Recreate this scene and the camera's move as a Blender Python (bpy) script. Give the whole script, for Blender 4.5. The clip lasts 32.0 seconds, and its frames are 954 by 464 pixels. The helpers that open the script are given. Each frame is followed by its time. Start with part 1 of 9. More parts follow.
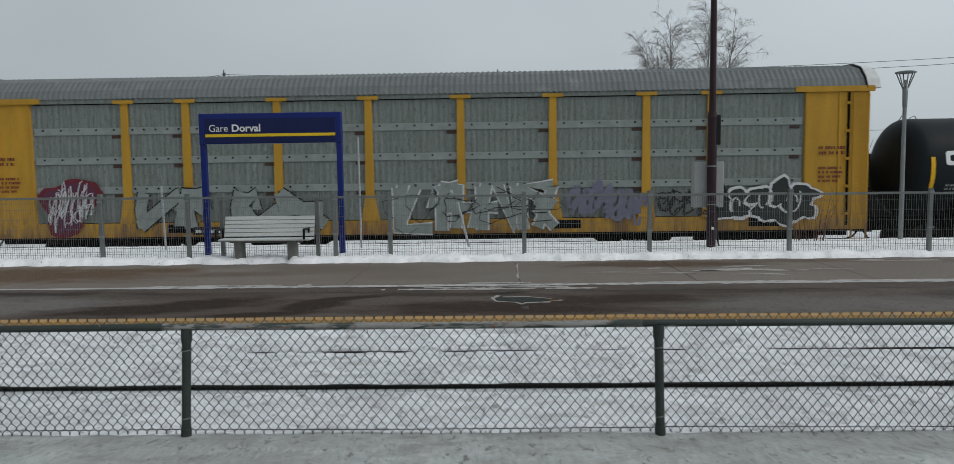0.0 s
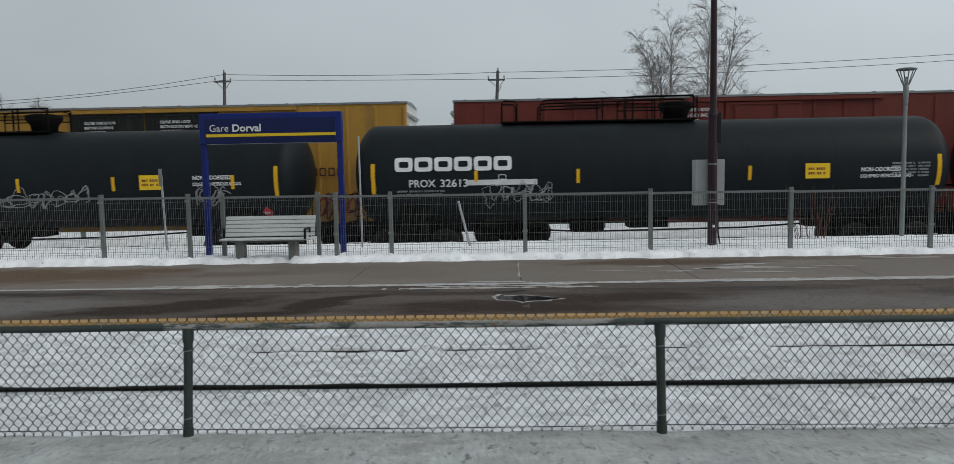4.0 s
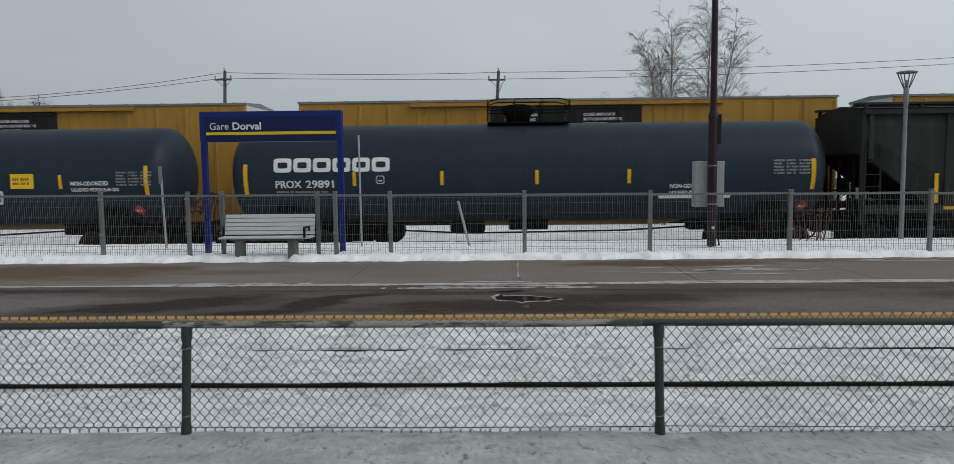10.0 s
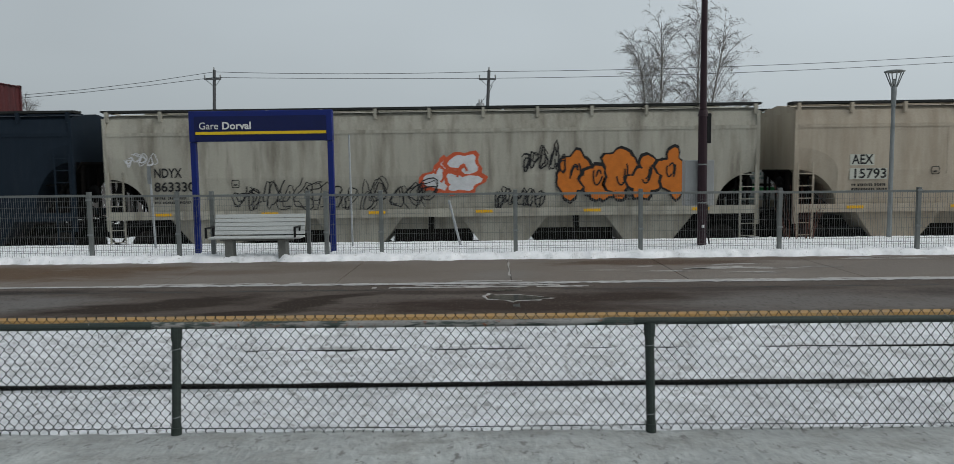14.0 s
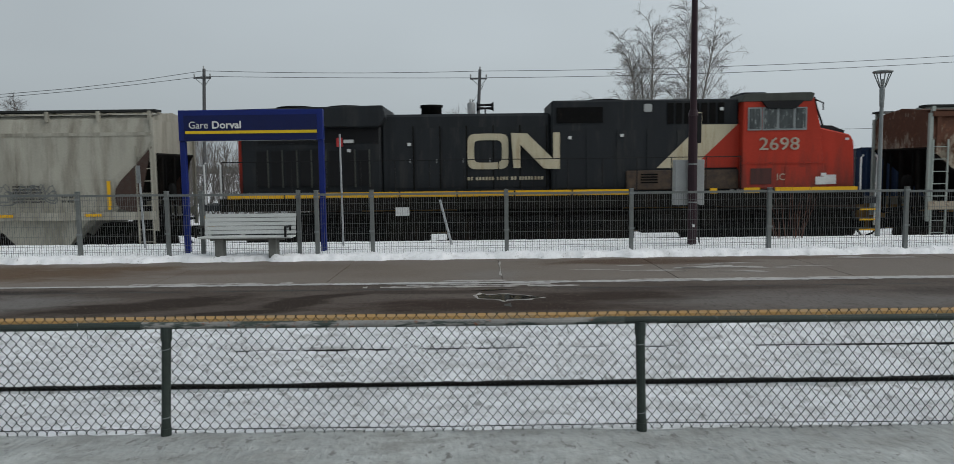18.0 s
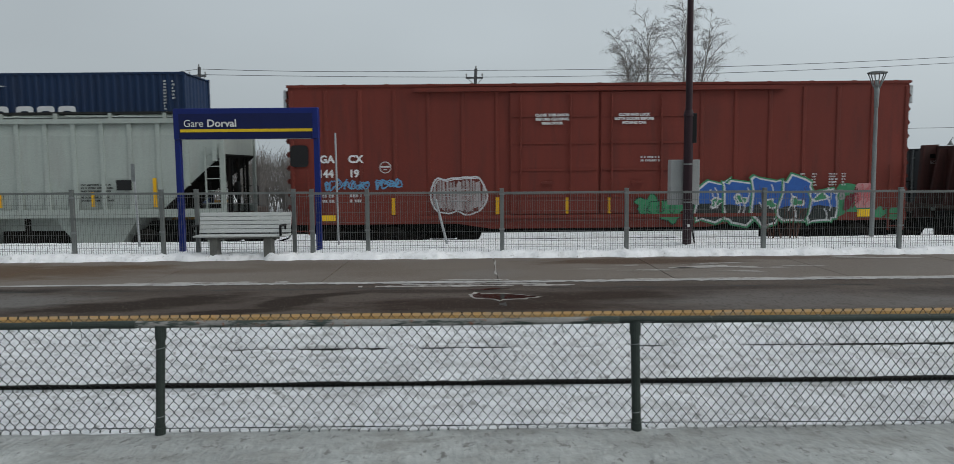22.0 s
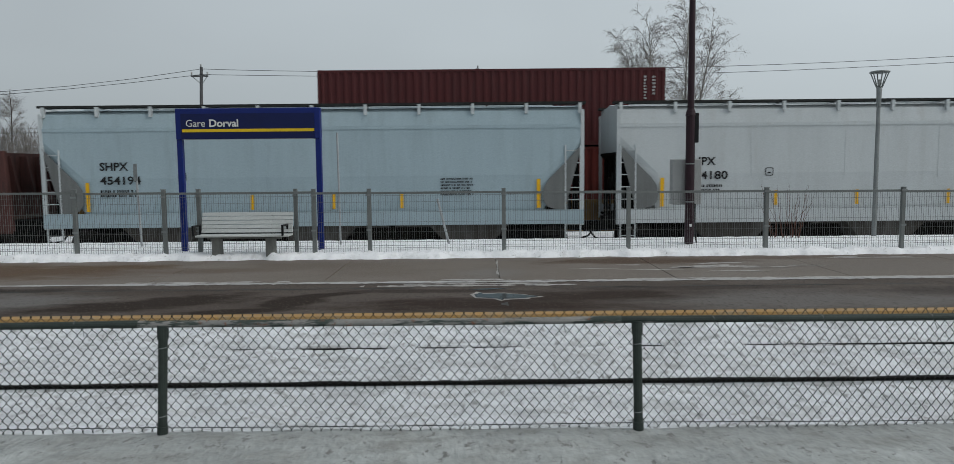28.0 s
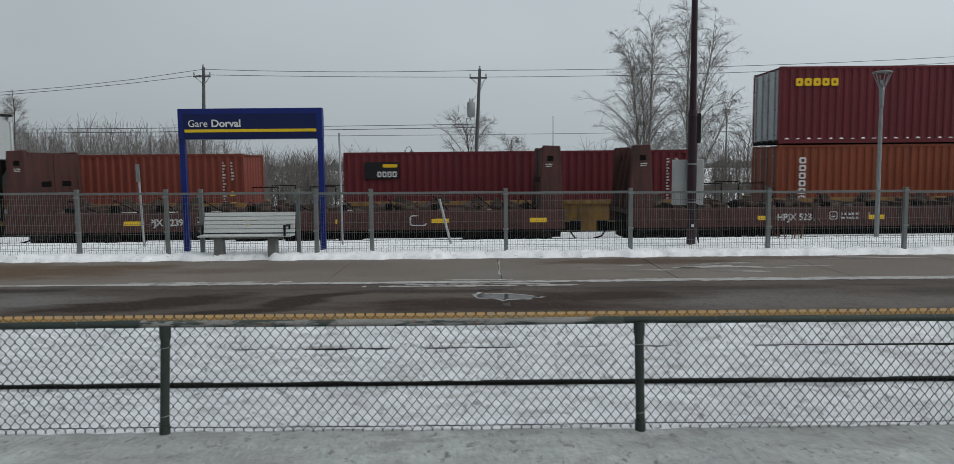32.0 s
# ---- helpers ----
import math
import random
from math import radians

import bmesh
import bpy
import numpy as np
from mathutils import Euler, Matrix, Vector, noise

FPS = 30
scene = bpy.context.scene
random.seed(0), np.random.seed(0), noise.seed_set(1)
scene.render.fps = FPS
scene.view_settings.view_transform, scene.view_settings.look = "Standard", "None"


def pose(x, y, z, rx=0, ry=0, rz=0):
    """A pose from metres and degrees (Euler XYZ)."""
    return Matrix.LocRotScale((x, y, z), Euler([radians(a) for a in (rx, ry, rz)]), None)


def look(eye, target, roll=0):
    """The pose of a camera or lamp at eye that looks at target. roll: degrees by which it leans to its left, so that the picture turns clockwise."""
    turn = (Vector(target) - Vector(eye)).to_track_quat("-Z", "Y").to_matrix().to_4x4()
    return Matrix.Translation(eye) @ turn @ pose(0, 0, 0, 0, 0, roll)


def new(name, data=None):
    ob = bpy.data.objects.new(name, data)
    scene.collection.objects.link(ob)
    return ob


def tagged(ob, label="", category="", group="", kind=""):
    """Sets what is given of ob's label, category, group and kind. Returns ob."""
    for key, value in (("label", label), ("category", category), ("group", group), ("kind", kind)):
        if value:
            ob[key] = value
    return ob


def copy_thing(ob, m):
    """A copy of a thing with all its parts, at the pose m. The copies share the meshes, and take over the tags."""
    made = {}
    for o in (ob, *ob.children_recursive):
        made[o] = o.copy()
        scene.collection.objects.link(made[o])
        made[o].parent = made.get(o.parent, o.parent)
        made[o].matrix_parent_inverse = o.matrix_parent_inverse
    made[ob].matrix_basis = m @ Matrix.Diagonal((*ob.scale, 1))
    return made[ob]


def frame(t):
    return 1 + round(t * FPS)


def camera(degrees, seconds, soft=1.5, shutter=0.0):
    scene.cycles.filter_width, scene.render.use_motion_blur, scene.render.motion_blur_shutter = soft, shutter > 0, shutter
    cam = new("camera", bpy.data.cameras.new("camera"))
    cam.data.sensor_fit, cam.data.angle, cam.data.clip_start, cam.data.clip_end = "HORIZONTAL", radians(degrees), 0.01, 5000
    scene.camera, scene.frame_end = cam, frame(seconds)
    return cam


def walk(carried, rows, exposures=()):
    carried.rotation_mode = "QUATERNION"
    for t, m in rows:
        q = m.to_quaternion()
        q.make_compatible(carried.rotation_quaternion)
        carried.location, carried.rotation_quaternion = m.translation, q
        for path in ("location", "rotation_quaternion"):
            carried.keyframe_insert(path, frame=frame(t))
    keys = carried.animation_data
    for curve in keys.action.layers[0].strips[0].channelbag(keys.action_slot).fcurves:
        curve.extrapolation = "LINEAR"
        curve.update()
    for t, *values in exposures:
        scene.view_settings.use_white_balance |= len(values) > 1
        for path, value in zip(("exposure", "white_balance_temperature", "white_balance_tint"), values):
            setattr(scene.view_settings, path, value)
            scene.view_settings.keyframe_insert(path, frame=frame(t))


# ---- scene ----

EYE_Z = 1.70


def aim(turn, dip, lean):
    """The camera's pose: degrees turned to the left, dipped below the horizon, and leaned."""
    return pose(0, 0, EYE_Z, 90 - dip, 0, turn) @ pose(0, 0, 0, 0, 0, lean)


cam = camera(66.31, 32.0, soft=0.8, shutter=0.1)
walk(cam, [
    (0, aim(1.445, 4.715, -0.784)), (0.5, aim(1.448, 4.721, -0.825)), (1, aim(1.467, 4.737, -0.859)), (1.5, aim(1.489, 4.752, -0.893)),
    (2, aim(1.497, 4.764, -0.936)), (2.5, aim(1.495, 4.775, -0.994)), (3, aim(1.499, 4.784, -1.044)), (3.5, aim(1.516, 4.798, -1.039)),
    (5.5, aim(1.492, 4.807, -0.991)), (6, aim(1.491, 4.827, -0.957)), (6.5, aim(1.495, 4.815, -0.906)), (7, aim(1.508, 4.802, -0.85)),
    (7.5, aim(1.511, 4.795, -0.777)), (8, aim(1.503, 4.796, -0.693)), (8.5, aim(1.498, 4.805, -0.64)), (9, aim(1.497, 4.81, -0.627)),
    (9.5, aim(1.492, 4.81, -0.62)), (10, aim(1.477, 4.81, -0.61)), (10.5, aim(1.463, 4.81, -0.602)), (11, aim(1.457, 4.816, -0.617)),
    (11.5, aim(1.436, 4.824, -0.696)), (12, aim(1.361, 4.833, -0.784)), (12.5, aim(1.21, 4.855, -0.803)), (13, aim(1.039, 4.877, -0.791)),
    (13.5, aim(0.897, 4.881, -0.766)), (14, aim(0.769, 4.874, -0.727)), (14.5, aim(0.635, 4.862, -0.718)), (16.5, aim(0.163, 4.9, -0.694)),
    (17, aim(0.147, 4.917, -0.685)), (17.5, aim(0.107, 4.923, -0.693)), (18, aim(0.068, 4.922, -0.695)), (18.5, aim(0.036, 4.934, -0.679)),
    (19, aim(0.001, 4.95, -0.67)), (19.5, aim(-0.046, 4.964, -0.65)), (20, aim(-0.098, 4.977, -0.603)), (20.5, aim(-0.145, 4.981, -0.569)),
    (21, aim(-0.191, 4.984, -0.555)), (21.5, aim(-0.24, 4.983, -0.542)), (22, aim(-0.289, 4.979, -0.512)), (22.5, aim(-0.318, 4.979, -0.475)),
    (23, aim(-0.316, 4.98, -0.46)), (23.5, aim(-0.292, 4.979, -0.454)), (24, aim(-0.252, 4.98, -0.454)), (24.5, aim(-0.217, 4.981, -0.471)),
    (25, aim(-0.199, 4.979, -0.49)), (25.5, aim(-0.193, 4.977, -0.495)), (27.5, aim(-0.157, 5.035, -0.568)), (28, aim(-0.141, 4.998, -0.544)),
    (28.5, aim(-0.102, 4.976, -0.547)), (29, aim(-0.067, 4.973, -0.524)), (29.5, aim(-0.059, 4.991, -0.49)), (30, aim(-0.062, 5.013, -0.496)),
    (30.5, aim(-0.052, 5.01, -0.536)), (31, aim(-0.021, 4.99, -0.549)), (31.5, aim(0.006, 4.978, -0.532)), (32, aim(0.013, 4.975, -0.525)),
], exposures=[(0, 0.0), (32, 0.0)])

# ---- sky and light: a flat overcast winter day ----
world = bpy.data.worlds.new("overcast")
scene.world = world
world.use_nodes = True
wn, wl = world.node_tree.nodes, world.node_tree.links
sky = wn.new("ShaderNodeTexSky")
sky.sky_type, sky.sun_disc = "NISHITA", False
sky.sun_elevation, sky.sun_rotation = radians(42), radians(105)
sky.dust_density, sky.air_density = 6.0, 1.0
grey = wn.new("ShaderNodeHueSaturation")
grey.inputs["Saturation"].default_value = 0.30
wl.new(sky.outputs["Color"], grey.inputs["Color"])
cloud = wn.new("ShaderNodeMix")
cloud.data_type = "RGBA"
cloud.inputs[0].default_value = 0.72
cloud.inputs[7].default_value = (5.25, 5.95, 6.35, 1)
wl.new(grey.outputs["Color"], cloud.inputs[6])
# broad soft unevenness of the cloud layer
wtc, wmap, wnoise, wrange, wmul = wn.new("ShaderNodeTexCoord"), wn.new("ShaderNodeMapping"), wn.new("ShaderNodeTexNoise"), wn.new("ShaderNodeMapRange"), wn.new("ShaderNodeVectorMath")
wmap.inputs["Scale"].default_value = (1.0, 1.0, 2.6)
wnoise.inputs["Scale"].default_value, wnoise.inputs["Detail"].default_value = 1.7, 3
wrange.inputs["To Min"].default_value, wrange.inputs["To Max"].default_value = 0.84, 1.16
wmul.operation = "SCALE"
wl.new(wtc.outputs["Generated"], wmap.inputs["Vector"])
wl.new(wmap.outputs["Vector"], wnoise.inputs["Vector"])
wl.new(wnoise.outputs["Fac"], wrange.inputs["Value"])
wsep, wside, wprod = wn.new("ShaderNodeSeparateXYZ"), wn.new("ShaderNodeMapRange"), wn.new("ShaderNodeMath")
wside.inputs["From Min"].default_value, wside.inputs["From Max"].default_value = -1.0, 1.0
wside.inputs["To Min"].default_value, wside.inputs["To Max"].default_value = 0.75, 1.18
wprod.operation = "MULTIPLY"
wl.new(wtc.outputs["Generated"], wsep.inputs[0])
wl.new(wsep.outputs["X"], wside.inputs["Value"])
wl.new(wside.outputs["Result"], wprod.inputs[0])
wl.new(wrange.outputs["Result"], wprod.inputs[1])
wl.new(cloud.outputs[2], wmul.inputs[0])
wl.new(wprod.outputs[0], wmul.inputs["Scale"])
wl.new(wmul.outputs[0], wn["Background"].inputs["Color"])
wn["Background"].inputs["Strength"].default_value = 0.104
sun = new("sun", bpy.data.lights.new("sun", "SUN"))
sun.data.energy, sun.data.angle, sun.data.color = 0.6, radians(25), (1.0, 0.97, 0.93)
sun.matrix_world = look((70, -35, 75), (0, 0, 0))


# ---- materials ----
def rgb(h):
    """A linear colour from a hex triplet."""
    v = [int(h[i:i + 2], 16) / 255 for i in (0, 2, 4)]
    return tuple(((c + 0.055) / 1.055) ** 2.4 if c > 0.04045 else c / 12.92 for c in v)


def mat(name, col, rough=0.6, metal=0.0, rise=None, specks=None, dark=0.75, size=1.2, stretch=(1, 1, 1), bump=0.15, grain=45, dirt_or_tone=None, amount=0.45, spread=0.12, spec=0.25, fine_stretch=(1, 1, 1)):
    """A painted or mineral surface: broad stains, fine grain, and a second colour (soiling, rust, painted light) in
    patches.
    """
    m = bpy.data.materials.new(name)
    m.use_nodes = True
    n, l = m.node_tree.nodes, m.node_tree.links
    b = n["Principled BSDF"]
    b.inputs["Metallic"].default_value = metal
    b.inputs["Specular IOR Level"].default_value = spec
    tc, mp = n.new("ShaderNodeTexCoord"), n.new("ShaderNodeMapping")
    mp.inputs["Scale"].default_value = stretch
    oi = n.new("ShaderNodeObjectInfo")
    l.new(tc.outputs["Object"], mp.inputs["Vector"])
    l.new(oi.outputs["Random"], mp.inputs["Location"])
    big, fine = n.new("ShaderNodeTexNoise"), n.new("ShaderNodeTexNoise")
    big.inputs["Scale"].default_value, big.inputs["Detail"].default_value, big.inputs["Roughness"].default_value = size, 8, 0.65
    fine.inputs["Scale"].default_value, fine.inputs["Detail"].default_value = grain, 3
    l.new(mp.outputs["Vector"], big.inputs["Vector"])
    fp = n.new("ShaderNodeMapping")
    fp.inputs["Scale"].default_value = fine_stretch
    l.new(tc.outputs["Object"], fp.inputs["Vector"])
    l.new(fp.outputs["Vector"], fine.inputs["Vector"])
    ramp = n.new("ShaderNodeValToRGB")
    ramp.color_ramp.elements[0].position, ramp.color_ramp.elements[1].position = 0.3, 0.7
    ramp.color_ramp.elements[0].color = (*[c * dark for c in col], 1)
    ramp.color_ramp.elements[1].color = (*col, 1)
    l.new(big.outputs["Fac"], ramp.inputs["Fac"])
    out = ramp.outputs["Color"]
    if dirt_or_tone:
        pat = n.new("ShaderNodeTexNoise")
        pat.inputs["Scale"].default_value, pat.inputs["Detail"].default_value, pat.inputs["Roughness"].default_value = size * 1.7, 9, 0.7
        l.new(mp.outputs["Vector"], pat.inputs["Vector"])
        pv = pat.outputs["Fac"]
        if rise:
            sep, up, addn = n.new("ShaderNodeSeparateXYZ"), n.new("ShaderNodeMapRange"), n.new("ShaderNodeMath")
            l.new(tc.outputs["Object"], sep.inputs[0])
            up.inputs["From Min"].default_value, up.inputs["From Max"].default_value = rise[0], rise[1]
            up.inputs["To Min"].default_value, up.inputs["To Max"].default_value = -rise[2], rise[2]
            l.new(sep.outputs["Z"], up.inputs["Value"])
            l.new(pv, addn.inputs[0])
            l.new(up.outputs["Result"], addn.inputs[1])
            pv = addn.outputs[0]
        edge = n.new("ShaderNodeMapRange")
        edge.inputs["From Min"].default_value, edge.inputs["From Max"].default_value = 1 - amount - spread, 1 - amount + spread
        l.new(pv, edge.inputs["Value"])
        mix = n.new("ShaderNodeMix")
        mix.data_type = "RGBA"
        l.new(edge.outputs["Result"], mix.inputs[0])
        l.new(out, mix.inputs[6])
        mix.inputs[7].default_value = (*dirt_or_tone, 1)
        out = mix.outputs[2]
    if specks:
        # scattered grit: (scale, threshold, colour)
        dots, cutn, mixd = n.new("ShaderNodeTexNoise"), n.new("ShaderNodeMapRange"), n.new("ShaderNodeMix")
        dots.inputs["Scale"].default_value, dots.inputs["Detail"].default_value, dots.inputs["Roughness"].default_value = specks[0], 5, 0.7
        l.new(fp.outputs["Vector"], dots.inputs["Vector"])
        cutn.inputs["From Min"].default_value, cutn.inputs["From Max"].default_value = specks[1], specks[1] + 0.07
        l.new(dots.outputs["Fac"], cutn.inputs["Value"])
        mixd.data_type = "RGBA"
        l.new(cutn.outputs["Result"], mixd.inputs[0])
        l.new(out, mixd.inputs[6])
        mixd.inputs[7].default_value = (*specks[2], 1)
        out = mixd.outputs[2]
    speck = n.new("ShaderNodeMix")
    speck.data_type, speck.blend_type = "RGBA", "OVERLAY"
    speck.inputs[0].default_value = 0.25
    l.new(out, speck.inputs[6])
    l.new(fine.outputs["Fac"], speck.inputs[7])
    l.new(speck.outputs[2], b.inputs["Base Color"])
    rr = n.new("ShaderNodeMapRange")
    rr.inputs["To Min"].default_value, rr.inputs["To Max"].default_value = max(0.03, rough - 0.12), min(1, rough + 0.12)
    l.new(big.outputs["Fac"], rr.inputs["Value"])
    l.new(rr.outputs["Result"], b.inputs["Roughness"])
    if bump:
        bp = n.new("ShaderNodeBump")
        bp.inputs["Strength"].default_value, bp.inputs["Distance"].default_value = bump, 0.02
        l.new(fine.outputs["Fac"], bp.inputs["Height"])
        l.new(bp.outputs["Normal"], b.inputs["Normal"])
    return m


STREAK = (1.6, 1.6, 0.22)
M = {}
M["snow"] = mat("snow", (0.84, 0.855, 0.875), 0.7, dark=0.8, size=0.9, bump=0.9, grain=11, dirt_or_tone=(0.46, 0.455, 0.44), amount=0.42, spread=0.12)
M["snow_trodden"] = mat("snow_trodden", (0.455, 0.475, 0.465), 0.55, specks=(12, 0.575, (0.20, 0.20, 0.19)), dark=0.66, size=1.9, stretch=(0.8, 1.3, 1), bump=1.0, grain=20, dirt_or_tone=(0.29, 0.295, 0.28), amount=0.45, spread=0.09, fine_stretch=(1, 0.6, 1))
M["snow_field"] = mat("snow_field", (0.62, 0.64, 0.66), 0.8, dark=0.75, size=0.25, stretch=(0.3, 1, 1), bump=0.3, grain=6, dirt_or_tone=(0.34, 0.33, 0.31), amount=0.42, spread=0.10)
M["snow_track"] = mat("snow_track", (0.745, 0.765, 0.785), 0.6, specks=(15, 0.555, (0.30, 0.30, 0.295)), dark=0.72, size=2.0, stretch=(0.6, 1.6, 1), bump=1.0, grain=13, dirt_or_tone=(0.40, 0.40, 0.395), amount=0.41, spread=0.09, fine_stretch=(1, 0.45, 1))


def weathered(name, base, dark, stains, rough=0.65, spec=0.13, grain=34, blotch=0.7, specks=(0.03, 0.026, 0.023)):
    """A damp paved surface: broad soft blotches, coarse grit, and soft-edged stains given as (x, y, rx, ry, turn, softness, colour, roughness)."""
    m = bpy.data.materials.new(name)
    m.use_nodes = True
    n, l = m.node_tree.nodes, m.node_tree.links
    b = n["Principled BSDF"]
    b.inputs["Specular IOR Level"].default_value = spec
    tc = n.new("ShaderNodeTexCoord")

    def noise_at(scale, detail, stretch=(1, 1, 1)):
        mp, t = n.new("ShaderNodeMapping"), n.new("ShaderNodeTexNoise")
        mp.inputs["Scale"].default_value = stretch
        l.new(tc.outputs["Object"], mp.inputs["Vector"])
        l.new(mp.outputs["Vector"], t.inputs["Vector"])
        t.inputs["Scale"].default_value, t.inputs["Detail"].default_value, t.inputs["Roughness"].default_value = scale, detail, 0.62
        return t.outputs["Fac"]

    def ranged(value, lo, hi, to0=0.0, to1=1.0):
        r = n.new("ShaderNodeMapRange")
        for key, v in (("From Min", lo), ("From Max", hi), ("To Min", to0), ("To Max", to1)):
            r.inputs[key].default_value = v
        l.new(value, r.inputs["Value"])
        return r.outputs["Result"]

    def mixed(fac, a_out, colour):
        x = n.new("ShaderNodeMix")
        x.data_type = "RGBA"
        l.new(fac, x.inputs[0])
        if isinstance(a_out, tuple):
            x.inputs[6].default_value = (*a_out, 1)
        else:
            l.new(a_out, x.inputs[6])
        x.inputs[7].default_value = (*colour, 1)
        return x.outputs[2]

    def mixed_value(fac, a_out, v):
        x = n.new("ShaderNodeMix")
        l.new(fac, x.inputs[0])
        if isinstance(a_out, float):
            x.inputs[2].default_value = a_out
        else:
            l.new(a_out, x.inputs[2])
        x.inputs[3].default_value = v
        return x.outputs[0]

    out = mixed(ranged(noise_at(blotch, 6, (0.6, 1.1, 1)), 0.36, 0.66), base, dark)
    wet = rough
    swirl = noise_at(1.7, 7, (0.7, 1.3, 1))
    for x, y, rx, ry, turn, soft, colour, gloss in stains:
        mp, ln, ad = n.new("ShaderNodeMapping"), n.new("ShaderNodeVectorMath"), n.new("ShaderNodeMath")
        mp.vector_type = "TEXTURE"
        mp.inputs["Location"].default_value = (x, y, 0)
        mp.inputs["Rotation"].default_value = (0, 0, radians(turn))
        mp.inputs["Scale"].default_value = (rx, ry, 100)
        l.new(tc.outputs["Object"], mp.inputs["Vector"])
        ln.operation = "LENGTH"
        l.new(mp.outputs["Vector"], ln.inputs[0])
        l.new(ln.outputs["Value"], ad.inputs[0])
        l.new(ranged(swirl, 0.25, 0.75, -0.55, 0.55), ad.inputs[1])
        mask = ranged(ad.outputs[0], 1 + soft, 1 - soft)
        out = mixed(mask, out, colour)
        wet = mixed_value(mask, wet, gloss)
    grit = noise_at(grain, 5, (1, 0.32, 1))
    out = mixed(ranged(grit, 0.52, 0.66, 0.0, 0.60), out, specks)
    out = mixed(ranged(noise_at(grain * 1.6, 4, (1, 0.32, 1)), 0.56, 0.70, 0.0, 0.40), out, tuple(min(1, c * 1.9) for c in base))
    l.new(out, b.inputs["Base Color"])
    if isinstance(wet, float):
        b.inputs["Roughness"].default_value = wet
    else:
        l.new(wet, b.inputs["Roughness"])
    bp = n.new("ShaderNodeBump")
    bp.inputs["Strength"].default_value, bp.inputs["Distance"].default_value = 0.5, 0.01
    l.new(grit, bp.inputs["Height"])
    l.new(bp.outputs["Normal"], b.inputs["Normal"])
    return m


# The pale asphalt stains paint in the sky's reflection on wet film.
BROWN, UMBER, SHEEN = (0.027, 0.018, 0.013), (0.100, 0.062, 0.036), (0.132, 0.122, 0.114)
M["asphalt"] = weathered("asphalt", (0.104, 0.084, 0.071), (0.064, 0.048, 0.039), [
    (-7.6, 10.6, 1.7, 0.7, 4, 0.4, SHEEN, 0.55), (4.6, 10.3, 2.4, 0.7, -3, 0.5, (0.125, 0.112, 0.103), 0.55),
    (-5.0, 10.35, 1.5, 0.42, 14, 0.3, BROWN, 0.8), (-4.2, 10.85, 0.8, 0.42, 24, 0.25, BROWN, 0.8), (-2.7, 10.45, 0.62, 0.36, 42, 0.25, BROWN, 0.8), (-3.3, 9.85, 0.8, 0.18, 8, 0.3, BROWN, 0.8), (-2.3, 11.1, 0.6, 0.16, 20, 0.3, BROWN, 0.8),
    (0.3, 10.1, 2.1, 0.46, -4, 0.4, (0.034, 0.021, 0.015), 0.8), (1.9, 10.8, 1.5, 0.46, 6, 0.4, (0.034, 0.022, 0.016), 0.8), (-0.6, 11.35, 1.4, 0.16, -3, 0.4, (0.050, 0.038, 0.032), 0.8),
    (-8.5, 11.8, 2.8, 0.18, 0, 0.4, (0.040, 0.032, 0.028), 0.8), (7.8, 11.0, 1.5, 0.4, 0, 0.4, (0.062, 0.052, 0.046), 0.8), (3.2, 11.45, 1.8, 0.16, 0, 0.4, (0.060, 0.048, 0.042), 0.8)],
    grain=26, specks=(0.026, 0.020, 0.016))
M["snow_bank"] = mat("snow_bank", (0.93, 0.94, 0.955), 0.7, specks=(13, 0.62, (0.42, 0.42, 0.41)), dark=0.88, size=2.4, bump=1.0, grain=14, dirt_or_tone=(0.66, 0.665, 0.67), amount=0.38, spread=0.10, fine_stretch=(1, 0.6, 1))
M["rail_peeling"] = mat("rail_peeling", (0.30, 0.295, 0.28), 0.7, dark=0.6, size=3.0, stretch=(0.6, 3, 3), dirt_or_tone=(0.050, 0.064, 0.057), amount=0.47, spread=0.03, specks=(22, 0.60, (0.22, 0.10, 0.06)))
# Near-black: dirty metal plus the shade under and between the cars.
M["grime_shade"] = mat("grime_shade", (0.013, 0.012, 0.011), 0.85, dark=0.6, size=1.6, stretch=STREAK, dirt_or_tone=(0.038, 0.028, 0.022), amount=0.32, spec=0.03)
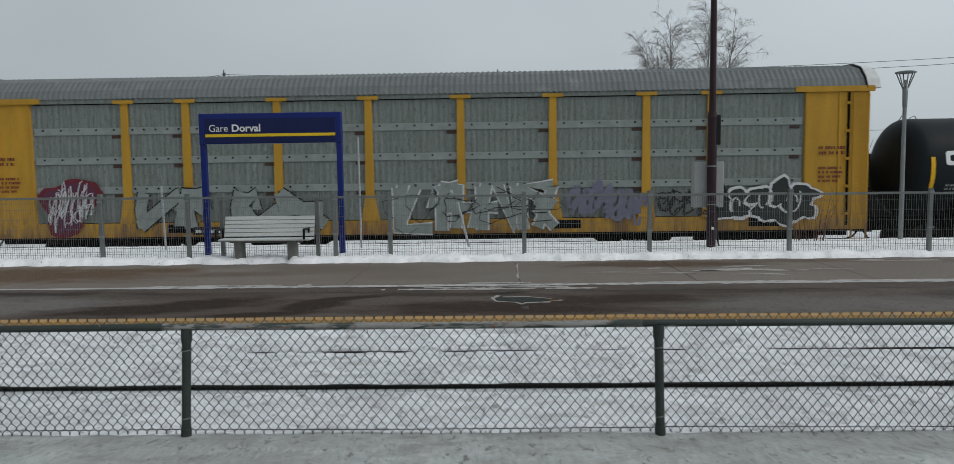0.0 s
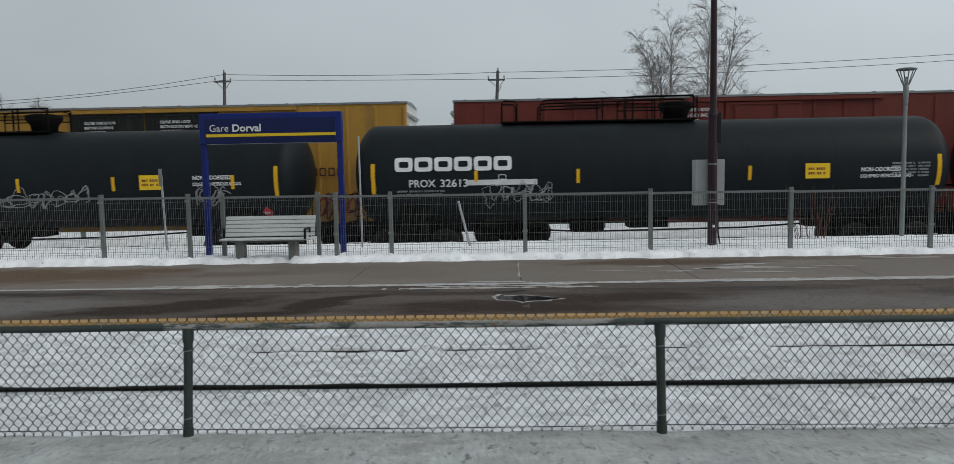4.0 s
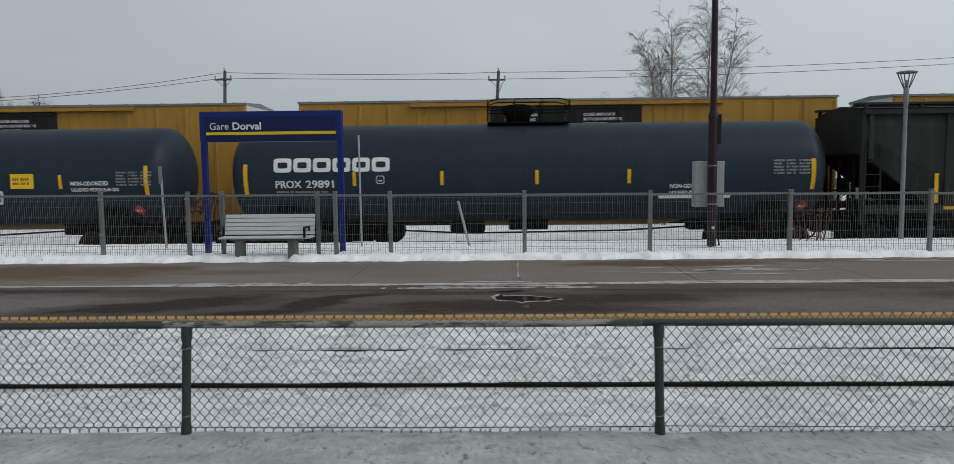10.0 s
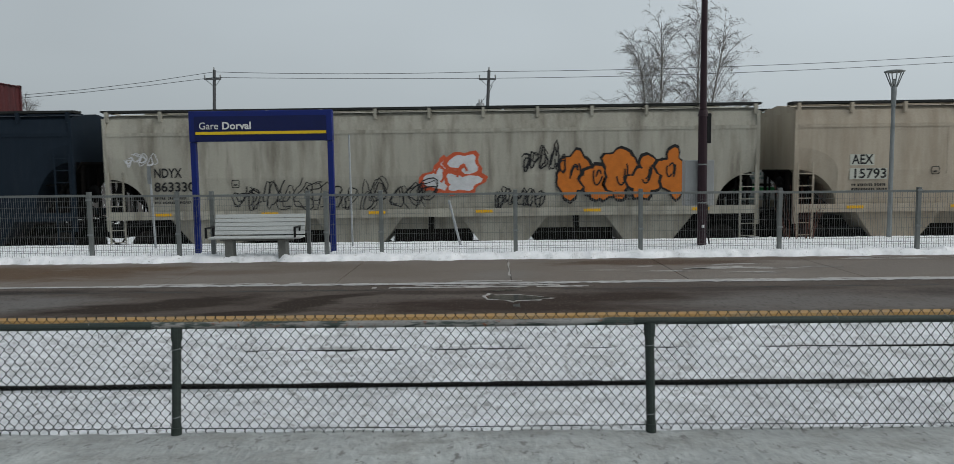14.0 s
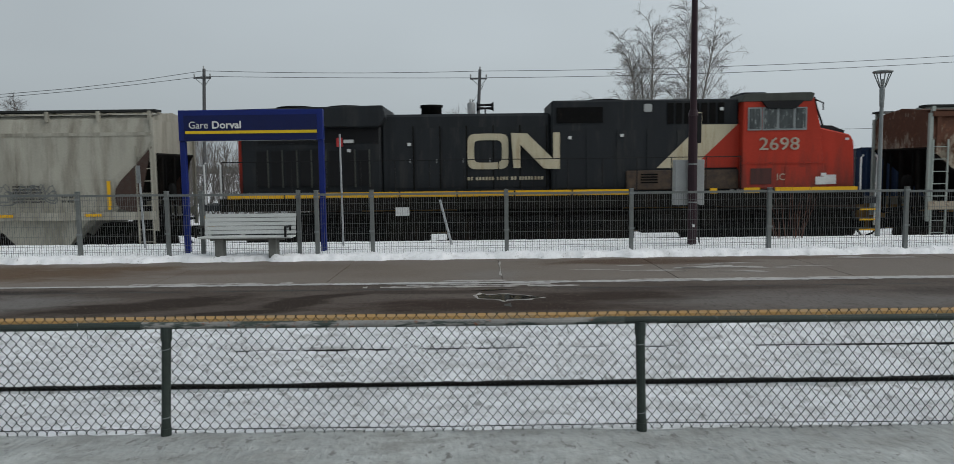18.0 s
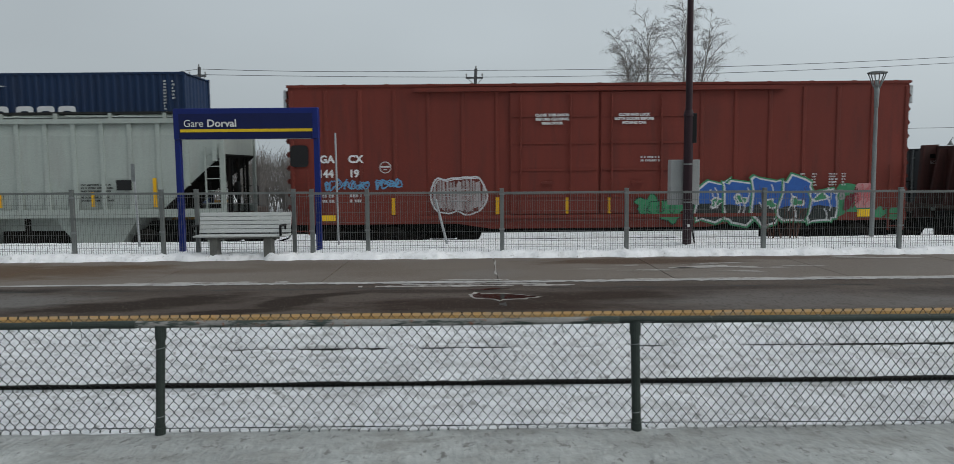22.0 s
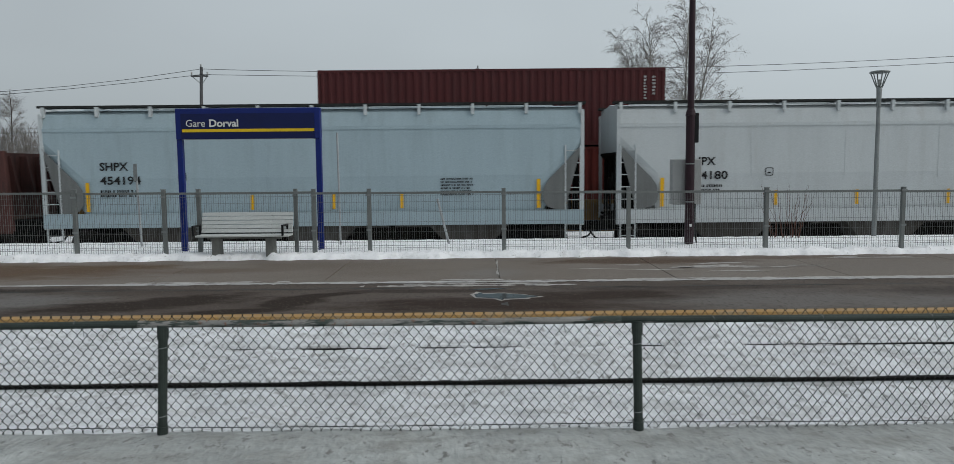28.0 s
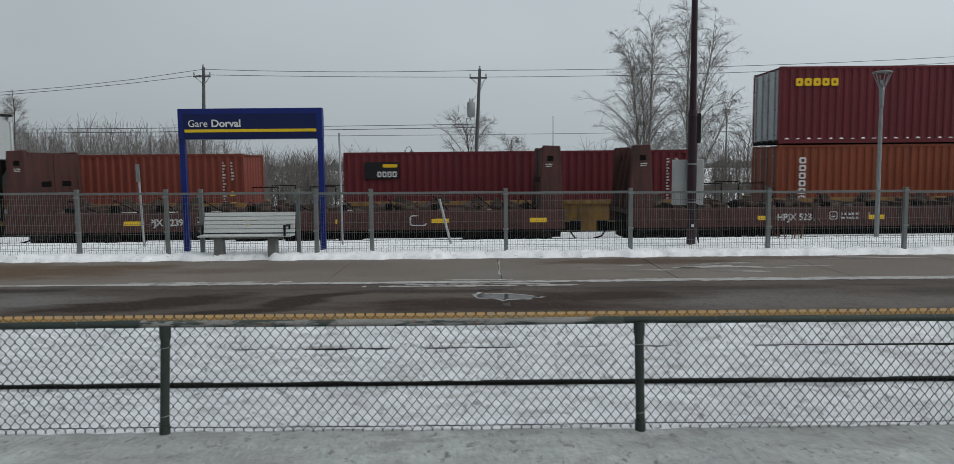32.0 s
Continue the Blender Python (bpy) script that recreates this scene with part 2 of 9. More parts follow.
M["paving"] = weathered("paving", (0.190, 0.166, 0.144), (0.150, 0.124, 0.102), [
    (-9.4, 14.0, 3.0, 1.0, 0, 0.35, UMBER, 0.75), (-7.0, 14.6, 0.9, 0.30, 0, 0.5, UMBER, 0.7), (-5.2, 13.9, 1.5, 0.35, 4, 0.5, (0.125, 0.095, 0.075), 0.7), (3.3, 14.85, 2.0, 0.50, 0, 0.35, (0.085, 0.054, 0.036), 0.75), (6.8, 15.2, 2.2, 0.3, 0, 0.4, (0.12, 0.09, 0.07), 0.7),
    (-3.2, 14.6, 1.4, 0.6, 0, 0.5, (0.14, 0.115, 0.094), 0.7), (8.5, 13.7, 2.5, 0.8, 0, 0.5, (0.162, 0.140, 0.122), 0.65), (0.3, 13.2, 0.6, 0.5, 0, 0.5, (0.165, 0.148, 0.132), 0.6)],
    rough=0.7, spec=0.2, grain=46, blotch=0.45, specks=(0.09, 0.072, 0.058))
M["yellow_edge"] = mat("yellow_edge", (0.44, 0.265, 0.095), 0.7, dark=0.75, size=2, dirt_or_tone=(0.30, 0.23, 0.14), amount=0.45, spread=0.10)
M["white_line"] = mat("white_line", (0.46, 0.45, 0.44), 0.8, dark=0.7, size=3, dirt_or_tone=(0.17, 0.15, 0.14), amount=0.40, spread=0.06)
M["ice_crust"] = mat("ice_crust", (0.42, 0.40, 0.38), 0.6, dark=0.75, size=4, dirt_or_tone=(0.17, 0.145, 0.125), amount=0.42, spread=0.08)
M["water"] = mat("water", (0.012, 0.011, 0.010), 0.05, dark=0.8, bump=0.0, spec=0.6)
M["ballast"] = mat("ballast", (0.10, 0.090, 0.082), 0.95, dark=0.5, size=3, bump=0.9, grain=16, dirt_or_tone=(0.66, 0.68, 0.70), amount=0.60, spread=0.10)
M["rail"] = mat("rail", (0.012, 0.011, 0.010), 0.8, 0.0, dark=0.6, size=4, spec=0.05)
M["wood_tie"] = mat("wood_tie", (0.07, 0.055, 0.045), 0.9, size=4, stretch=(1, 0.2, 1))
M["galv"] = mat("galv", (0.26, 0.28, 0.28), 0.5, 0.5, dark=0.7, size=3, bump=0.1)
M["post_green"] = mat("post_green", (0.050, 0.064, 0.057), 0.55, 0.2, dark=0.6, size=4, dirt_or_tone=(0.10, 0.105, 0.10), amount=0.34, spread=0.08)
M["rail_green"] = mat("rail_green", (0.055, 0.070, 0.063), 0.55, 0.2, dark=0.55, size=1.6, stretch=(0.7, 3, 3), dirt_or_tone=(0.26, 0.26, 0.25), amount=0.36, spread=0.04)
M["wire"] = mat("wire", (0.038, 0.044, 0.042), 0.6, 0.2, bump=0)
M["fence_grey"] = mat("fence_grey", (0.19, 0.205, 0.20), 0.55, 0.3, dark=0.8, size=3)
M["wire_grey"] = mat("wire_grey", (0.17, 0.18, 0.178), 0.55, 0.2, bump=0)
M["sign_blue"] = mat("sign_blue", (0.006, 0.018, 0.15), 0.4, dark=0.85, size=1.5, bump=0.03)
M["sign_blue_dark"] = mat("sign_blue_dark", (0.005, 0.011, 0.075), 0.4, dark=0.85, size=1.5, bump=0.03)
M["sign_yellow"] = mat("sign_yellow", (0.75, 0.52, 0.02), 0.5, dark=0.9, bump=0.03)
M["white"] = mat("white", (0.72, 0.73, 0.73), 0.6, dark=0.85, size=4, bump=0.05)
M["white_paint"] = mat("white_paint", (0.62, 0.63, 0.62), 0.65, dark=0.8, size=5, bump=0.05, dirt_or_tone=(0.3, 0.3, 0.3), amount=0.30)
M["bench_slat"] = mat("bench_slat", (0.50, 0.52, 0.51), 0.6, dark=0.85, size=3, stretch=(0.4, 3, 3), dirt_or_tone=(0.33, 0.34, 0.33), amount=0.32)
M["concrete"] = mat("concrete", (0.20, 0.205, 0.19), 0.85, dark=0.75, size=4, bump=0.4)
M["black_iron"] = mat("black_iron", (0.012, 0.012, 0.013), 0.5, 0.3)
M["purple_pole"] = mat("purple_pole", (0.032, 0.015, 0.021), 0.5, 0.1, dark=0.75, size=3)
M["box_grey"] = mat("box_grey", (0.36, 0.37, 0.365), 0.5, 0.2, dark=0.85, size=2)
M["marker"] = mat("marker", (0.38, 0.40, 0.41), 0.6, dark=0.75, size=6)
M["bark"] = mat("bark", (0.10, 0.085, 0.075), 0.9, dark=0.6, size=6, bump=0.5)
M["birch_bark"] = mat("birch_bark", (0.46, 0.44, 0.41), 0.8, dark=0.55, size=5, bump=0.3, dirt_or_tone=(0.08, 0.07, 0.065), amount=0.42)
M["twig"] = mat("twig", (0.20, 0.183, 0.170), 0.9, bump=0)
M["red_twig"] = mat("red_twig", (0.12, 0.055, 0.04), 0.9, bump=0)
M["pole_wood"] = mat("pole_wood", (0.11, 0.112, 0.115), 0.9, dark=0.7, size=3, stretch=(3, 3, 0.3))
M["cable"] = mat("cable", (0.035, 0.038, 0.042), 0.6, bump=0)
M["transformer"] = mat("transformer", (0.32, 0.33, 0.33), 0.5, 0.2)
M["far_wall"] = mat("far_wall", (0.22, 0.21, 0.20), 0.9, size=0.3)
M["far_wood"] = mat("far_wood", (0.15, 0.145, 0.14), 1.0, size=0.4, bump=0)
M["steel_dark"] = mat("steel_dark", (0.009, 0.009, 0.009), 0.75, 0.1, dark=0.6, size=2, dirt_or_tone=(0.026, 0.020, 0.016), amount=0.32, spec=0.05)
M["wheel_steel"] = mat("wheel_steel", (0.028, 0.024, 0.022), 0.6, 0.5, dark=0.6, size=4)
M["tank_black"] = mat("tank_black", (0.0115, 0.0155, 0.0185), 0.5, dark=0.75, size=1.0, stretch=STREAK, bump=0.06, dirt_or_tone=(0.012, 0.017, 0.021), amount=0.36, spread=0.15, spec=0.12)
M["tank_slate"] = mat("tank_slate", (0.0215, 0.0335, 0.048), 0.45, dark=0.8, size=1.0, stretch=STREAK, bump=0.05, dirt_or_tone=(0.016, 0.026, 0.041), amount=0.34, spread=0.15, spec=0.14)
M["reflector"] = mat("reflector", (0.72, 0.40, 0.01), 0.5, dark=0.85, bump=0)
M["placard"] = mat("placard", (0.78, 0.50, 0.02), 0.6, dark=0.9, bump=0)
M["red_sign"] = mat("red_sign", (0.55, 0.05, 0.05), 0.5, bump=0)
M["auto_yellow"] = mat("auto_yellow", (0.47, 0.26, 0.028), 0.6, rise=(0.9, 2.2, -0.17), dark=0.72, size=1.5, stretch=STREAK, dirt_or_tone=(0.17, 0.095, 0.04), amount=0.37, spread=0.10)
M["auto_panel"] = mat("auto_panel", (0.225, 0.26, 0.245), 0.7, 0.0, dark=0.55, size=1.5, stretch=(13, 13, 0.35), dirt_or_tone=(0.125, 0.135, 0.115), amount=0.43, grain=30, specks=(9, 0.54, (0.085, 0.10, 0.09)), fine_stretch=(5, 5, 0.7))
M["auto_band"] = mat("auto_band", (0.25, 0.285, 0.27), 0.65, dark=0.8, size=2, dirt_or_tone=(0.17, 0.185, 0.165), amount=0.38)
M["auto_roof"] = mat("auto_roof", (0.17, 0.185, 0.185), 0.7, 0.1, dark=0.8, size=1.2, dirt_or_tone=(0.24, 0.25, 0.25), amount=0.34)
M["yellow_car"] = mat("yellow_car", (0.46, 0.25, 0.045), 0.6, dark=0.75, size=1.2, stretch=STREAK, dirt_or_tone=(0.22, 0.13, 0.05), amount=0.35)
M["well_yellow"] = mat("well_yellow", (0.36, 0.20, 0.045), 0.7, dark=0.6, size=1.6, stretch=STREAK, dirt_or_tone=(0.10, 0.055, 0.028), amount=0.44)
M["red_car"] = mat("red_car", (0.165, 0.032, 0.022), 0.6, dark=0.8, size=1.0, stretch=STREAK, dirt_or_tone=(0.09, 0.025, 0.02), amount=0.36, spread=0.15)
M["brown_car"] = mat("brown_car", (0.082, 0.034, 0.030), 0.75, dark=0.7, size=2, stretch=STREAK, dirt_or_tone=(0.030, 0.020, 0.018), amount=0.42)
M["brown_load"] = mat("brown_load", (0.060, 0.036, 0.028), 0.8, dark=0.7, size=3, dirt_or_tone=(0.06, 0.05, 0.045), amount=0.4)
M["hop_dark"] = mat("hop_dark", (0.031, 0.033, 0.032), 0.7, dark=0.7, size=1.1, stretch=STREAK, dirt_or_tone=(0.046, 0.046, 0.043), amount=0.38, spec=0.08)
M["hop_navy"] = mat("hop_navy", (0.0135, 0.0215, 0.032), 0.6, dark=0.78, size=1.1, stretch=STREAK, dirt_or_tone=(0.019, 0.027, 0.036), amount=0.36, spec=0.08)
M["hop_grey"] = mat("hop_grey", (0.40, 0.385, 0.325), 0.7, dark=0.72, size=0.9, stretch=STREAK, dirt_or_tone=(0.17, 0.155, 0.125), amount=0.42, spread=0.12, spec=0.1)
M["hop_tan"] = mat("hop_tan", (0.43, 0.375, 0.295), 0.7, dark=0.75, size=1.0, stretch=STREAK, dirt_or_tone=(0.26, 0.21, 0.155), amount=0.38, spread=0.16)
M["hop_rust"] = mat("hop_rust", (0.40, 0.35, 0.27), 0.75, rise=(1.7, 4.0, 0.17), dark=0.62, size=1.7, stretch=(1.5, 1.5, 0.55), dirt_or_tone=(0.088, 0.036, 0.020), amount=0.475, spread=0.07, specks=(8, 0.565, (0.13, 0.055, 0.028)), bump=0.3)
M["hop_pale"] = mat("hop_pale", (0.345, 0.385, 0.355), 0.6, dark=0.88, size=1.0, stretch=STREAK, dirt_or_tone=(0.28, 0.29, 0.27), amount=0.34, spread=0.16)
M["hop_cream"] = mat("hop_cream", (0.47, 0.48, 0.42), 0.55, dark=0.9, size=1.0, stretch=STREAK, dirt_or_tone=(0.38, 0.38, 0.33), amount=0.32, spread=0.16)
M["hop_bluegrey"] = mat("hop_bluegrey", (0.335, 0.425, 0.465), 0.55, dark=0.9, size=1.0, stretch=STREAK, dirt_or_tone=(0.26, 0.325, 0.35), amount=0.34, spread=0.16)
M["hop_white"] = mat("hop_white", (0.485, 0.52, 0.53), 0.55, dark=0.9, size=1.0, stretch=STREAK, dirt_or_tone=(0.40, 0.41, 0.41), amount=0.32, spread=0.16)
# Dirty bay grey with under-car shade mixed into the colour.
M["hop_under"] = mat("hop_under", (0.125, 0.120, 0.112), 0.8, dark=0.6, size=1.4, stretch=STREAK, dirt_or_tone=(0.055, 0.048, 0.042), amount=0.50, spread=0.10, spec=0.1)
M["panel_slate"] = mat("panel_slate", (0.085, 0.125, 0.145), 0.7, dark=0.6, size=2.5, dirt_or_tone=(0.10, 0.06, 0.045), amount=0.36)
M["gusset_dark"] = mat("gusset_dark", (0.075, 0.08, 0.07), 0.7, dark=0.7, size=2, stretch=STREAK, spec=0.1)
M["gusset"] = mat("gusset", (0.16, 0.168, 0.165), 0.6, dark=0.7, size=2, stretch=STREAK)
M["loco_black"] = mat("loco_black", (0.025, 0.028, 0.031), 0.6, dark=0.72, size=1.0, stretch=STREAK, dirt_or_tone=(0.046, 0.046, 0.044), amount=0.36, spec=0.1)
# The red turns darker towards the bottom of the body.
M["loco_red"] = mat("loco_red", (0.40, 0.040, 0.022), 0.55, rise=(2.0, 3.5, -0.20), dark=0.8, size=1.2, stretch=STREAK, dirt_or_tone=(0.13, 0.034, 0.026), amount=0.40, spread=0.16, spec=0.15)
M["loco_cream"] = mat("loco_cream", (0.50, 0.45, 0.32), 0.6, dark=0.85, size=2, stretch=STREAK, dirt_or_tone=(0.30, 0.22, 0.12), amount=0.38)
M["loco_rusty"] = mat("loco_rusty", (0.11, 0.075, 0.05), 0.75, dark=0.6, size=2.2, dirt_or_tone=(0.045, 0.035, 0.030), amount=0.5)
# Pale streaks paint in glints and the sky seen through the panes.
M["cab_glass"] = mat("cab_glass", (0.05, 0.06, 0.06), 0.08, dark=0.4, size=4, bump=0, spec=0.5, stretch=(2, 2, 0.5), dirt_or_tone=(0.30, 0.33, 0.32), amount=0.40, spread=0.05)
M["glass"] = mat("glass", (0.02, 0.025, 0.028), 0.06, dark=0.9, bump=0, spec=0.7)
for key, col in (("c_darkred", (0.085, 0.018, 0.019)), ("c_red", (0.17, 0.035, 0.028)), ("c_brown", (0.20, 0.055, 0.035)), ("c_orange", (0.62, 0.135, 0.008)), ("c_rustorange", (0.24, 0.060, 0.028)),
                 ("c_navy", (0.010, 0.030, 0.082)), ("c_blue", (0.011, 0.034, 0.095)), ("c_grey", (0.27, 0.33, 0.36)), ("c_dark", (0.035, 0.040, 0.045)), ("c_maroon", (0.13, 0.018, 0.024)), ("c_oxide", (0.20, 0.045, 0.03))):
    M[key] = mat(key, col, 0.55, 0.0, dark=0.78, size=0.9, stretch=STREAK, bump=0.08, dirt_or_tone=tuple(c * 0.6 + 0.012 for c in col), amount=0.36, spread=0.14)
M["lumber_wrap"] = mat("lumber_wrap", (0.46, 0.49, 0.50), 0.45, dark=0.7, size=2.5, bump=0.4, grain=9)
M["lumber_green"] = mat("lumber_green", (0.02, 0.17, 0.055), 0.5, dark=0.7, size=3)
for key, col in (("g_white", (0.60, 0.61, 0.62)), ("g_cobalt", (0.035, 0.12, 0.40)), ("g_chalk", (0.40, 0.36, 0.36)), ("g_rose", (0.50, 0.25, 0.25)), ("g_black", (0.015, 0.015, 0.016)), ("g_orange", (0.55, 0.16, 0.02)), ("g_red", (0.55, 0.10, 0.04)), ("g_blue", (0.08, 0.20, 0.50)), ("g_green", (0.05, 0.25, 0.12)), ("g_forest", (0.012, 0.05, 0.03)),
                 ("g_soot", (0.026, 0.034, 0.032)), ("g_purple", (0.10, 0.03, 0.06)), ("g_pink", (0.50, 0.12, 0.13)), ("g_grey", (0.30, 0.31, 0.31)), ("g_lilac", (0.16, 0.16, 0.22)), ("g_teal", (0.10, 0.19, 0.19)), ("g_lime", (0.45, 0.52, 0.05)), ("g_maroon", (0.14, 0.02, 0.03)), ("sky_blue", (0.13, 0.34, 0.55))):
    M[key] = mat(key, col, 0.6, dark=0.75, size=5, bump=0.02)


# ---- mesh helpers ----
def box(bm, x0, x1, y0, y1, z0, z1):
    """An axis-aligned block."""
    v = [bm.verts.new(p) for p in ((x0, y0, z0), (x1, y0, z0), (x1, y1, z0), (x0, y1, z0), (x0, y0, z1), (x1, y0, z1), (x1, y1, z1), (x0, y1, z1))]
    for f in ((3, 2, 1, 0), (4, 5, 6, 7), (0, 1, 5, 4), (1, 2, 6, 5), (2, 3, 7, 6), (3, 0, 4, 7)):
        bm.faces.new([v[i] for i in f])
    return v


def tube(bm, pts, r, seg=6, r1=None):
    """A tube through points, tapering from r to r1, with closed ends."""
    pts = [Vector(p) for p in pts]
    r1 = r if r1 is None else r1
    rings = []
    for i, p in enumerate(pts):
        d = (pts[min(i + 1, len(pts) - 1)] - pts[max(i - 1, 0)]).normalized()
        a = d.cross(Vector((0, 0, 1)) if abs(d.z) < 0.9 else Vector((1, 0, 0))).normalized()
        b = d.cross(a)
        rad = r + (r1 - r) * i / (len(pts) - 1)
        rings.append([bm.verts.new(p + rad * (math.cos(2 * math.pi * k / seg) * a + math.sin(2 * math.pi * k / seg) * b)) for k in range(seg)])
    for s, e in zip(rings, rings[1:]):
        for k in range(seg):
            bm.faces.new((s[k], e[k], e[(k + 1) % seg], s[(k + 1) % seg]))
    bm.faces.new(rings[0])
    bm.faces.new(rings[-1][::-1])


def lathe(bm, prof, m=Matrix(), seg=24):
    """A body of revolution about the local z axis from (radius, height) pairs, closed at both ends."""
    rings = [[bm.verts.new(m @ Vector((r * math.cos(2 * math.pi * k / seg), r * math.sin(2 * math.pi * k / seg), h))) for k in range(seg)] for r, h in prof]
    for a, b in zip(rings, rings[1:]):
        for k in range(seg):
            f = bm.faces.new((a[k], a[(k + 1) % seg], b[(k + 1) % seg], b[k]))
            f.smooth = True
    bm.faces.new(rings[0][::-1])
    bm.faces.new(rings[-1])


def prism(bm, poly, y0, y1):
    """An x-z outline given counter-clockwise, drawn out from y0 (front) to y1 (back)."""
    a = [bm.verts.new((x, y0, z)) for x, z in poly]
    b = [bm.verts.new((x, y1, z)) for x, z in poly]
    bm.faces.new(a)
    bm.faces.new(b[::-1])
    k = len(poly)
    for i in range(k):
        bm.faces.new((a[i], b[i], b[(i + 1) % k], a[(i + 1) % k]))


def loft(bm, rings):
    """Skin between closed rings of equal count, with end caps."""
    vs = [[bm.verts.new(p) for p in r] for r in rings]
    k = len(vs[0])
    for a, b in zip(vs, vs[1:]):
        for i in range(k):
            bm.faces.new((a[i], a[(i + 1) % k], b[(i + 1) % k], b[i]))
    bm.faces.new(vs[0][::-1])
    bm.faces.new(vs[-1])


def mesh_of(name, bm, material, bevel=0.0):
    if bevel:
        bmesh.ops.bevel(bm, geom=bm.edges[:], offset=bevel, segments=1, affect="EDGES", clamp_overlap=True)
    bmesh.ops.recalc_face_normals(bm, faces=bm.faces)
    me = bpy.data.meshes.new(name)
    bm.to_mesh(me)
    bm.free()
    for m in material if isinstance(material, (list, tuple)) else [material]:
        me.materials.append(m)
    return me


def part(name, bm, material, parent=None, label="", loc=None, bevel=0.0):
    """One mesh object, under a thing or part where one is given."""
    me = bm if isinstance(bm, bpy.types.Mesh) else mesh_of(name, bm, material, bevel)
    ob = new(name, me)
    if parent is not None:
        ob.parent = parent
    if loc is not None:
        ob.location = loc
    if label:
        ob["label"] = label
    return ob


def block(name, dims, material, parent=None, label="", bevel=0.0):
    bm = bmesh.new()
    box(bm, *dims)
    return part(name, bm, material, parent, label, bevel=bevel)


def thing(name, label, category, at=(0, 0, 0), group=""):
    ob = new(name)
    ob.empty_display_size = 0.2
    ob.location = at
    return tagged(ob, label, category, group)


def words(name, s, size, material, parent, x, y, z, width=None, wrap=None, bold=0.0):
    """Lettering that faces -y with its lower left corner at x, y, z; wrap gives y for a height on a curved side."""
    cu = bpy.data.curves.new(name, "FONT")
    cu.body, cu.size, cu.offset, cu.extrude, cu.resolution_u = s, size, bold, 0.002, 3
    tmp = bpy.data.objects.new(name, cu)
    me = bpy.data.meshes.new_from_object(tmp)
    bpy.data.objects.remove(tmp)
    bpy.data.curves.remove(cu)
    wide = max((v.co.x for v in me.vertices), default=1)
    k = width / wide if width else 1.0
    for v in me.vertices:
        px, pz, d = x + v.co.x * k, z + v.co.y, v.co.z
        v.co = (px, (wrap(pz) if wrap else y) - 0.012 - d, pz)
    me.materials.clear()
    me.materials.append(material)
    ob = new(name, me)
    ob.parent = parent
    return ob


def bars(name, x, z, w, h, lines, material, parent, y, wrap=None, seed=1):
    """Rows of small print as plain broken bars."""
    rnd = random.Random(seed)
    bm = bmesh.new()
    pitch = h / lines
    for i in range(lines):
        zz = z + h - (i + 1) * pitch
        xx, end = x, x + w * rnd.uniform(0.78, 1)
        tall = min(pitch * 0.56, 0.10)
        while xx < end - 0.02:
            step = min(tall * rnd.uniform(0.45, 0.75), end - xx)
            lo, hi = zz + pitch * 0.1, zz + pitch * 0.1 + tall
            ya, yb = ((wrap(lo), wrap(hi)) if wrap else (y, y))
            bm.faces.new([bm.verts.new(q) for q in ((xx, ya - 0.014, lo), (xx + step, ya - 0.014, lo), (xx + step, yb - 0.014, hi), (xx, yb - 0.014, hi))])
            xx += step + tall * (0.30 if rnd.random() > 0.2 else 0.95)
    ob = part(name, bm, material, parent)
    ob["kind"] = "stuff"
    return ob


def ring_block(bm, x, z, w, h, t, y, wrap=None, full=False):
    """A rounded block, hollow or full: the plain shape that stands for a painted emblem."""
    n = 20
    def pt(k, s):
        a = 2 * math.pi * k / n
        c, q = math.cos(a), math.sin(a)
        ex = 0.36
        px, pz = x + w / 2 + (w / 2 - s) * math.copysign(abs(c) ** ex, c), z + h / 2 + (h / 2 - s) * math.copysign(abs(q) ** ex, q)
        return px, (wrap(pz) if wrap else y) - 0.016, pz
    o = [bm.verts.new(pt(k, 0)) for k in range(n)]
    if full:
        bm.faces.new(o)
        return
    i = [bm.verts.new(pt(k, t)) for k in range(n)]
    for k in range(n):
        bm.faces.new((o[k], o[(k + 1) % n], i[(k + 1) % n], i[k]))


def blob(bm, cx, cz, rx, rz, y, seed, n=22, rough=0.22):
    rnd = random.Random(seed)
    ph = [rnd.uniform(0, 6.28) for _ in range(4)]
    vs = []
    for k in range(n):
        a = 2 * math.pi * k / n
        r = 1 + rough * (math.sin(2 * a + ph[0]) * 0.5 + math.sin(3 * a + ph[1]) * 0.6 + math.sin(5 * a + ph[2]) * 0.35)
        vs.append(bm.verts.new((cx + rx * r * math.cos(a), y, cz + rz * r * math.sin(a))))
    bm.faces.new(vs)


def stroke(bm, pts, w, y):
    """A flat painted line along x-z points."""
    prev = None
    for i, (x, z) in enumerate(pts):
        a, b = pts[max(i - 1, 0)], pts[min(i + 1, len(pts) - 1)]
        dx, dz = b[0] - a[0], b[1] - a[1]
        n = math.hypot(dx, dz) or 1
        yy = y - 0.00004 * i
        e = (bm.verts.new((x - dz / n * w / 2, yy, z + dx / n * w / 2)), bm.verts.new((x + dz / n * w / 2, yy, z - dx / n * w / 2)))
        if prev:
            bm.faces.new((prev[0], prev[1], e[1], e[0]))
        prev = e


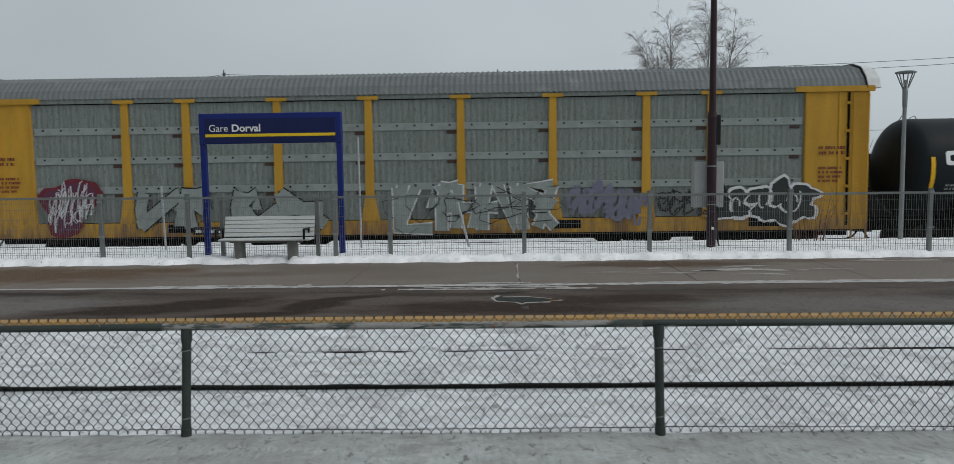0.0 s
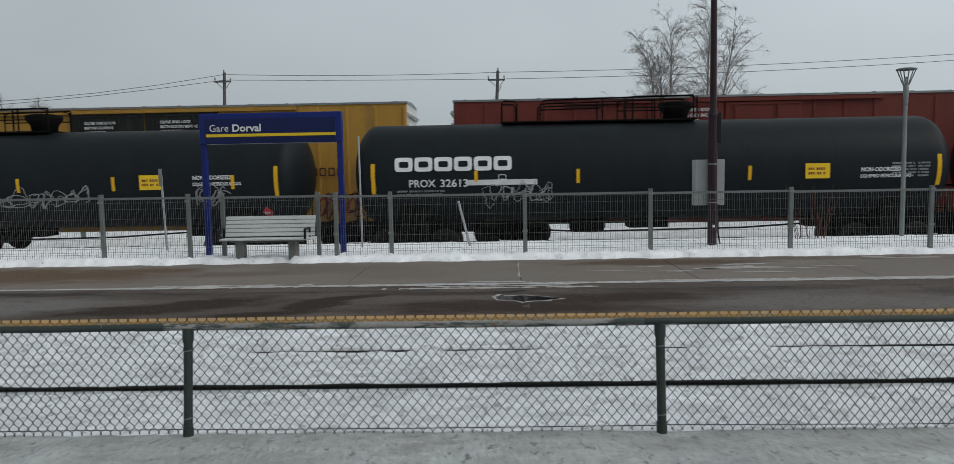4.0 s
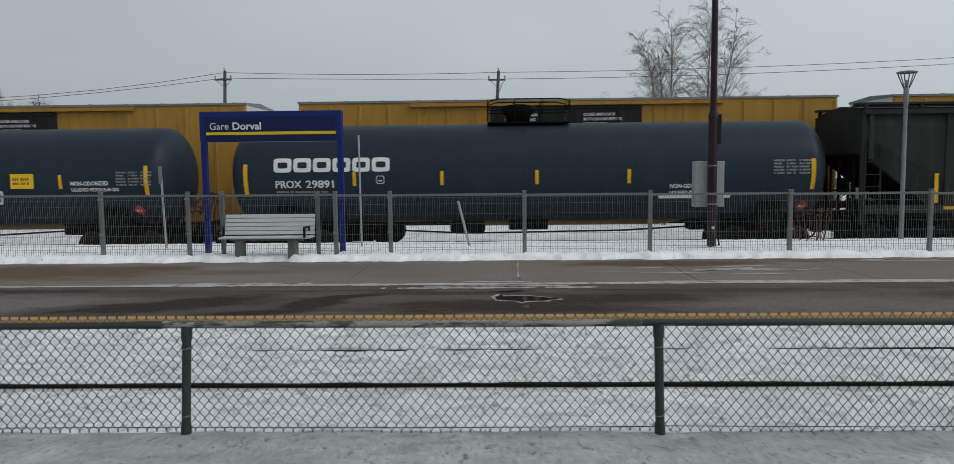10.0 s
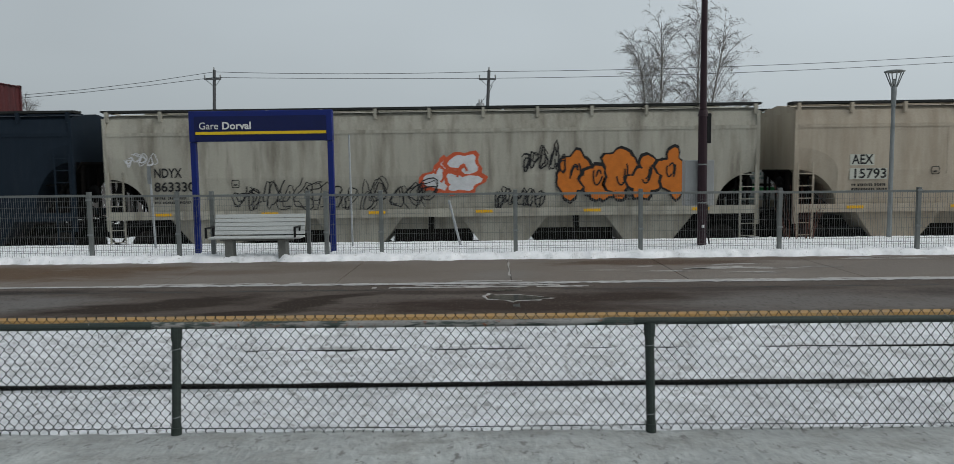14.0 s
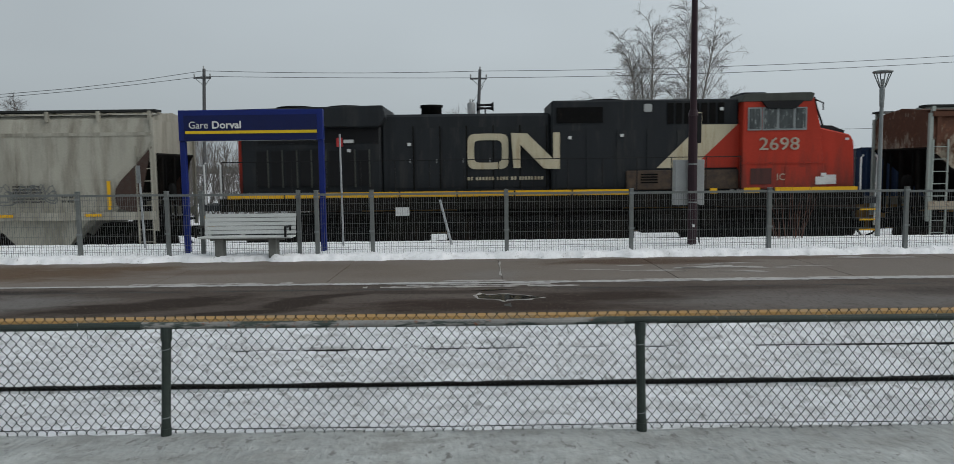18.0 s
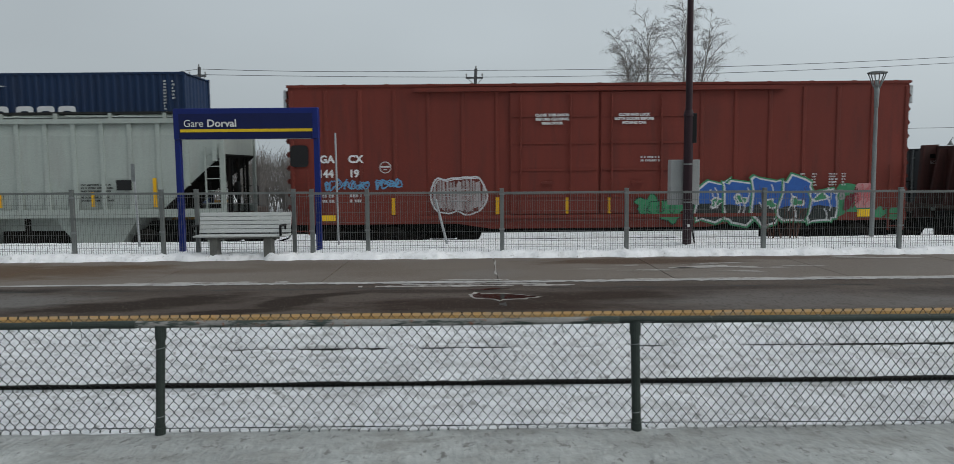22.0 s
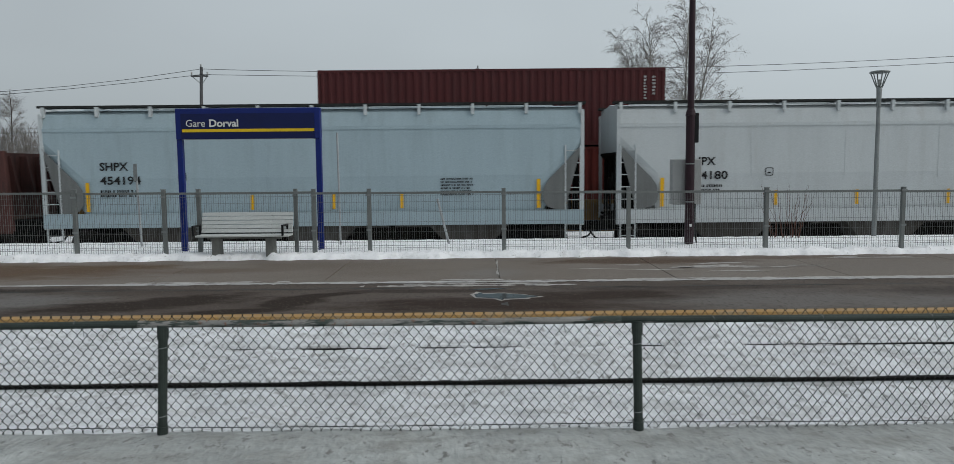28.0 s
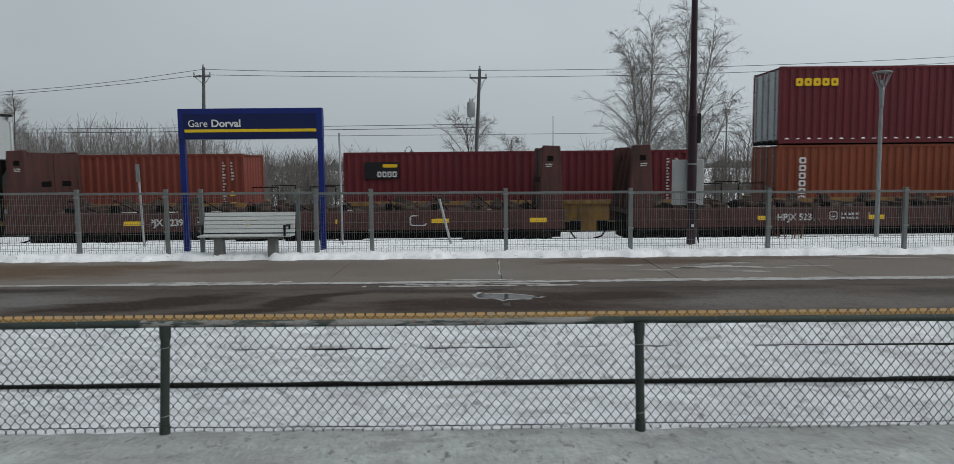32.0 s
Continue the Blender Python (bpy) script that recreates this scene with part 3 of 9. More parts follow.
def graffiti(parent, x, z, w, h, count, fill, outline, y=-1.6, seed=1, lines=3, edge=0.05, blocky=False):
    """A sprayed piece: swollen overlapping shapes, their outline, and loose strokes; no letters."""
    rnd = random.Random(seed)
    under, over, loose = bmesh.new(), bmesh.new(), bmesh.new()
    step = w / count
    for i in range(count):
        if blocky:
            # thick angular brush strokes with an outline round them
            a, lean = x + step * i, rnd.uniform(-0.1, 0.1)
            for q in range(4):
                ends = [(rnd.choice((0.08, 0.5, 0.92)), rnd.choice((0.05, 0.5, 0.95))) for _ in range(3)]
                if q == 0:
                    ends = [(0.15, 0.0), (0.12, 0.55), (0.2, 1.0)]
                pts = [(a + step * (px + lean * pz), z + h * pz) for px, pz in ends]
                wide = step * rnd.uniform(0.22, 0.30)
                stroke(under, pts, wide + 2 * edge, y - 0.006 - 0.0005 * (i * 4 + q))
                stroke(over, pts, wide, y - 0.016 - 0.0005 * (i * 4 + q))
            continue
        cx, cz = x + step * (i + 0.5), z + h / 2 + rnd.uniform(-0.06, 0.06) * h
        lobes = [(0, 0, 0.46, 0.48)] if count == 1 else [(rnd.uniform(-0.36, 0.36), rnd.uniform(-0.26, 0.26), rnd.uniform(0.34, 0.66), rnd.uniform(0.16, 0.34)) for _ in range(4)]
        for q, (ox, oz, rx, rz) in enumerate(lobes):
            s = rnd.randrange(9999)
            blob(under, cx + ox * step, cz + oz * h, step * rx + edge, h * rz + edge, y - 0.004 - 0.0015 * i - 0.0002 * q, s, 20, 0.34)
            blob(over, cx + ox * step, cz + oz * h, step * rx - edge * 0.3, h * rz - edge * 0.3, y - 0.0049 - 0.0015 * i - 0.0002 * q, s, 20, 0.34)
        for _ in range(lines):
            a0, r = rnd.uniform(0, 6.28), rnd.uniform(0.2, 0.6)
            pts = [(cx + step * 0.45 * r * math.cos(a0 + k * 0.4), cz + h * 0.42 * r * math.sin(a0 + k * 0.5)) for k in range(rnd.randrange(4, 9))]
            stroke(loose, pts, edge * 0.75, y - 0.020)
    if fill:
        part("graffiti_outline", under, M[outline], parent)["kind"] = "stuff"
        part("graffiti_fill", over, M[fill], parent)["kind"] = "stuff"
    else:
        under.free(), over.free()
    part("graffiti_linework", loose, M[outline], parent)["kind"] = "stuff"


def tag_lines(parent, x, z, w, h, count, colour, y=-1.6, seed=1, width=0.035):
    """Thin sprayed loops in a row."""
    rnd = random.Random(seed)
    bm = bmesh.new()
    for i in range(count):
        step = w / count
        cx, cz, top = x + step * (i + 0.5), z + h * rnd.uniform(0.35, 0.6), h * rnd.uniform(0.26, 0.50)
        for q in range(3):
            a0, turns, e, sq = rnd.uniform(0, 6.28), rnd.choice((0.5, 0.75, 1.05)), rnd.uniform(0.25, 0.6), rnd.uniform(0.5, 1.0)
            m = max(5, int(12 * turns))
            ox, oz, kink = rnd.uniform(-0.25, 0.25) * step, rnd.uniform(-0.2, 0.2) * h, rnd.uniform(0.1, 0.4)
            pts = []
            for k in range(m + 1):
                a = a0 + 6.28 * turns * k / m
                r = 1 + kink * math.sin(3 * a + i)
                pts.append((cx + ox + step * e * r * math.cos(a) + 0.15 * top * math.sin(a), cz + (oz if q else 0) + top * (sq if q else 1) * r * math.sin(a)))
            stroke(bm, pts, width * rnd.uniform(0.55, 0.95), y - 0.014 - 0.0012 * i - 0.0003 * q)
    part("graffiti_linework", bm, M[colour], parent)["kind"] = "stuff"


# ---- ground, platforms and tracks ----
def relief(name, x0, x1, y0, y1, nx, ny, height, material, label, category="", kind="structure"):
    """A sheet whose height is a function of x and y."""
    bm = bmesh.new()
    g = [[bm.verts.new((x0 + (x1 - x0) * i / nx, y0 + (y1 - y0) * j / ny, height(x0 + (x1 - x0) * i / nx, y0 + (y1 - y0) * j / ny))) for i in range(nx + 1)] for j in range(ny + 1)]
    for j in range(ny):
        for i in range(nx):
            bm.faces.new((g[j][i], g[j][i + 1], g[j + 1][i + 1], g[j + 1][i])).smooth = True
    return tagged(part(name, bm, material), label, category, kind=kind)


def rough(x, y, s, a):
    return a * noise.noise(Vector((x * s, y * s, 3.7)))


def ease(a, b, v):
    t = min(1, max(0, (v - a) / (b - a)))
    return t * t * (3 - 2 * t)


# one sheet to the horizon
bm = bmesh.new()
ys = [-300, -40, 2, 20.2, 21.2, 31, 36, 80, 300, 2500]
zs = [-0.25, -0.25, -0.75, -0.75, -1.32, -1.32, -1.15, -1.05, -0.8, -0.8]
cols = [[bm.verts.new((x, y, z)) for y, z in zip(ys, zs)] for x in (-2500, -300, -60, 60, 300, 2500)]
for a, b in zip(cols, cols[1:]):
    for i in range(len(ys) - 1):
        bm.faces.new((a[i], b[i], b[i + 1], a[i + 1]))
tagged(part("ground", bm, M["snow"]), "wide flat ground under dirty winter snow", "ground", kind="structure")

relief("pavement_near", -9, 9, -3.0, 4.95, 300, 165, lambda x, y: 0.0 + rough(x, y, 1.1, 0.02) + rough(x, y, 4, 0.012) + rough(x, y, 11, 0.010) - 0.30 * ease(4.65, 4.95, y), M["snow_trodden"], "trodden grey snow on the near platform", "snow")
relief("snow_trackbed", -10, 10, 4.7, 9.5, 440, 160,
       lambda x, y: -0.36 + 0.08 * ease(8.7, 9.3, y) + (rough(x, y, 1.3, 0.04) + rough(x * 0.6, y, 5, 0.03) + rough(x * 0.7, y, 13, 0.016)) * (1 - 0.85 * math.exp(-((y - 6.9) / 0.16) ** 2)) * (1 - 0.85 * math.exp(-((y - 8.38) / 0.14) ** 2)) + 0.10 * math.exp(-((y - 5.2) / 0.5) ** 2) - 0.15 * math.exp(-((y - 6.86) / 0.075) ** 2) - 0.072 * math.exp(-((y - 8.36) / 0.045) ** 2) * (1 + 0.35 * noise.noise(Vector((x * 1.4, 9, 0))) + 0.30 * noise.noise(Vector((x * 5, 4, 0)))) * (0.1 + 0.9 * ease(-3.4, -2.3, x)) + 0.03 * math.exp(-((y - 8.62) / 0.10) ** 2) * (1 + noise.noise(Vector((x * 5, 2, 0)))),
       M["snow_track"], "snow packed between and over the platform track", "snow")

for k, (xa, xb) in enumerate(((-60, -8.98), (8.98, 60))):
    relief("pavement_%d" % (k + 1), xa, xb, -3.0, 4.75, 90, 14, lambda x, y: rough(x, y, 1.1, 0.02), M["snow_trodden"], "trodden grey snow on the near platform", "snow")
    relief("snow_trackbed_%d" % (k + 1), xa, xb, 4.72, 9.42, 90, 14, lambda x, y: -0.37 + rough(x, y, 1.3, 0.03), M["snow_track"], "snow packed over the platform track", "snow")
relief("pavement_3", -60, 60, -24, -2.98, 120, 22, lambda x, y: rough(x, y, 1.1, 0.02), M["snow_trodden"], "trodden grey snow on the near platform", "snow")


def rail_line(name, y, z, x0, x1, label):
    bm = bmesh.new()
    prism(bm, [(-0.07, 0), (0.07, 0), (0.07, 0.012), (0.012, 0.04), (0.012, 0.125), (0.036, 0.14), (0.036, 0.168), (-0.036, 0.168), (-0.036, 0.14), (-0.012, 0.125), (-0.012, 0.04), (-0.07, 0.012)], x0, x1)
    for v in bm.verts:
        v.co = (v.co.y, y + v.co.x, z - 0.168 + v.co.z)
    return tagged(part(name, bm, M["rail"]), label, "rail", kind="structure")


rail_line("rail_1", 6.97, -0.365, -60, 60, "dark steel rail half buried in snow")
rail_line("rail_2", 8.42, -0.385, -60, 60, "dark steel rail half buried in snow")

# far platform: asphalt strip, paler slabs, yellow edge, worn white line
PZ = -0.22
bm = bmesh.new()
box(bm, -60, 60, 9.42, 12.20, PZ - 0.6, PZ)
asphalt_ob = tagged(part("platform_asphalt", bm, M["asphalt"]), "wet dark asphalt strip of the far platform", "platform", kind="structure")
slab_bed = tagged(block("platform_slabs", (-60, 60, 12.2, 17.3, PZ - 0.6, PZ - 0.014), M["asphalt"]), "brown-grey damp concrete slabs of the far platform", "platform", kind="structure")
tagged(block("platform_edge", (-60, 60, 9.40, 9.59, PZ - 0.03, PZ + 0.012), M["yellow_edge"]), "worn yellow-tan tactile strip on the platform edge", "platform edge", kind="structure")
def ground_strip(name, x0, x1, y, w, z, material, label, category, seed, ragged=0.35, step=0.07, wave=0.02):
    """A flat ragged band along x whose two edges wander; it thins out and breaks where it is worn."""
    bm = bmesh.new()
    k = int((x1 - x0) / step)
    last = None
    for i in range(k + 1):
        x = x0 + (x1 - x0) * i / k
        mid = y + wave * noise.noise(Vector((x * 0.8, seed, 1))) + 0.6 * wave * noise.noise(Vector((x * 4, seed, 2)))
        half = w / 2 * (1 + ragged * (1.4 * noise.noise(Vector((x * 2.1, seed, 3))) + noise.noise(Vector((x * 9, seed, 4)))))
        if half < 0.12 * w:
            last = None
            continue
        v = (bm.verts.new((x, mid - half, z)), bm.verts.new((x, mid + half, z)))
        if last:
            bm.faces.new((last[0], v[0], v[1], last[1]))
        last = v
    return tagged(part(name, bm, material), label, category, kind="structure")


ground_strip("road_marking", -60, -6.4, 12.26, 0.14, PZ + 0.006, M["white_line"], "faded white line gritty with ice residue", "marking", 5, 0.25)
ground_strip("road_marking", -6.4, 60, 12.26, 0.20, PZ + 0.006, M["white_line"], "faded white line gritty with ice residue", "marking", 9, 0.6)
for x0, x1, y, w, sd in ((-6.0, -3.2, 12.46, 0.10, 21), (-1.9, 1.8, 11.86, 0.13, 22), (-1.2, 1.2, 12.04, 0.10, 23), (-0.6, 0.6, 12.50, 0.10, 24), (2.6, 9.5, 12.42, 0.10, 25)):
    ground_strip("salt_stain", x0, x1, y, w, PZ + 0.0045, M["ice_crust"], "pale ragged crust of dried salt", "stain", sd, 1.1)
for x0, x1, y, w, sd in ((-60, -4.0, 11.63, 0.035, 31), (-4.0, -1.0, 11.66, 0.05, 32), (1.2, 60, 11.62, 0.035, 33)):
    ground_strip("surface_joint", x0, x1, y, w, PZ + 0.0035, M["wire"], "dark cracked joint along the asphalt", "joint", sd, 0.9, wave=0.03)


for k in range(-13, 14):
    bm = bmesh.new()
    x = 0.42 + 3.05 * k
    box(bm, x + 0.008, x + 3.042, 12.215, 15.9, PZ - 0.05, PZ - 0.001 * (k % 3))
    part("slab", bm, M["paving"], slab_bed, bevel=0.006)


# puddle in a sunken patch round a drain
def patch(name, cx, cy, rx, ry, z, material, label, seed, n=36, rough_by=0.3):
    bm = bmesh.new()
    blob(bm, cx, cy, rx, ry, 0, seed, n, rough_by)
    for v in bm.verts:
        v.co = (v.co.x, v.co.z, z)
    return tagged(part(name, bm, material), label, "puddle" if "puddle" in name else "patch", kind="structure")


def ground_shape(name, outline, z, material, label, category, seed, jag=0.03):
    """A flat patch with the given corner points, its edge broken up finely."""
    bm = bmesh.new()
    vs = []
    for i, (x, y) in enumerate(outline):
        x1, y1 = outline[(i + 1) % len(outline)]
        for q in range(8):
            f = q / 8
            px, py = x + (x1 - x) * f, y + (y1 - y) * f
            vs.append(bm.verts.new((px + jag * noise.noise(Vector((px * 7, py * 7, seed))), py + jag * noise.noise(Vector((px * 7, py * 7, seed + 5))), z)))
    bmesh.ops.triangulate(bm, faces=[bm.faces.new(vs)])
    return tagged(part(name, bm, material), label, category, kind="structure")


PUDDLE = [(-0.03, 10.94), (0.06, 11.16), (0.12, 11.02), (0.45, 11.06), (0.95, 10.78), (0.72, 10.62), (0.42, 10.60), (0.38, 10.48), (0.30, 10.62), (0.02, 10.72)]
ground_shape("ice_patch", [(0.42 + (x - 0.42) * 1.10, 10.8 + (y - 10.8) * 1.30) for x, y in PUDDLE], PZ + 0.004, M["ice_crust"], "thin crust of ice and grit round the sunken drain", "patch", 4, 0.05)
ground_shape("puddle", PUDDLE, PZ + 0.008, M["water"], "shallow dark puddle over a sunken drain", "puddle", 8)
ground_shape("puddle", [(-0.15, 11.46), (0.1, 11.40), (0.45, 11.50), (0.62, 11.52), (0.3, 11.56), (0.05, 11.50)], PZ + 0.008, M["water"], "narrow dark crescent of standing water", "puddle", 9)
ground_strip("surface_crack", 0.36, 0.46, 10.2, 0.3, PZ + 0.0035, M["wire"], "short dark crack below the drain", "crack", 41, 0.8, 0.01)
for cx, cy, rx, ry, sd in ((4.6, 13.9, 0.55, 0.20, 3), (3.3, 13.5, 0.5, 0.06, 5), (5.0, 14.4, 0.45, 0.05, 6), (6.3, 13.9, 0.35, 0.05, 9), (2.2, 13.7, 0.35, 0.04, 12), (8.4, 15.0, 0.7, 0.10, 13), (4.1, 13.75, 0.30, 0.07, 16), (4.9, 13.25, 0.40, 0.07, 17), (5.6, 13.7, 0.35, 0.06, 18), (3.0, 14.2, 0.28, 0.05, 19), (4.5, 14.25, 0.32, 0.06, 20), (7.9, 15.2, 0.4, 0.06, 31), (0.41, 13.4, 0.018, 0.5, 14), (0.43, 14.6, 0.02, 0.45, 15)):
    patch("salt_stain", cx, cy, rx, ry, PZ + 0.004, M["ice_crust"], "pale crust of old ice and salt", sd, rough_by=0.6)

def bank(x, y):
    """The ploughed bank along the fence, the level snow behind it, and the slope down to the freight tracks."""
    front = 15.42 + 0.16 * noise.noise(Vector((x * 1.6, 0, 5))) + 0.06 * noise.noise(Vector((x * 6, 0, 8)))
    z = PZ - 0.1 + 0.20 * ease(front, front + 0.20, y) + 0.02 * ease(15.8, 17.5, y) - 0.07 * ease(17.3, 18.8, y)
    z += (rough(x, y, 2.2, 0.04) + rough(x, y, 6, 0.03) + rough(x, y, 14, 0.022)) * ease(15.35, 15.7, y) * (1 - 0.75 * ease(16.6, 17.6, y))
    z += (abs(rough(x, y, 9, 0.09)) + rough(x, y, 19, 0.035)) * math.exp(-((y - 15.72) / 0.22) ** 2)
    return z - 1.05 * ease(19.2, 20.9, y)


for k, (xa, xb) in enumerate(((-60, -17.95), (17.95, 60))):
    relief("snow_bank_%d" % (k + 1), xa, xb, 15.2, 21.3, 120, 24, bank, M["snow_bank"], "bank of ploughed snow along the fence", "snow")
relief("snow_bank", -18, 18, 15.2, 21.3, 560, 110, bank, M["snow_bank"], "lumpy bank of clean ploughed snow along the fence", "snow")

# freight tracks
TN, TF, RZ = 23.1, 27.2, -1.0
relief("ballast_bed", -300, 300, 20.9, 29.6, 300, 24, lambda x, y: RZ - 0.22 + rough(x, y, 1.7, 0.05), M["ballast"], "grey stone ballast half covered with snow", "ballast")
for k, yc in enumerate((TN, TF)):
    rail_line("rail_%d" % (3 + 2 * k), yc - 0.72, RZ, -300, 300, "worn steel rail of a freight track")
    rail_line("rail_%d" % (4 + 2 * k), yc + 0.72, RZ, -300, 300, "worn steel rail of a freight track")
bed = thing("track_ties", "old timber ties under the freight rails", "ties")
bed["kind"] = "structure"
bm = bmesh.new()
for yc in (TN, TF):
    for i in range(-120, 121):
        box(bm, i * 0.55 - 0.11, i * 0.55 + 0.11, yc - 1.3, yc + 1.3, RZ - 0.34, RZ - 0.165)
part("ties", bm, M["wood_tie"], bed)["kind"] = "stuff"


# ---- chain-link fence close to the camera ----
def chain_link_fence():
    fence = thing("chain_link_fence", "low weathered green chain-link fence with a top rail", "fence", (0, 4.62, 0))
    xs = [-2.044 + 3.094 * i for i in range(-3, 5)]
    for x in xs:
        bm = bmesh.new()
        lean = 0.035 if x < 0 else -0.016
        tube(bm, [(x, 0, -0.25), (x, 0, 0), (x + lean, 0, 0.69)], 0.0285, 14)
        tube(bm, [(x + 0.9 * lean, 0, 0.625), (x + lean, 0, 0.715)], 0.035, 14)
        tube(bm, [(x, 0, -0.02), (x + 0.1 * lean, 0, 0.05)], 0.034, 14)
        post = part("post", bm, M["post_green"], fence)
        for z in (0.10, 0.55):
            bm = bmesh.new()
            tube(bm, [(x + lean * z / 0.7 + 0.031 * math.cos(a), 0.031 * math.sin(a), z + 0.004 * a) for a in [k * 0.7 for k in range(10)]], 0.003, 4)
            part("tie_wire", bm, M["galv"], post)
    for a, b in zip(xs, xs[1:]):
        bm = bmesh.new()
        tube(bm, [(a - 0.25, 0, 0.724), (a + 0.6, 0, 0.721), (b - 0.9, 0, 0.719), (b - 0.25, 0, 0.723)], 0.0235, 12)
        tube(bm, [(b - 0.30, 0, 0.723), (b - 0.12, 0, 0.723)], 0.0262, 12)
        part("top_rail", bm, M["rail_peeling"] if -2.5 < a < 0.5 else M["rail_green"], fence, "peeling pale paint" if -2.5 < a < 0.5 else "")
    w, h = 0.0648, 0.0765
    for a, b in zip(xs, xs[1:]):
        verts, faces = [], []
        n = int(round((b - a) / w))
        wide, r = (b - a) / n, 0.0027
        for i in range(n):
            for side in (0, 1):
                pts = []
                for j in range(20):
                    odd = (j + side) % 2
                    sag = 0.006 * math.sin((a + i * wide) * 2.3) * (1 - j / 19)
                    way, x, z = (1 if odd else -1), a + (i + 0.5 * side + 0.5 * odd) * wide, 0.019 + j * 0.0397 + sag
                    pts += [(x - way * 0.008, 0.004 * way, z - 0.011), (x + way * 0.0015, 0.005 * way, z), (x - way * 0.008, 0.004 * way, z + 0.011)]
                base = len(verts)
                for j, p in enumerate(pts):
                    verts += [(p[0] - r, p[1] - r, p[2]), (p[0] + r, p[1] - r, p[2]), (p[0], p[1] + r, p[2])]
                    if j:
                        o = base + 3 * j
                        for k in range(3):
                            faces.append((o - 3 + k, o - 3 + (k + 1) % 3, o + (k + 1) % 3, o + k))
        me = bpy.data.meshes.new("wire_mesh")
        me.from_pydata(verts, [], faces)
        me.materials.append(M["wire"])
        part("wire_mesh", me, None, fence, "diamond mesh of thin dull wire")["kind"] = "stuff"
        bm = bmesh.new()
        tube(bm, [(a, 0.0, 0.042 + 0.004 * math.sin(a)), ((a + b) / 2, 0, 0.036), (b, 0, 0.042)], 0.003, 5)
        part("tension_wire", bm, M["wire"], fence)
        for k in range(4):
            x = a + 0.45 + 0.7 * k
            bm = bmesh.new()
            tube(bm, [(x + 0.01 * c, 0.026 * math.cos(1.26 * c), 0.722 + 0.027 * math.sin(1.26 * c)) for c in range(6)] + [(x + 0.07, 0, 0.64)], 0.0022, 4)
            part("tie_wire", bm, M["galv"], fence)


chain_link_fence()


# ---- welded mesh fence on the far platform ----
def panel_fence():
    fence = thing("mesh_fence", "grey welded wire panel fence standing in snow", "fence", (0, 16.0, 0))
    xs = [-14.85, -11.8, -8.76, -6.81, -3.53, -2.32, 0.63, 3.37, 6.40, 9.40, 12.4, 15.4]
    for x in xs + [-6.10, -3.96]:
        back = 0.14 if x in (-6.10, -3.96) else 0
        bm = bmesh.new()
        box(bm, x - 0.042, x + 0.042, back - 0.042, back + 0.042, -0.35, 1.30 - 0.012 * (x + 8.76) / 2)
        box(bm, x - 0.048, x + 0.048, back - 0.048, back + 0.048, 1.30 - 0.012 * (x + 8.76) / 2, 1.315 - 0.012 * (x + 8.76) / 2)
        post = part("post", bm, M["fence_grey"], fence, bevel=0.006)
        for z in (0.35, 1.12):
            block("clamp", (x - 0.06, x + 0.06, back - 0.052, back - 0.03, z, z + 0.04), M["galv"], post)
    runs = list(zip(xs, xs[1:]))
    for a, b in runs:
        z = 1.24 - 0.012 * (a + 8.76) / 2
        block("top_rail", (a + 0.045, b - 0.045, -0.02, 0.02, z - 0.05, z), M["fence_grey"], fence)
        verts, faces = [], []
        def rod(x0, x1, z0, z1, y, r):
            o = len(verts)
            verts.extend([(x0, y - r, z0), (x1, y - r, z0), (x1, y + r, z0), (x0, y + r, z0), (x0, y - r, z1), (x1, y - r, z1), (x1, y + r, z1), (x0, y + r, z1)])
            faces.extend([tuple(o + i for i in f) for f in ((0, 1, 5, 4), (1, 2, 6, 5), (2, 3, 7, 6), (3, 0, 4, 7))])
        k = int((b - a - 0.1) / 0.052)
        for i in range(k + 1):
            x = a + 0.05 + i * 0.052
            rod(x - 0.0025, x + 0.0025, -0.2, z - 0.04, 0, 0.0025)
        for zz in (-0.03, 0.02, 0.10, 0.32, 0.54, 0.76, 0.98, 1.12):
            rod(a + 0.04, b - 0.04, zz - 0.0028, zz + 0.0028, 0.006, 0.0028)
        me = bpy.data.meshes.new("wire_panel")
        me.from_pydata(verts, [], faces)
        me.materials.append(M["wire_grey"])
        part("wire_panel", me, None, fence)["kind"] = "stuff"


panel_fence()


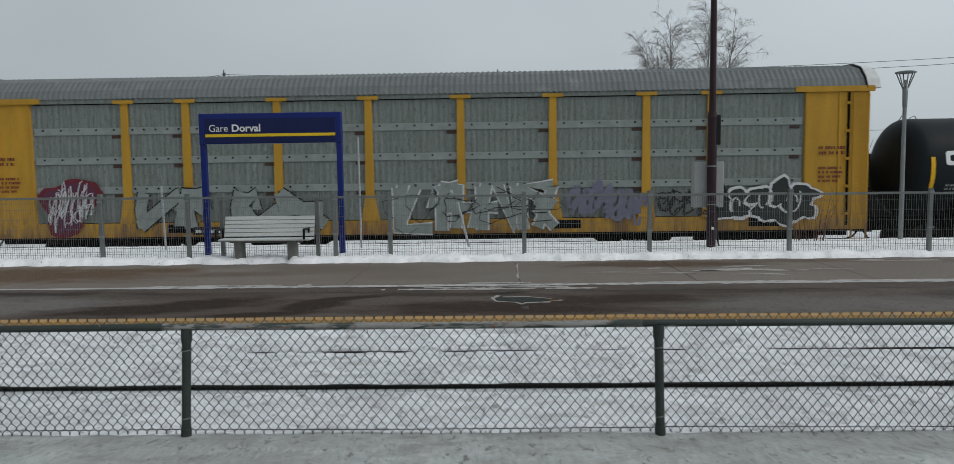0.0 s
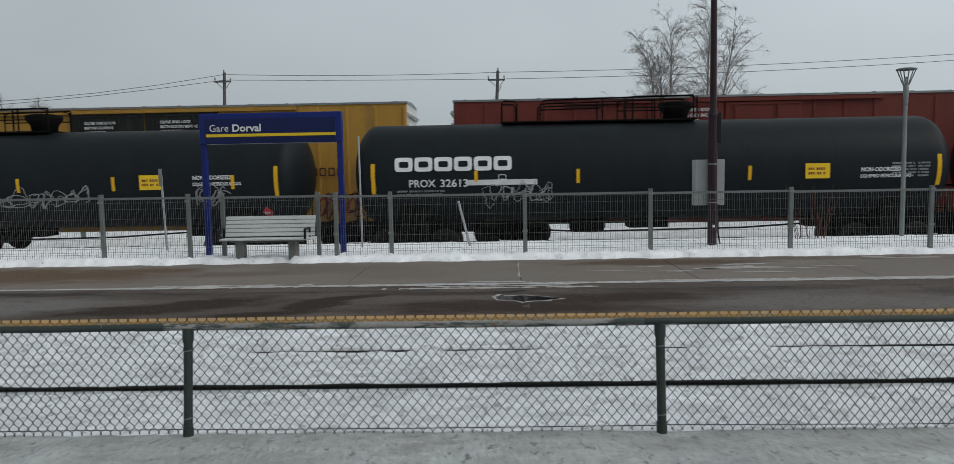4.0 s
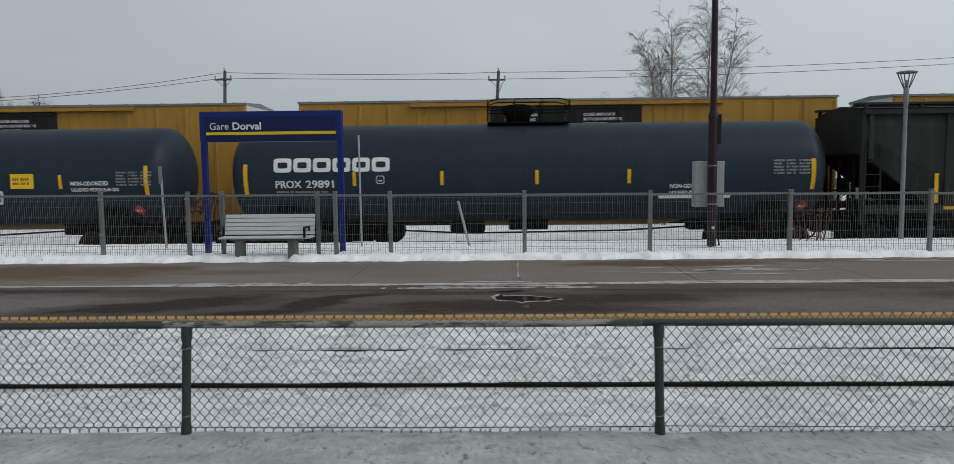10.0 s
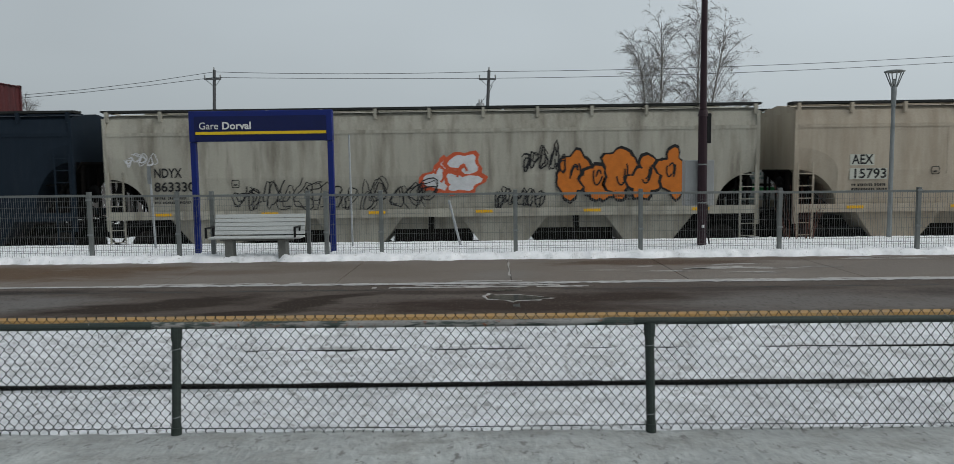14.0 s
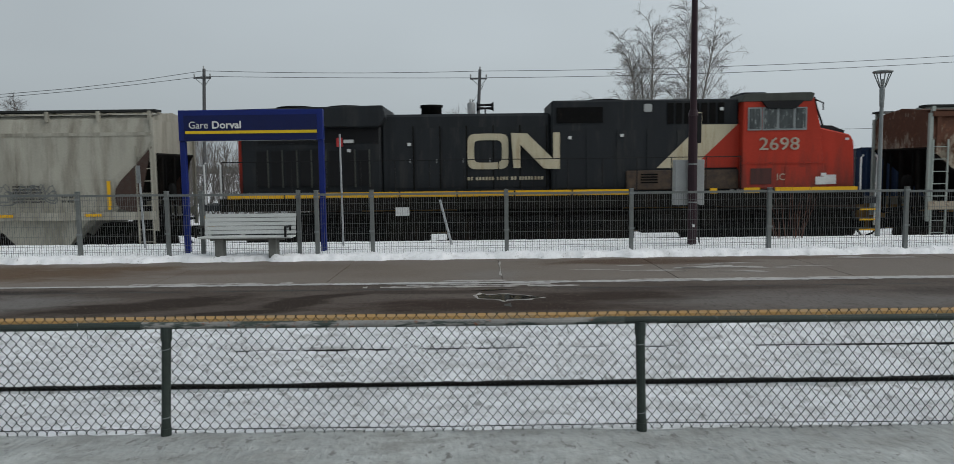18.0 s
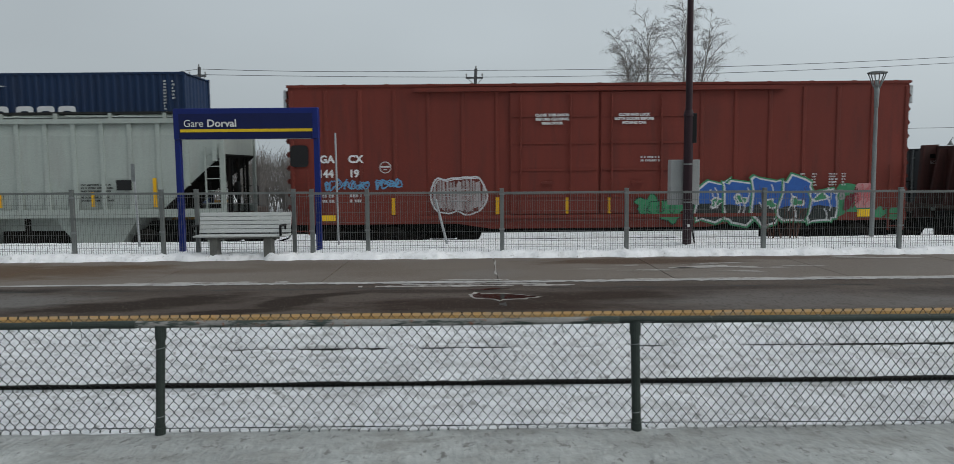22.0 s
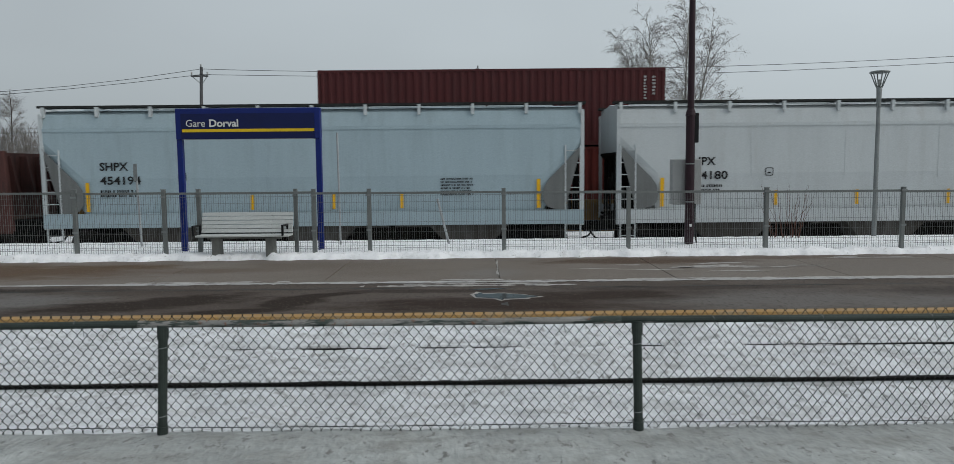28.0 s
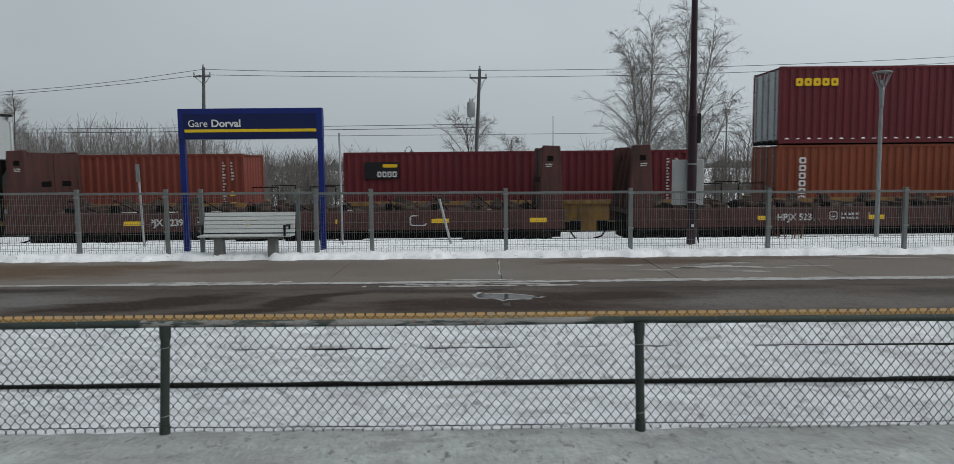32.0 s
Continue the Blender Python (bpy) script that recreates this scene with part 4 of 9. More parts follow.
# ---- station name sign ----
def station_sign():
    s = thing("station_sign", "dark blue gate-shaped station name sign with a yellow stripe", "sign", (-5.07, 16.6, 0))
    w = 1.62
    block("leg", (-w, -w + 0.125, -0.06, 0.06, -0.2, 2.40), M["sign_blue"], s, bevel=0.01)
    block("leg", (w - 0.125, w, -0.06, 0.06, -0.2, 2.40), M["sign_blue"], s, bevel=0.01)
    head = block("header_frame", (-w, w, -0.09, 0.09, 2.40, 3.09), M["sign_blue"], s, bevel=0.012)
    block("panel", (-w + 0.13, w - 0.13, -0.105, -0.092, 2.42, 2.97), M["sign_blue_dark"], head)
    block("stripe", (-w + 0.16, w - 0.13, -0.118, -0.107, 2.56, 2.625), M["sign_yellow"], head, "yellow stripe")
    block("lower_lip", (-w + 0.17, w - 0.17, -0.10, -0.06, 2.395, 2.405), M["galv"], head)
    words("lettering", "Gare", 0.225, M["white"], head, -w + 0.24, -0.112, 2.68, 0.44)
    words("lettering", "Dorval", 0.225, M["white"], head, -w + 0.76, -0.112, 2.68, 0.66, bold=0.006)


station_sign()


# ---- bench ----
def bench():
    b = thing("platform_bench", "pale slatted bench on two concrete feet in the snow", "bench", (-4.95, 15.74, 0.0))
    for x in (-0.72, 0.44):
        block("foot", (x, x + 0.17, -0.12, 0.14, -0.25, 0.27), M["concrete"], b, bevel=0.012)
    block("seat_beam", (-0.85, 0.75, -0.02, 0.06, 0.22, 0.29), M["concrete"], b)
    for i in range(3):
        block("seat_slat", (-1.0, 0.98, -0.30 + i * 0.15, -0.18 + i * 0.15, 0.285, 0.325), M["bench_slat"], b, bevel=0.008)
    for i in range(5):
        y, z = 0.08 + i * 0.022, 0.355 + i * 0.089
        bm = bmesh.new()
        prism(bm, [(y, z), (y + 0.035, z - 0.008), (y + 0.062, z + 0.072), (y + 0.027, z + 0.080)], -1.0, 0.98)
        for v in bm.verts:
            v.co = (v.co.y, v.co.x, v.co.z)
        part("back_slat", bm, M["bench_slat"], b, bevel=0.006)
    for x in (-1.06, 0.84):
        bm = bmesh.new()
        box(bm, x, x + 0.045, -0.32, -0.27, 0.31, 0.52)
        box(bm, x, x + 0.045, -0.32, 0.14, 0.50, 0.54)
        box(bm, x, x + 0.045, 0.10, 0.15, 0.31, 0.52)
        part("armrest", bm, M["black_iron"], b, "black iron armrest", bevel=0.008)
    for x in (-0.64, 0.52):
        bm = bmesh.new()
        tube(bm, [(x, 0.08, 0.28), (x, 0.155, 0.5), (x, 0.215, 0.79)], 0.014, 8)
        part("bracket", bm, M["black_iron"], b)


bench()


# ---- poles and markers ----
def purple_pole():
    p = thing("tall_pole", "tall dark purple steel pole with a grey cabinet", "pole", (5.0, 17.0, 0))
    bm = bmesh.new()
    tube(bm, [(0, 0, -0.3), (0, 0, 2.95), (0, 0, 2.95)], 0.105, 18)
    tube(bm, [(0, 0, 2.94), (0, 0, 8.6)], 0.078, 18, 0.058)
    part("shaft", bm, M["purple_pole"], p)
    bm = bmesh.new()
    tube(bm, [(0, 0, 2.86), (0, 0, 3.0)], 0.125, 18, 0.09)
    part("collar", bm, M["purple_pole"], p)
    block("junction_box", (0.06, 0.17, -0.08, 0.08, 2.24, 2.92), M["black_iron"], p, "narrow black junction box", bevel=0.01)
    block("cabinet", (-0.37, 0.31, 0.11, 0.38, 0.80, 1.86), M["box_grey"], p, "plain grey steel cabinet", bevel=0.012)
    for z in (0.86, 1.74):
        bm = bmesh.new()
        tube(bm, [(0, 0, z), (0, 0, z + 0.03)], 0.112, 18)
        part("strap", bm, M["galv"], p)
    bm = bmesh.new()
    tube(bm, [(0.16, 0.1, 0.82), (0.16, 0.1, 0.2), (0.2, 0.06, -0.1)], 0.02, 8)
    part("conduit", bm, M["black_iron"], p)
    block("plate", (-0.03, 0.03, -0.112, -0.104, 0.30, 0.36), M["white"], p)


purple_pole()


def path_lamp(x, y, z, h, label):
    p = thing("street_lamp", label, "street lamp", (x, y, z), "lamps along the line")
    bm = bmesh.new()
    tube(bm, [(0, 0, -0.3), (0, 0, h * 0.5), (0, 0, h - 0.8)], 0.062, 14, 0.046)
    part("shaft", bm, M["galv"], p)
    bm = bmesh.new()
    lathe(bm, [(0.047, h - 0.92), (0.055, h - 0.86), (0.064, h - 0.52), (0.066, h - 0.40), (0.05, h - 0.38)], seg=14)
    part("collar", bm, M["galv"], p)
    for k in range(6):
        a = k * math.pi / 3 + 0.3
        c, s = math.cos(a), math.sin(a)
        bm = bmesh.new()
        tube(bm, [(0.06 * c, 0.06 * s, h - 0.41), (0.10 * c, 0.10 * s, h - 0.32), (0.17 * c, 0.17 * s, h - 0.14), (0.215 * c, 0.215 * s, h - 0.02)], 0.014, 6)
        part("rib", bm, M["galv"], p)
    bm = bmesh.new()
    lathe(bm, [(0.20, h - 0.035), (0.238, h - 0.03), (0.240, h + 0.0), (0.18, h + 0.018), (0.02, h + 0.028)], seg=24)
    part("cap", bm, M["galv"], p)
    bm = bmesh.new()
    lathe(bm, [(0.03, h - 0.38), (0.05, h - 0.30), (0.045, h - 0.20)], seg=14)
    part("diffuser", bm, M["box_grey"], p)


path_lamp(10.43, 19.0, -0.15, 4.22, "slim grey lamp post with a basket-shaped head in snow")
path_lamp(15.3, 45.0, -1.1, 6.25, "slim grey lamp post with a basket-shaped head by the trees")

for x, y, top, lean, w, lab in ((-8.02, 17.5, 1.88, -0.06, 0.028, "thin pale marker stake leaning in snow"), (-3.24, 17.5, 2.57, -0.02, 0.024, "tall thin white marker rod in snow"), (-0.60, 17.5, 0.98, -0.30, 0.030, "short pale stake leaning hard in snow")):
    t = thing("marker_stake", lab, "stake", (x, y, 0), "marker stakes")
    bm = bmesh.new()
    tube(bm, [(0, 0, -0.25), (lean, 0, top)], w, 8)
    part("rod", bm, M["marker"], t)
    if top == 1.88:
        block("tip_plate", (lean - 0.045, lean + 0.045, -0.04, -0.03, top - 0.42, top), M["galv"], t)


# ---- bare trees ----
def birch(name, x, y, z, h, seed, label, half, base, count=40, lean=0.0, bark="birch_bark", droop=0.8, mids=10, twigs=13):
    """One tall stem, rising limbs that fill an egg-shaped crown, and many fine hanging twigs."""
    t = thing(name, label, "tree", (x, y, z))
    rnd = random.Random(seed)
    wood, fine = bmesh.new(), bmesh.new()
    stem = [Vector((lean * h * f + 0.12 * math.sin(5 * f + seed), 0.1 * math.sin(4 * f), h * f)) for f in (0, 0.2, 0.4, 0.6, 0.8, 0.97)]
    tube(wood, [stem[0] - Vector((0, 0, 0.3))] + stem, 0.11, 7, 0.012)
    for k in range(count):
        f = base + (0.96 - base) * (k + rnd.random()) / count
        i = min(int(f * 5), 4)
        p = stem[i].lerp(stem[i + 1], min(1, f * 5 - i))
        g = (f - base) / (1 - base)
        reach = 0.82 * half * (0.45 + 0.75 * math.sin(math.pi * min(1, 0.22 + 0.66 * g))) * rnd.uniform(0.65, 1.0)
        a = k * 2.4 + rnd.uniform(-0.4, 0.4)
        out = Vector((math.cos(a), math.sin(a), 0))
        up = rnd.uniform(1.2, 2.2) * (1.0 - 0.35 * g)
        q1 = p + (out * 0.45 + Vector((0, 0, 0.45 * up))) * reach
        q2 = p + (out * 0.82 + Vector((0, 0, 0.85 * up))) * reach
        q3 = p + (out * 1.05 + Vector((rnd.gauss(0, 0.08), 0, 1.0 * up))) * reach
        q3.z = min(q3.z, h * 1.02)
        limb = [p, q1, q2, q3]
        tube(wood, limb, 0.022 * (1.2 - 0.5 * g), 4, 0.008)
        for _ in range(mids):
            u = rnd.uniform(0.12, 1.0) * 3
            j = min(int(u), 2)
            s = limb[j].lerp(limb[j + 1], u - j)
            d = (out * rnd.uniform(0.2, 0.9) + Vector((rnd.gauss(0, 0.55), rnd.gauss(0, 0.55), rnd.uniform(0.0, 0.9)))).normalized()
            ln = rnd.uniform(0.3, 0.85) * (0.35 + 0.4 * half)
            m1, m2 = s + d * ln * 0.55, s + d * ln + Vector((0, 0, -0.08 * droop))
            tube(fine, [s, m1, m2], 0.0072, 3, 0.0045)
            for _ in range(twigs):
                v = rnd.uniform(0.2, 1.0)
                b = s.lerp(m2, v)
                d2 = (d * 0.5 + Vector((rnd.gauss(0, 0.5), rnd.gauss(0, 0.5), rnd.gauss(0.12, 0.35)))).normalized()
                l2 = rnd.uniform(0.18, 0.45)
                e1 = b + d2 * l2 * 0.6
                e2 = e1 + (d2 * 0.6 + Vector((0, 0, -0.75 * droop * rnd.uniform(0.2, 1.2)))) * l2
                tube(fine, [b, e1, e2], 0.0048, 3, 0.0028)
    part("trunk", wood, M[bark], t)
    part("crown", fine, M["twig"], t, "bare drooping twigs")


def weeping_birch(x, y, z, stems, seed, label):
    """Slim pale stems from one foot, steep limbs that arch over at their ends, and long fine hanging twigs. Stems: (lean at the top, height, reach, first limb)."""
    t = thing("birch_tree", label, "tree", (x, y, z))
    rnd = random.Random(seed)
    wood, fine = bmesh.new(), bmesh.new()
    for dx, dy, h, half, first, limbs in stems:
        line = [Vector((dx * f ** 1.3 + 0.10 * math.sin(5 * f + seed + dx), dy * f, h * f)) for f in (0, 0.15, 0.3, 0.45, 0.6, 0.75, 0.88, 1.0)]
        tube(wood, [line[0] - Vector((0, 0, 0.3))] + line, 0.11, 7, 0.010)
        for k in range(limbs):
            g = ((k + rnd.random()) / limbs) ** 1.25
            f = (first + (0.93 - first) * g) * 7
            i = min(int(f), 6)
            p = line[i].lerp(line[i + 1], f - i)
            a = k * 2.4 + rnd.uniform(-0.5, 0.5)
            flat = Vector((math.cos(a), 0.8 * math.sin(a), 0))
            reach = 1.1 * half * (1.0 - 0.60 * g) * rnd.uniform(0.35, 1.05)
            rise = radians(rnd.uniform(50, 78))
            limb = [p]
            for q in range(5):
                e = rise - radians(rnd.uniform(25, 75)) * (q / 4) ** 2.2
                limb.append(limb[-1] + (flat * math.cos(e) + Vector((rnd.gauss(0, 0.07), 0, math.sin(e)))) * reach * 0.34)
            tube(wood, limb, 0.024 * (1.15 - 0.5 * g), 4, 0.006)
            for _ in range(9):
                u = rnd.uniform(0.06, 1.0) * 5
                j = min(int(u), 4)
                b0 = limb[j].lerp(limb[j + 1], u - j)
                way = (limb[j + 1] - limb[j]).normalized()
                d = (way * 0.7 + Vector((rnd.gauss(0, 0.6), rnd.gauss(0, 0.6), rnd.uniform(-0.2, 0.5)))).normalized()
                ln = rnd.uniform(0.35, 1.0) * (0.55 + 0.28 * half) * (1 - 0.45 * g)
                b1 = b0 + d * ln * 0.55
                b2 = b1 + (d * 0.45 + Vector((0, 0, -0.16))) * ln
                tube(fine, [b0, b1, b2], 0.0058, 3, 0.0036)
                for _ in range(7):
                    v = rnd.uniform(0.15, 1.0) * 2
                    s = b0.lerp(b1, v) if v < 1 else b1.lerp(b2, v - 1)
                    d2 = (d * 0.5 + Vector((rnd.gauss(0, 0.55), rnd.gauss(0, 0.55), rnd.uniform(-0.2, 0.5)))).normalized()
                    l2 = rnd.uniform(0.20, 0.52)
                    e1 = s + d2 * l2 * 0.55
                    e2 = e1 + (d2 * 0.35 + Vector((0, 0, -rnd.uniform(0.15, 0.8)))) * l2
                    tube(fine, [s, e1, e2], 0.0036, 3, 0.0022)
    part("trunk", wood, M["birch_bark"], t)
    part("crown", fine, M["twig"], t, "bare drooping twigs")


weeping_birch(8.55, 37.0, -1.1, ((-1.0, 0.2, 8.8, 2.7, 0.22, 44), (0.2, -0.3, 9.9, 2.2, 0.24, 40), (-0.3, 0.4, 8.2, 2.9, 0.2, 26)), 11, "tall bare multi-stemmed birch with drooping twigs beside the tracks")
weeping_birch(10.85, 37.6, -1.1, ((0.05, 0.1, 10.9, 2.2, 0.24, 44), (1.1, -0.3, 9.6, 2.3, 0.2, 38), (2.3, 0.3, 6.2, 2.0, 0.15, 22)), 27, "tall bare birch with low spreading branches beside the tracks")
birch("bare_tree", -0.6, 48.0, -1.1, 5.7, 5, "small bare spreading tree behind a utility pole", 1.75, 0.25, 24, bark="bark", droop=0.1, mids=9, twigs=10)
birch("bare_tree", 2.85, 60.0, -1.1, 5.0, 18, "small bare tree beside the far road", 1.2, 0.2, 20, bark="bark", droop=0.1, mids=8, twigs=8)
birch("bare_tree", 18.6, 50.0, -1.1, 5.4, 8, "small bare tree beside the far road", 1.4, 0.25, 20, bark="bark", droop=0.1, mids=9, twigs=9)
birch("bare_tree", -32.6, 52.0, -1.1, 8.2, 9, "tall bare tree at the edge of a thicket", 0.75, 0.25, 24, bark="bark", droop=0.1, mids=9, twigs=10)
birch("bare_tree", -36.0, 53.0, -1.1, 8.6, 10, "tall bare tree at the edge of a thicket", 0.75, 0.25, 24, bark="bark", droop=0.1, mids=9, twigs=10)


def thicket(x0, x1, y0, y1, h0, h1, count, seed, label):
    rnd = random.Random(seed)
    bm = bmesh.new()
    for i in range(count):
        p = Vector((rnd.uniform(x0, x1), rnd.uniform(y0, y1), -1.2))
        h = rnd.uniform(h0, h1)
        for _ in range(rnd.randrange(3, 6)):
            d = Vector((rnd.gauss(0, 0.22), rnd.gauss(0, 0.22), 1)).normalized()
            q = p + d * h
            tube(bm, [p, p.lerp(q, 0.5) + Vector((rnd.gauss(0, 0.1), 0, 0)), q], 0.028, 3, 0.007)
            for _ in range(9):
                f = rnd.uniform(0.35, 0.95)
                s = p.lerp(q, f)
                e = s + Vector((rnd.gauss(0, 0.45), rnd.gauss(0, 0.4), rnd.uniform(0.3, 1.1)))
                tube(bm, [s, e], 0.012, 3, 0.004)
    return tagged(part("thicket", bm, M["twig"]), label, "bushes", kind="stuff")


thicket(-44, -17, 43, 52, 4.4, 6.2, 330, 3, "dense thicket of bare grey-brown shrubs in snow")
thicket(-17, -7, 46, 54, 3.0, 4.4, 130, 4, "dense thicket of bare grey-brown shrubs in snow")
thicket(-16, 14, 52, 66, 0.7, 1.9, 190, 14, "low bare brush in the snowy field")
thicket(6, 19, 39, 43, 1.6, 4.6, 110, 6, "low bare brush round the birches")
rnd = random.Random(2)
shrub = thing("dead_shrub", "sparse reddish dead weed stalks in snow", "shrub", (8.05, 18.8, -0.1))
for i in range(22):
    x = rnd.uniform(-0.35, 0.35)
    bm = bmesh.new()
    tube(bm, [(x, rnd.uniform(-0.2, 0.2), -0.2), (x * 1.4, 0, rnd.uniform(0.3, 0.6)), (x * 2 + rnd.gauss(0, 0.06), 0, rnd.uniform(0.6, 1.35))], 0.008, 4, 0.003)
    part("stalk", bm, M["red_twig"], shrub)


# ---- utility line behind the tracks ----
def utility_pole(x, y, top, lean, transformer, label):
    p = thing("utility_pole", label, "utility pole", (x, y, -1.2), "utility poles")
    h = top + 1.2
    bm = bmesh.new()
    tube(bm, [(lean, 0, 0), (0, 0, h)], 0.135, 12, 0.09)
    part("shaft", bm, M["pole_wood"], p)
    arm = block("crossarm", (-0.62, 0.42, -0.12, -0.03, h - 0.60, h - 0.50), M["pole_wood"], p)
    for k in (-0.58, 0.0, 0.38):
        bm = bmesh.new()
        lathe(bm, [(0.02, 0), (0.06, 0.05), (0.035, 0.09), (0.06, 0.13), (0.03, 0.19)], pose(k, -0.07, h - 0.48 if k else h - 0.02), 8)
        part("insulator", bm, M["box_grey"], arm)
    bm = bmesh.new()
    tube(bm, [(-0.5, -0.08, h - 0.6), (0, -0.05, h - 1.05)], 0.02, 5)
    tube(bm, [(0.35, -0.08, h - 0.6), (0, -0.05, h - 1.05)], 0.02, 5)
    part("brace", bm, M["galv"], p)
    if transformer:
        bm = bmesh.new()
        lathe(bm, [(0.05, -0.48), (0.24, -0.44), (0.25, 0.4), (0.2, 0.46), (0.05, 0.5)], pose(-0.55, -0.1, h - 2.45), 16)
        can = part("transformer", bm, M["transformer"], p, "grey cylindrical transformer")
        for k in (-0.62, -0.48):
            bm = bmesh.new()
            lathe(bm, [(0.03, 0), (0.045, 0.1), (0.03, 0.22)], pose(k, -0.1, h - 1.98), 8)
            part("bushing", bm, M["box_grey"], can)
        bm = bmesh.new()
        tube(bm, [(-0.75, -0.1, h - 3.5), (-0.85, -0.1, h - 3.0), (-0.6, -0.1, h - 2.9), (-0.45, -0.1, h - 1.9), (0, 0, h - 1.3), (0.2, 0, h - 0.9)], 0.018, 5)
        part("drop_cable", bm, M["cable"], p)


utility_pole(-16.5, 45.0, 7.96, -0.35, False, "weathered wooden utility pole with a crossarm")
utility_pole(0.25, 45.0, 7.72, -0.45, True, "leaning wooden utility pole with a transformer")
utility_pole(52.0, 46.0, 9.6, 0.0, False, "weathered wooden utility pole with a crossarm")
utility_pole(-74.0, 46.0, 12.1, 0.0, False, "weathered wooden utility pole with a crossarm")


def cable(a, b, sag, r=0.014, label="thin sagging overhead cable"):
    bm = bmesh.new()
    a, b = Vector(a), Vector(b)
    tube(bm, [a.lerp(b, i / 14) - Vector((0, 0, 4 * sag * (i / 14) * (1 - i / 14))) for i in range(15)], r, 4)
    w = thing("overhead_cable", label, "cable", (0, 0, 0), "overhead cables")
    part("strand", bm, M["cable"], w)


for dz, dy, sg, far, low in ((0.0, -0.05, 0.12, 12.0, 3.14), (-0.34, -0.1, 0.04, 7.7, 1.65)):
    cable((-74, 46 + dy, far), (-16.5, 45 + dy, 7.84 + dz), low)
    cable((-16.5, 45 + dy, 7.84 + dz), (0.25, 45 + dy, 7.62 + 1.2 * dz), sg)
    cable((0.25, 45 + dy, 7.62 + 1.2 * dz), (52, 46 + dy, 9.8 + dz), 0.6)
cable((-74, 45.3, 4.9), (0.2, 45.05, 4.40), 0.25, 0.016)
cable((-74, 45.6, 4.6), (0.2, 45.05, 4.20), 0.25, 0.018)
cable((-60, 62, 4.9), (70, 62, 5.2), 0.5, 0.016)
utility_pole(-60, 62.0, 5.2, 0.0, False, "weathered wooden utility pole with a crossarm")
utility_pole(70, 62.0, 5.5, 0.0, False, "weathered wooden utility pole with a crossarm")


# ---- far side: road lamps, sheds, mast, skyline ----
def bell_lamp(x, y, h, twin):
    p = thing("bell_lamp", "dark ornamental road lamp with a bell-shaped shade", "street lamp", (x, y, -1.0), "bell lamps")
    bm = bmesh.new()
    tube(bm, [(0, 0, 0), (0, 0, h)], 0.09, 8, 0.06)
    # Grey in place of dark metal: distance haze put into the colour.
    part("shaft", bm, M["fence_grey"], p)
    for s in ((-1, 1) if twin else (1,)):
        bm = bmesh.new()
        tube(bm, [(0, 0, h - 0.3), (s * 0.15, 0, h + 0.25), (s * 0.45, 0, h + 0.35), (s * 0.62, 0, h + 0.05)], 0.035, 6)
        arm = part("arm", bm, M["fence_grey"], p)
        bm = bmesh.new()
        lathe(bm, [(0.05, h + 0.1), (0.10, h - 0.05), (0.26, h - 0.30), (0.24, h - 0.32)], pose(s * 0.62, 0, 0), 10)
        part("shade", bm, M["fence_grey"], arm)


for x, y, h, tw in ((24.2, 60, 4.2, True), (31.5, 75, 4.0, False), (36.0, 80, 4.0, True), (28.8, 52, 5.8, True), (45.0, 68, 4.8, True), (-60, 60, 6, False), (-6.8, 70, 4.5, False), (3.6, 75, 5.6, False)):
    bell_lamp(x, y, h, tw)
m = thing("thin_mast", "thin dark mast behind the tracks", "mast", (7.3, 70.0, -1.0))
bm = bmesh.new()
tube(bm, [(0, 0, 0), (0, 0, 7.6)], 0.05, 6, 0.03)
part("rod", bm, M["black_iron"], m)
for x0, x1, y, h, roof in ((26, 54, 95, 1.1, 0.4), (58, 96, 120, 2.0, 0.5), (20, 34, 76, 0.8, 0.25)):
    s = thing("low_shed", "long low building with a snow-covered roof", "building", ((x0 + x1) / 2, y, -1.0), "low buildings")
    w = (x1 - x0) / 2
    block("wall", (-w, w, 0, 9, 0, h), M["far_wall"], s)
    bm = bmesh.new()
    prism(bm, [(-0.4, h), (9.4, h), (9.4, h + 0.1), (4.5, h + roof * 2), (-0.4, h + 0.1)], -w - 0.3, w + 0.3)
    for v in bm.verts:
        v.co = (v.co.y, v.co.x, v.co.z)
    part("roof", bm, M["snow"], s)
s = thing("low_warehouse", "long low grey warehouse beyond the road", "building", (18, 122, -1.0), "low buildings")
block("wall", (-7, 16, 0, 12, 0, 3.9), M["far_wall"], s)
block("roof", (-7.3, 16.3, -0.3, 12.3, 3.9, 4.15), M["box_grey"], s)
block("annex", (-10.0, -7.2, -2, 8, 0, 4.2), M["lumber_wrap"], s, "pale box-shaped annex")
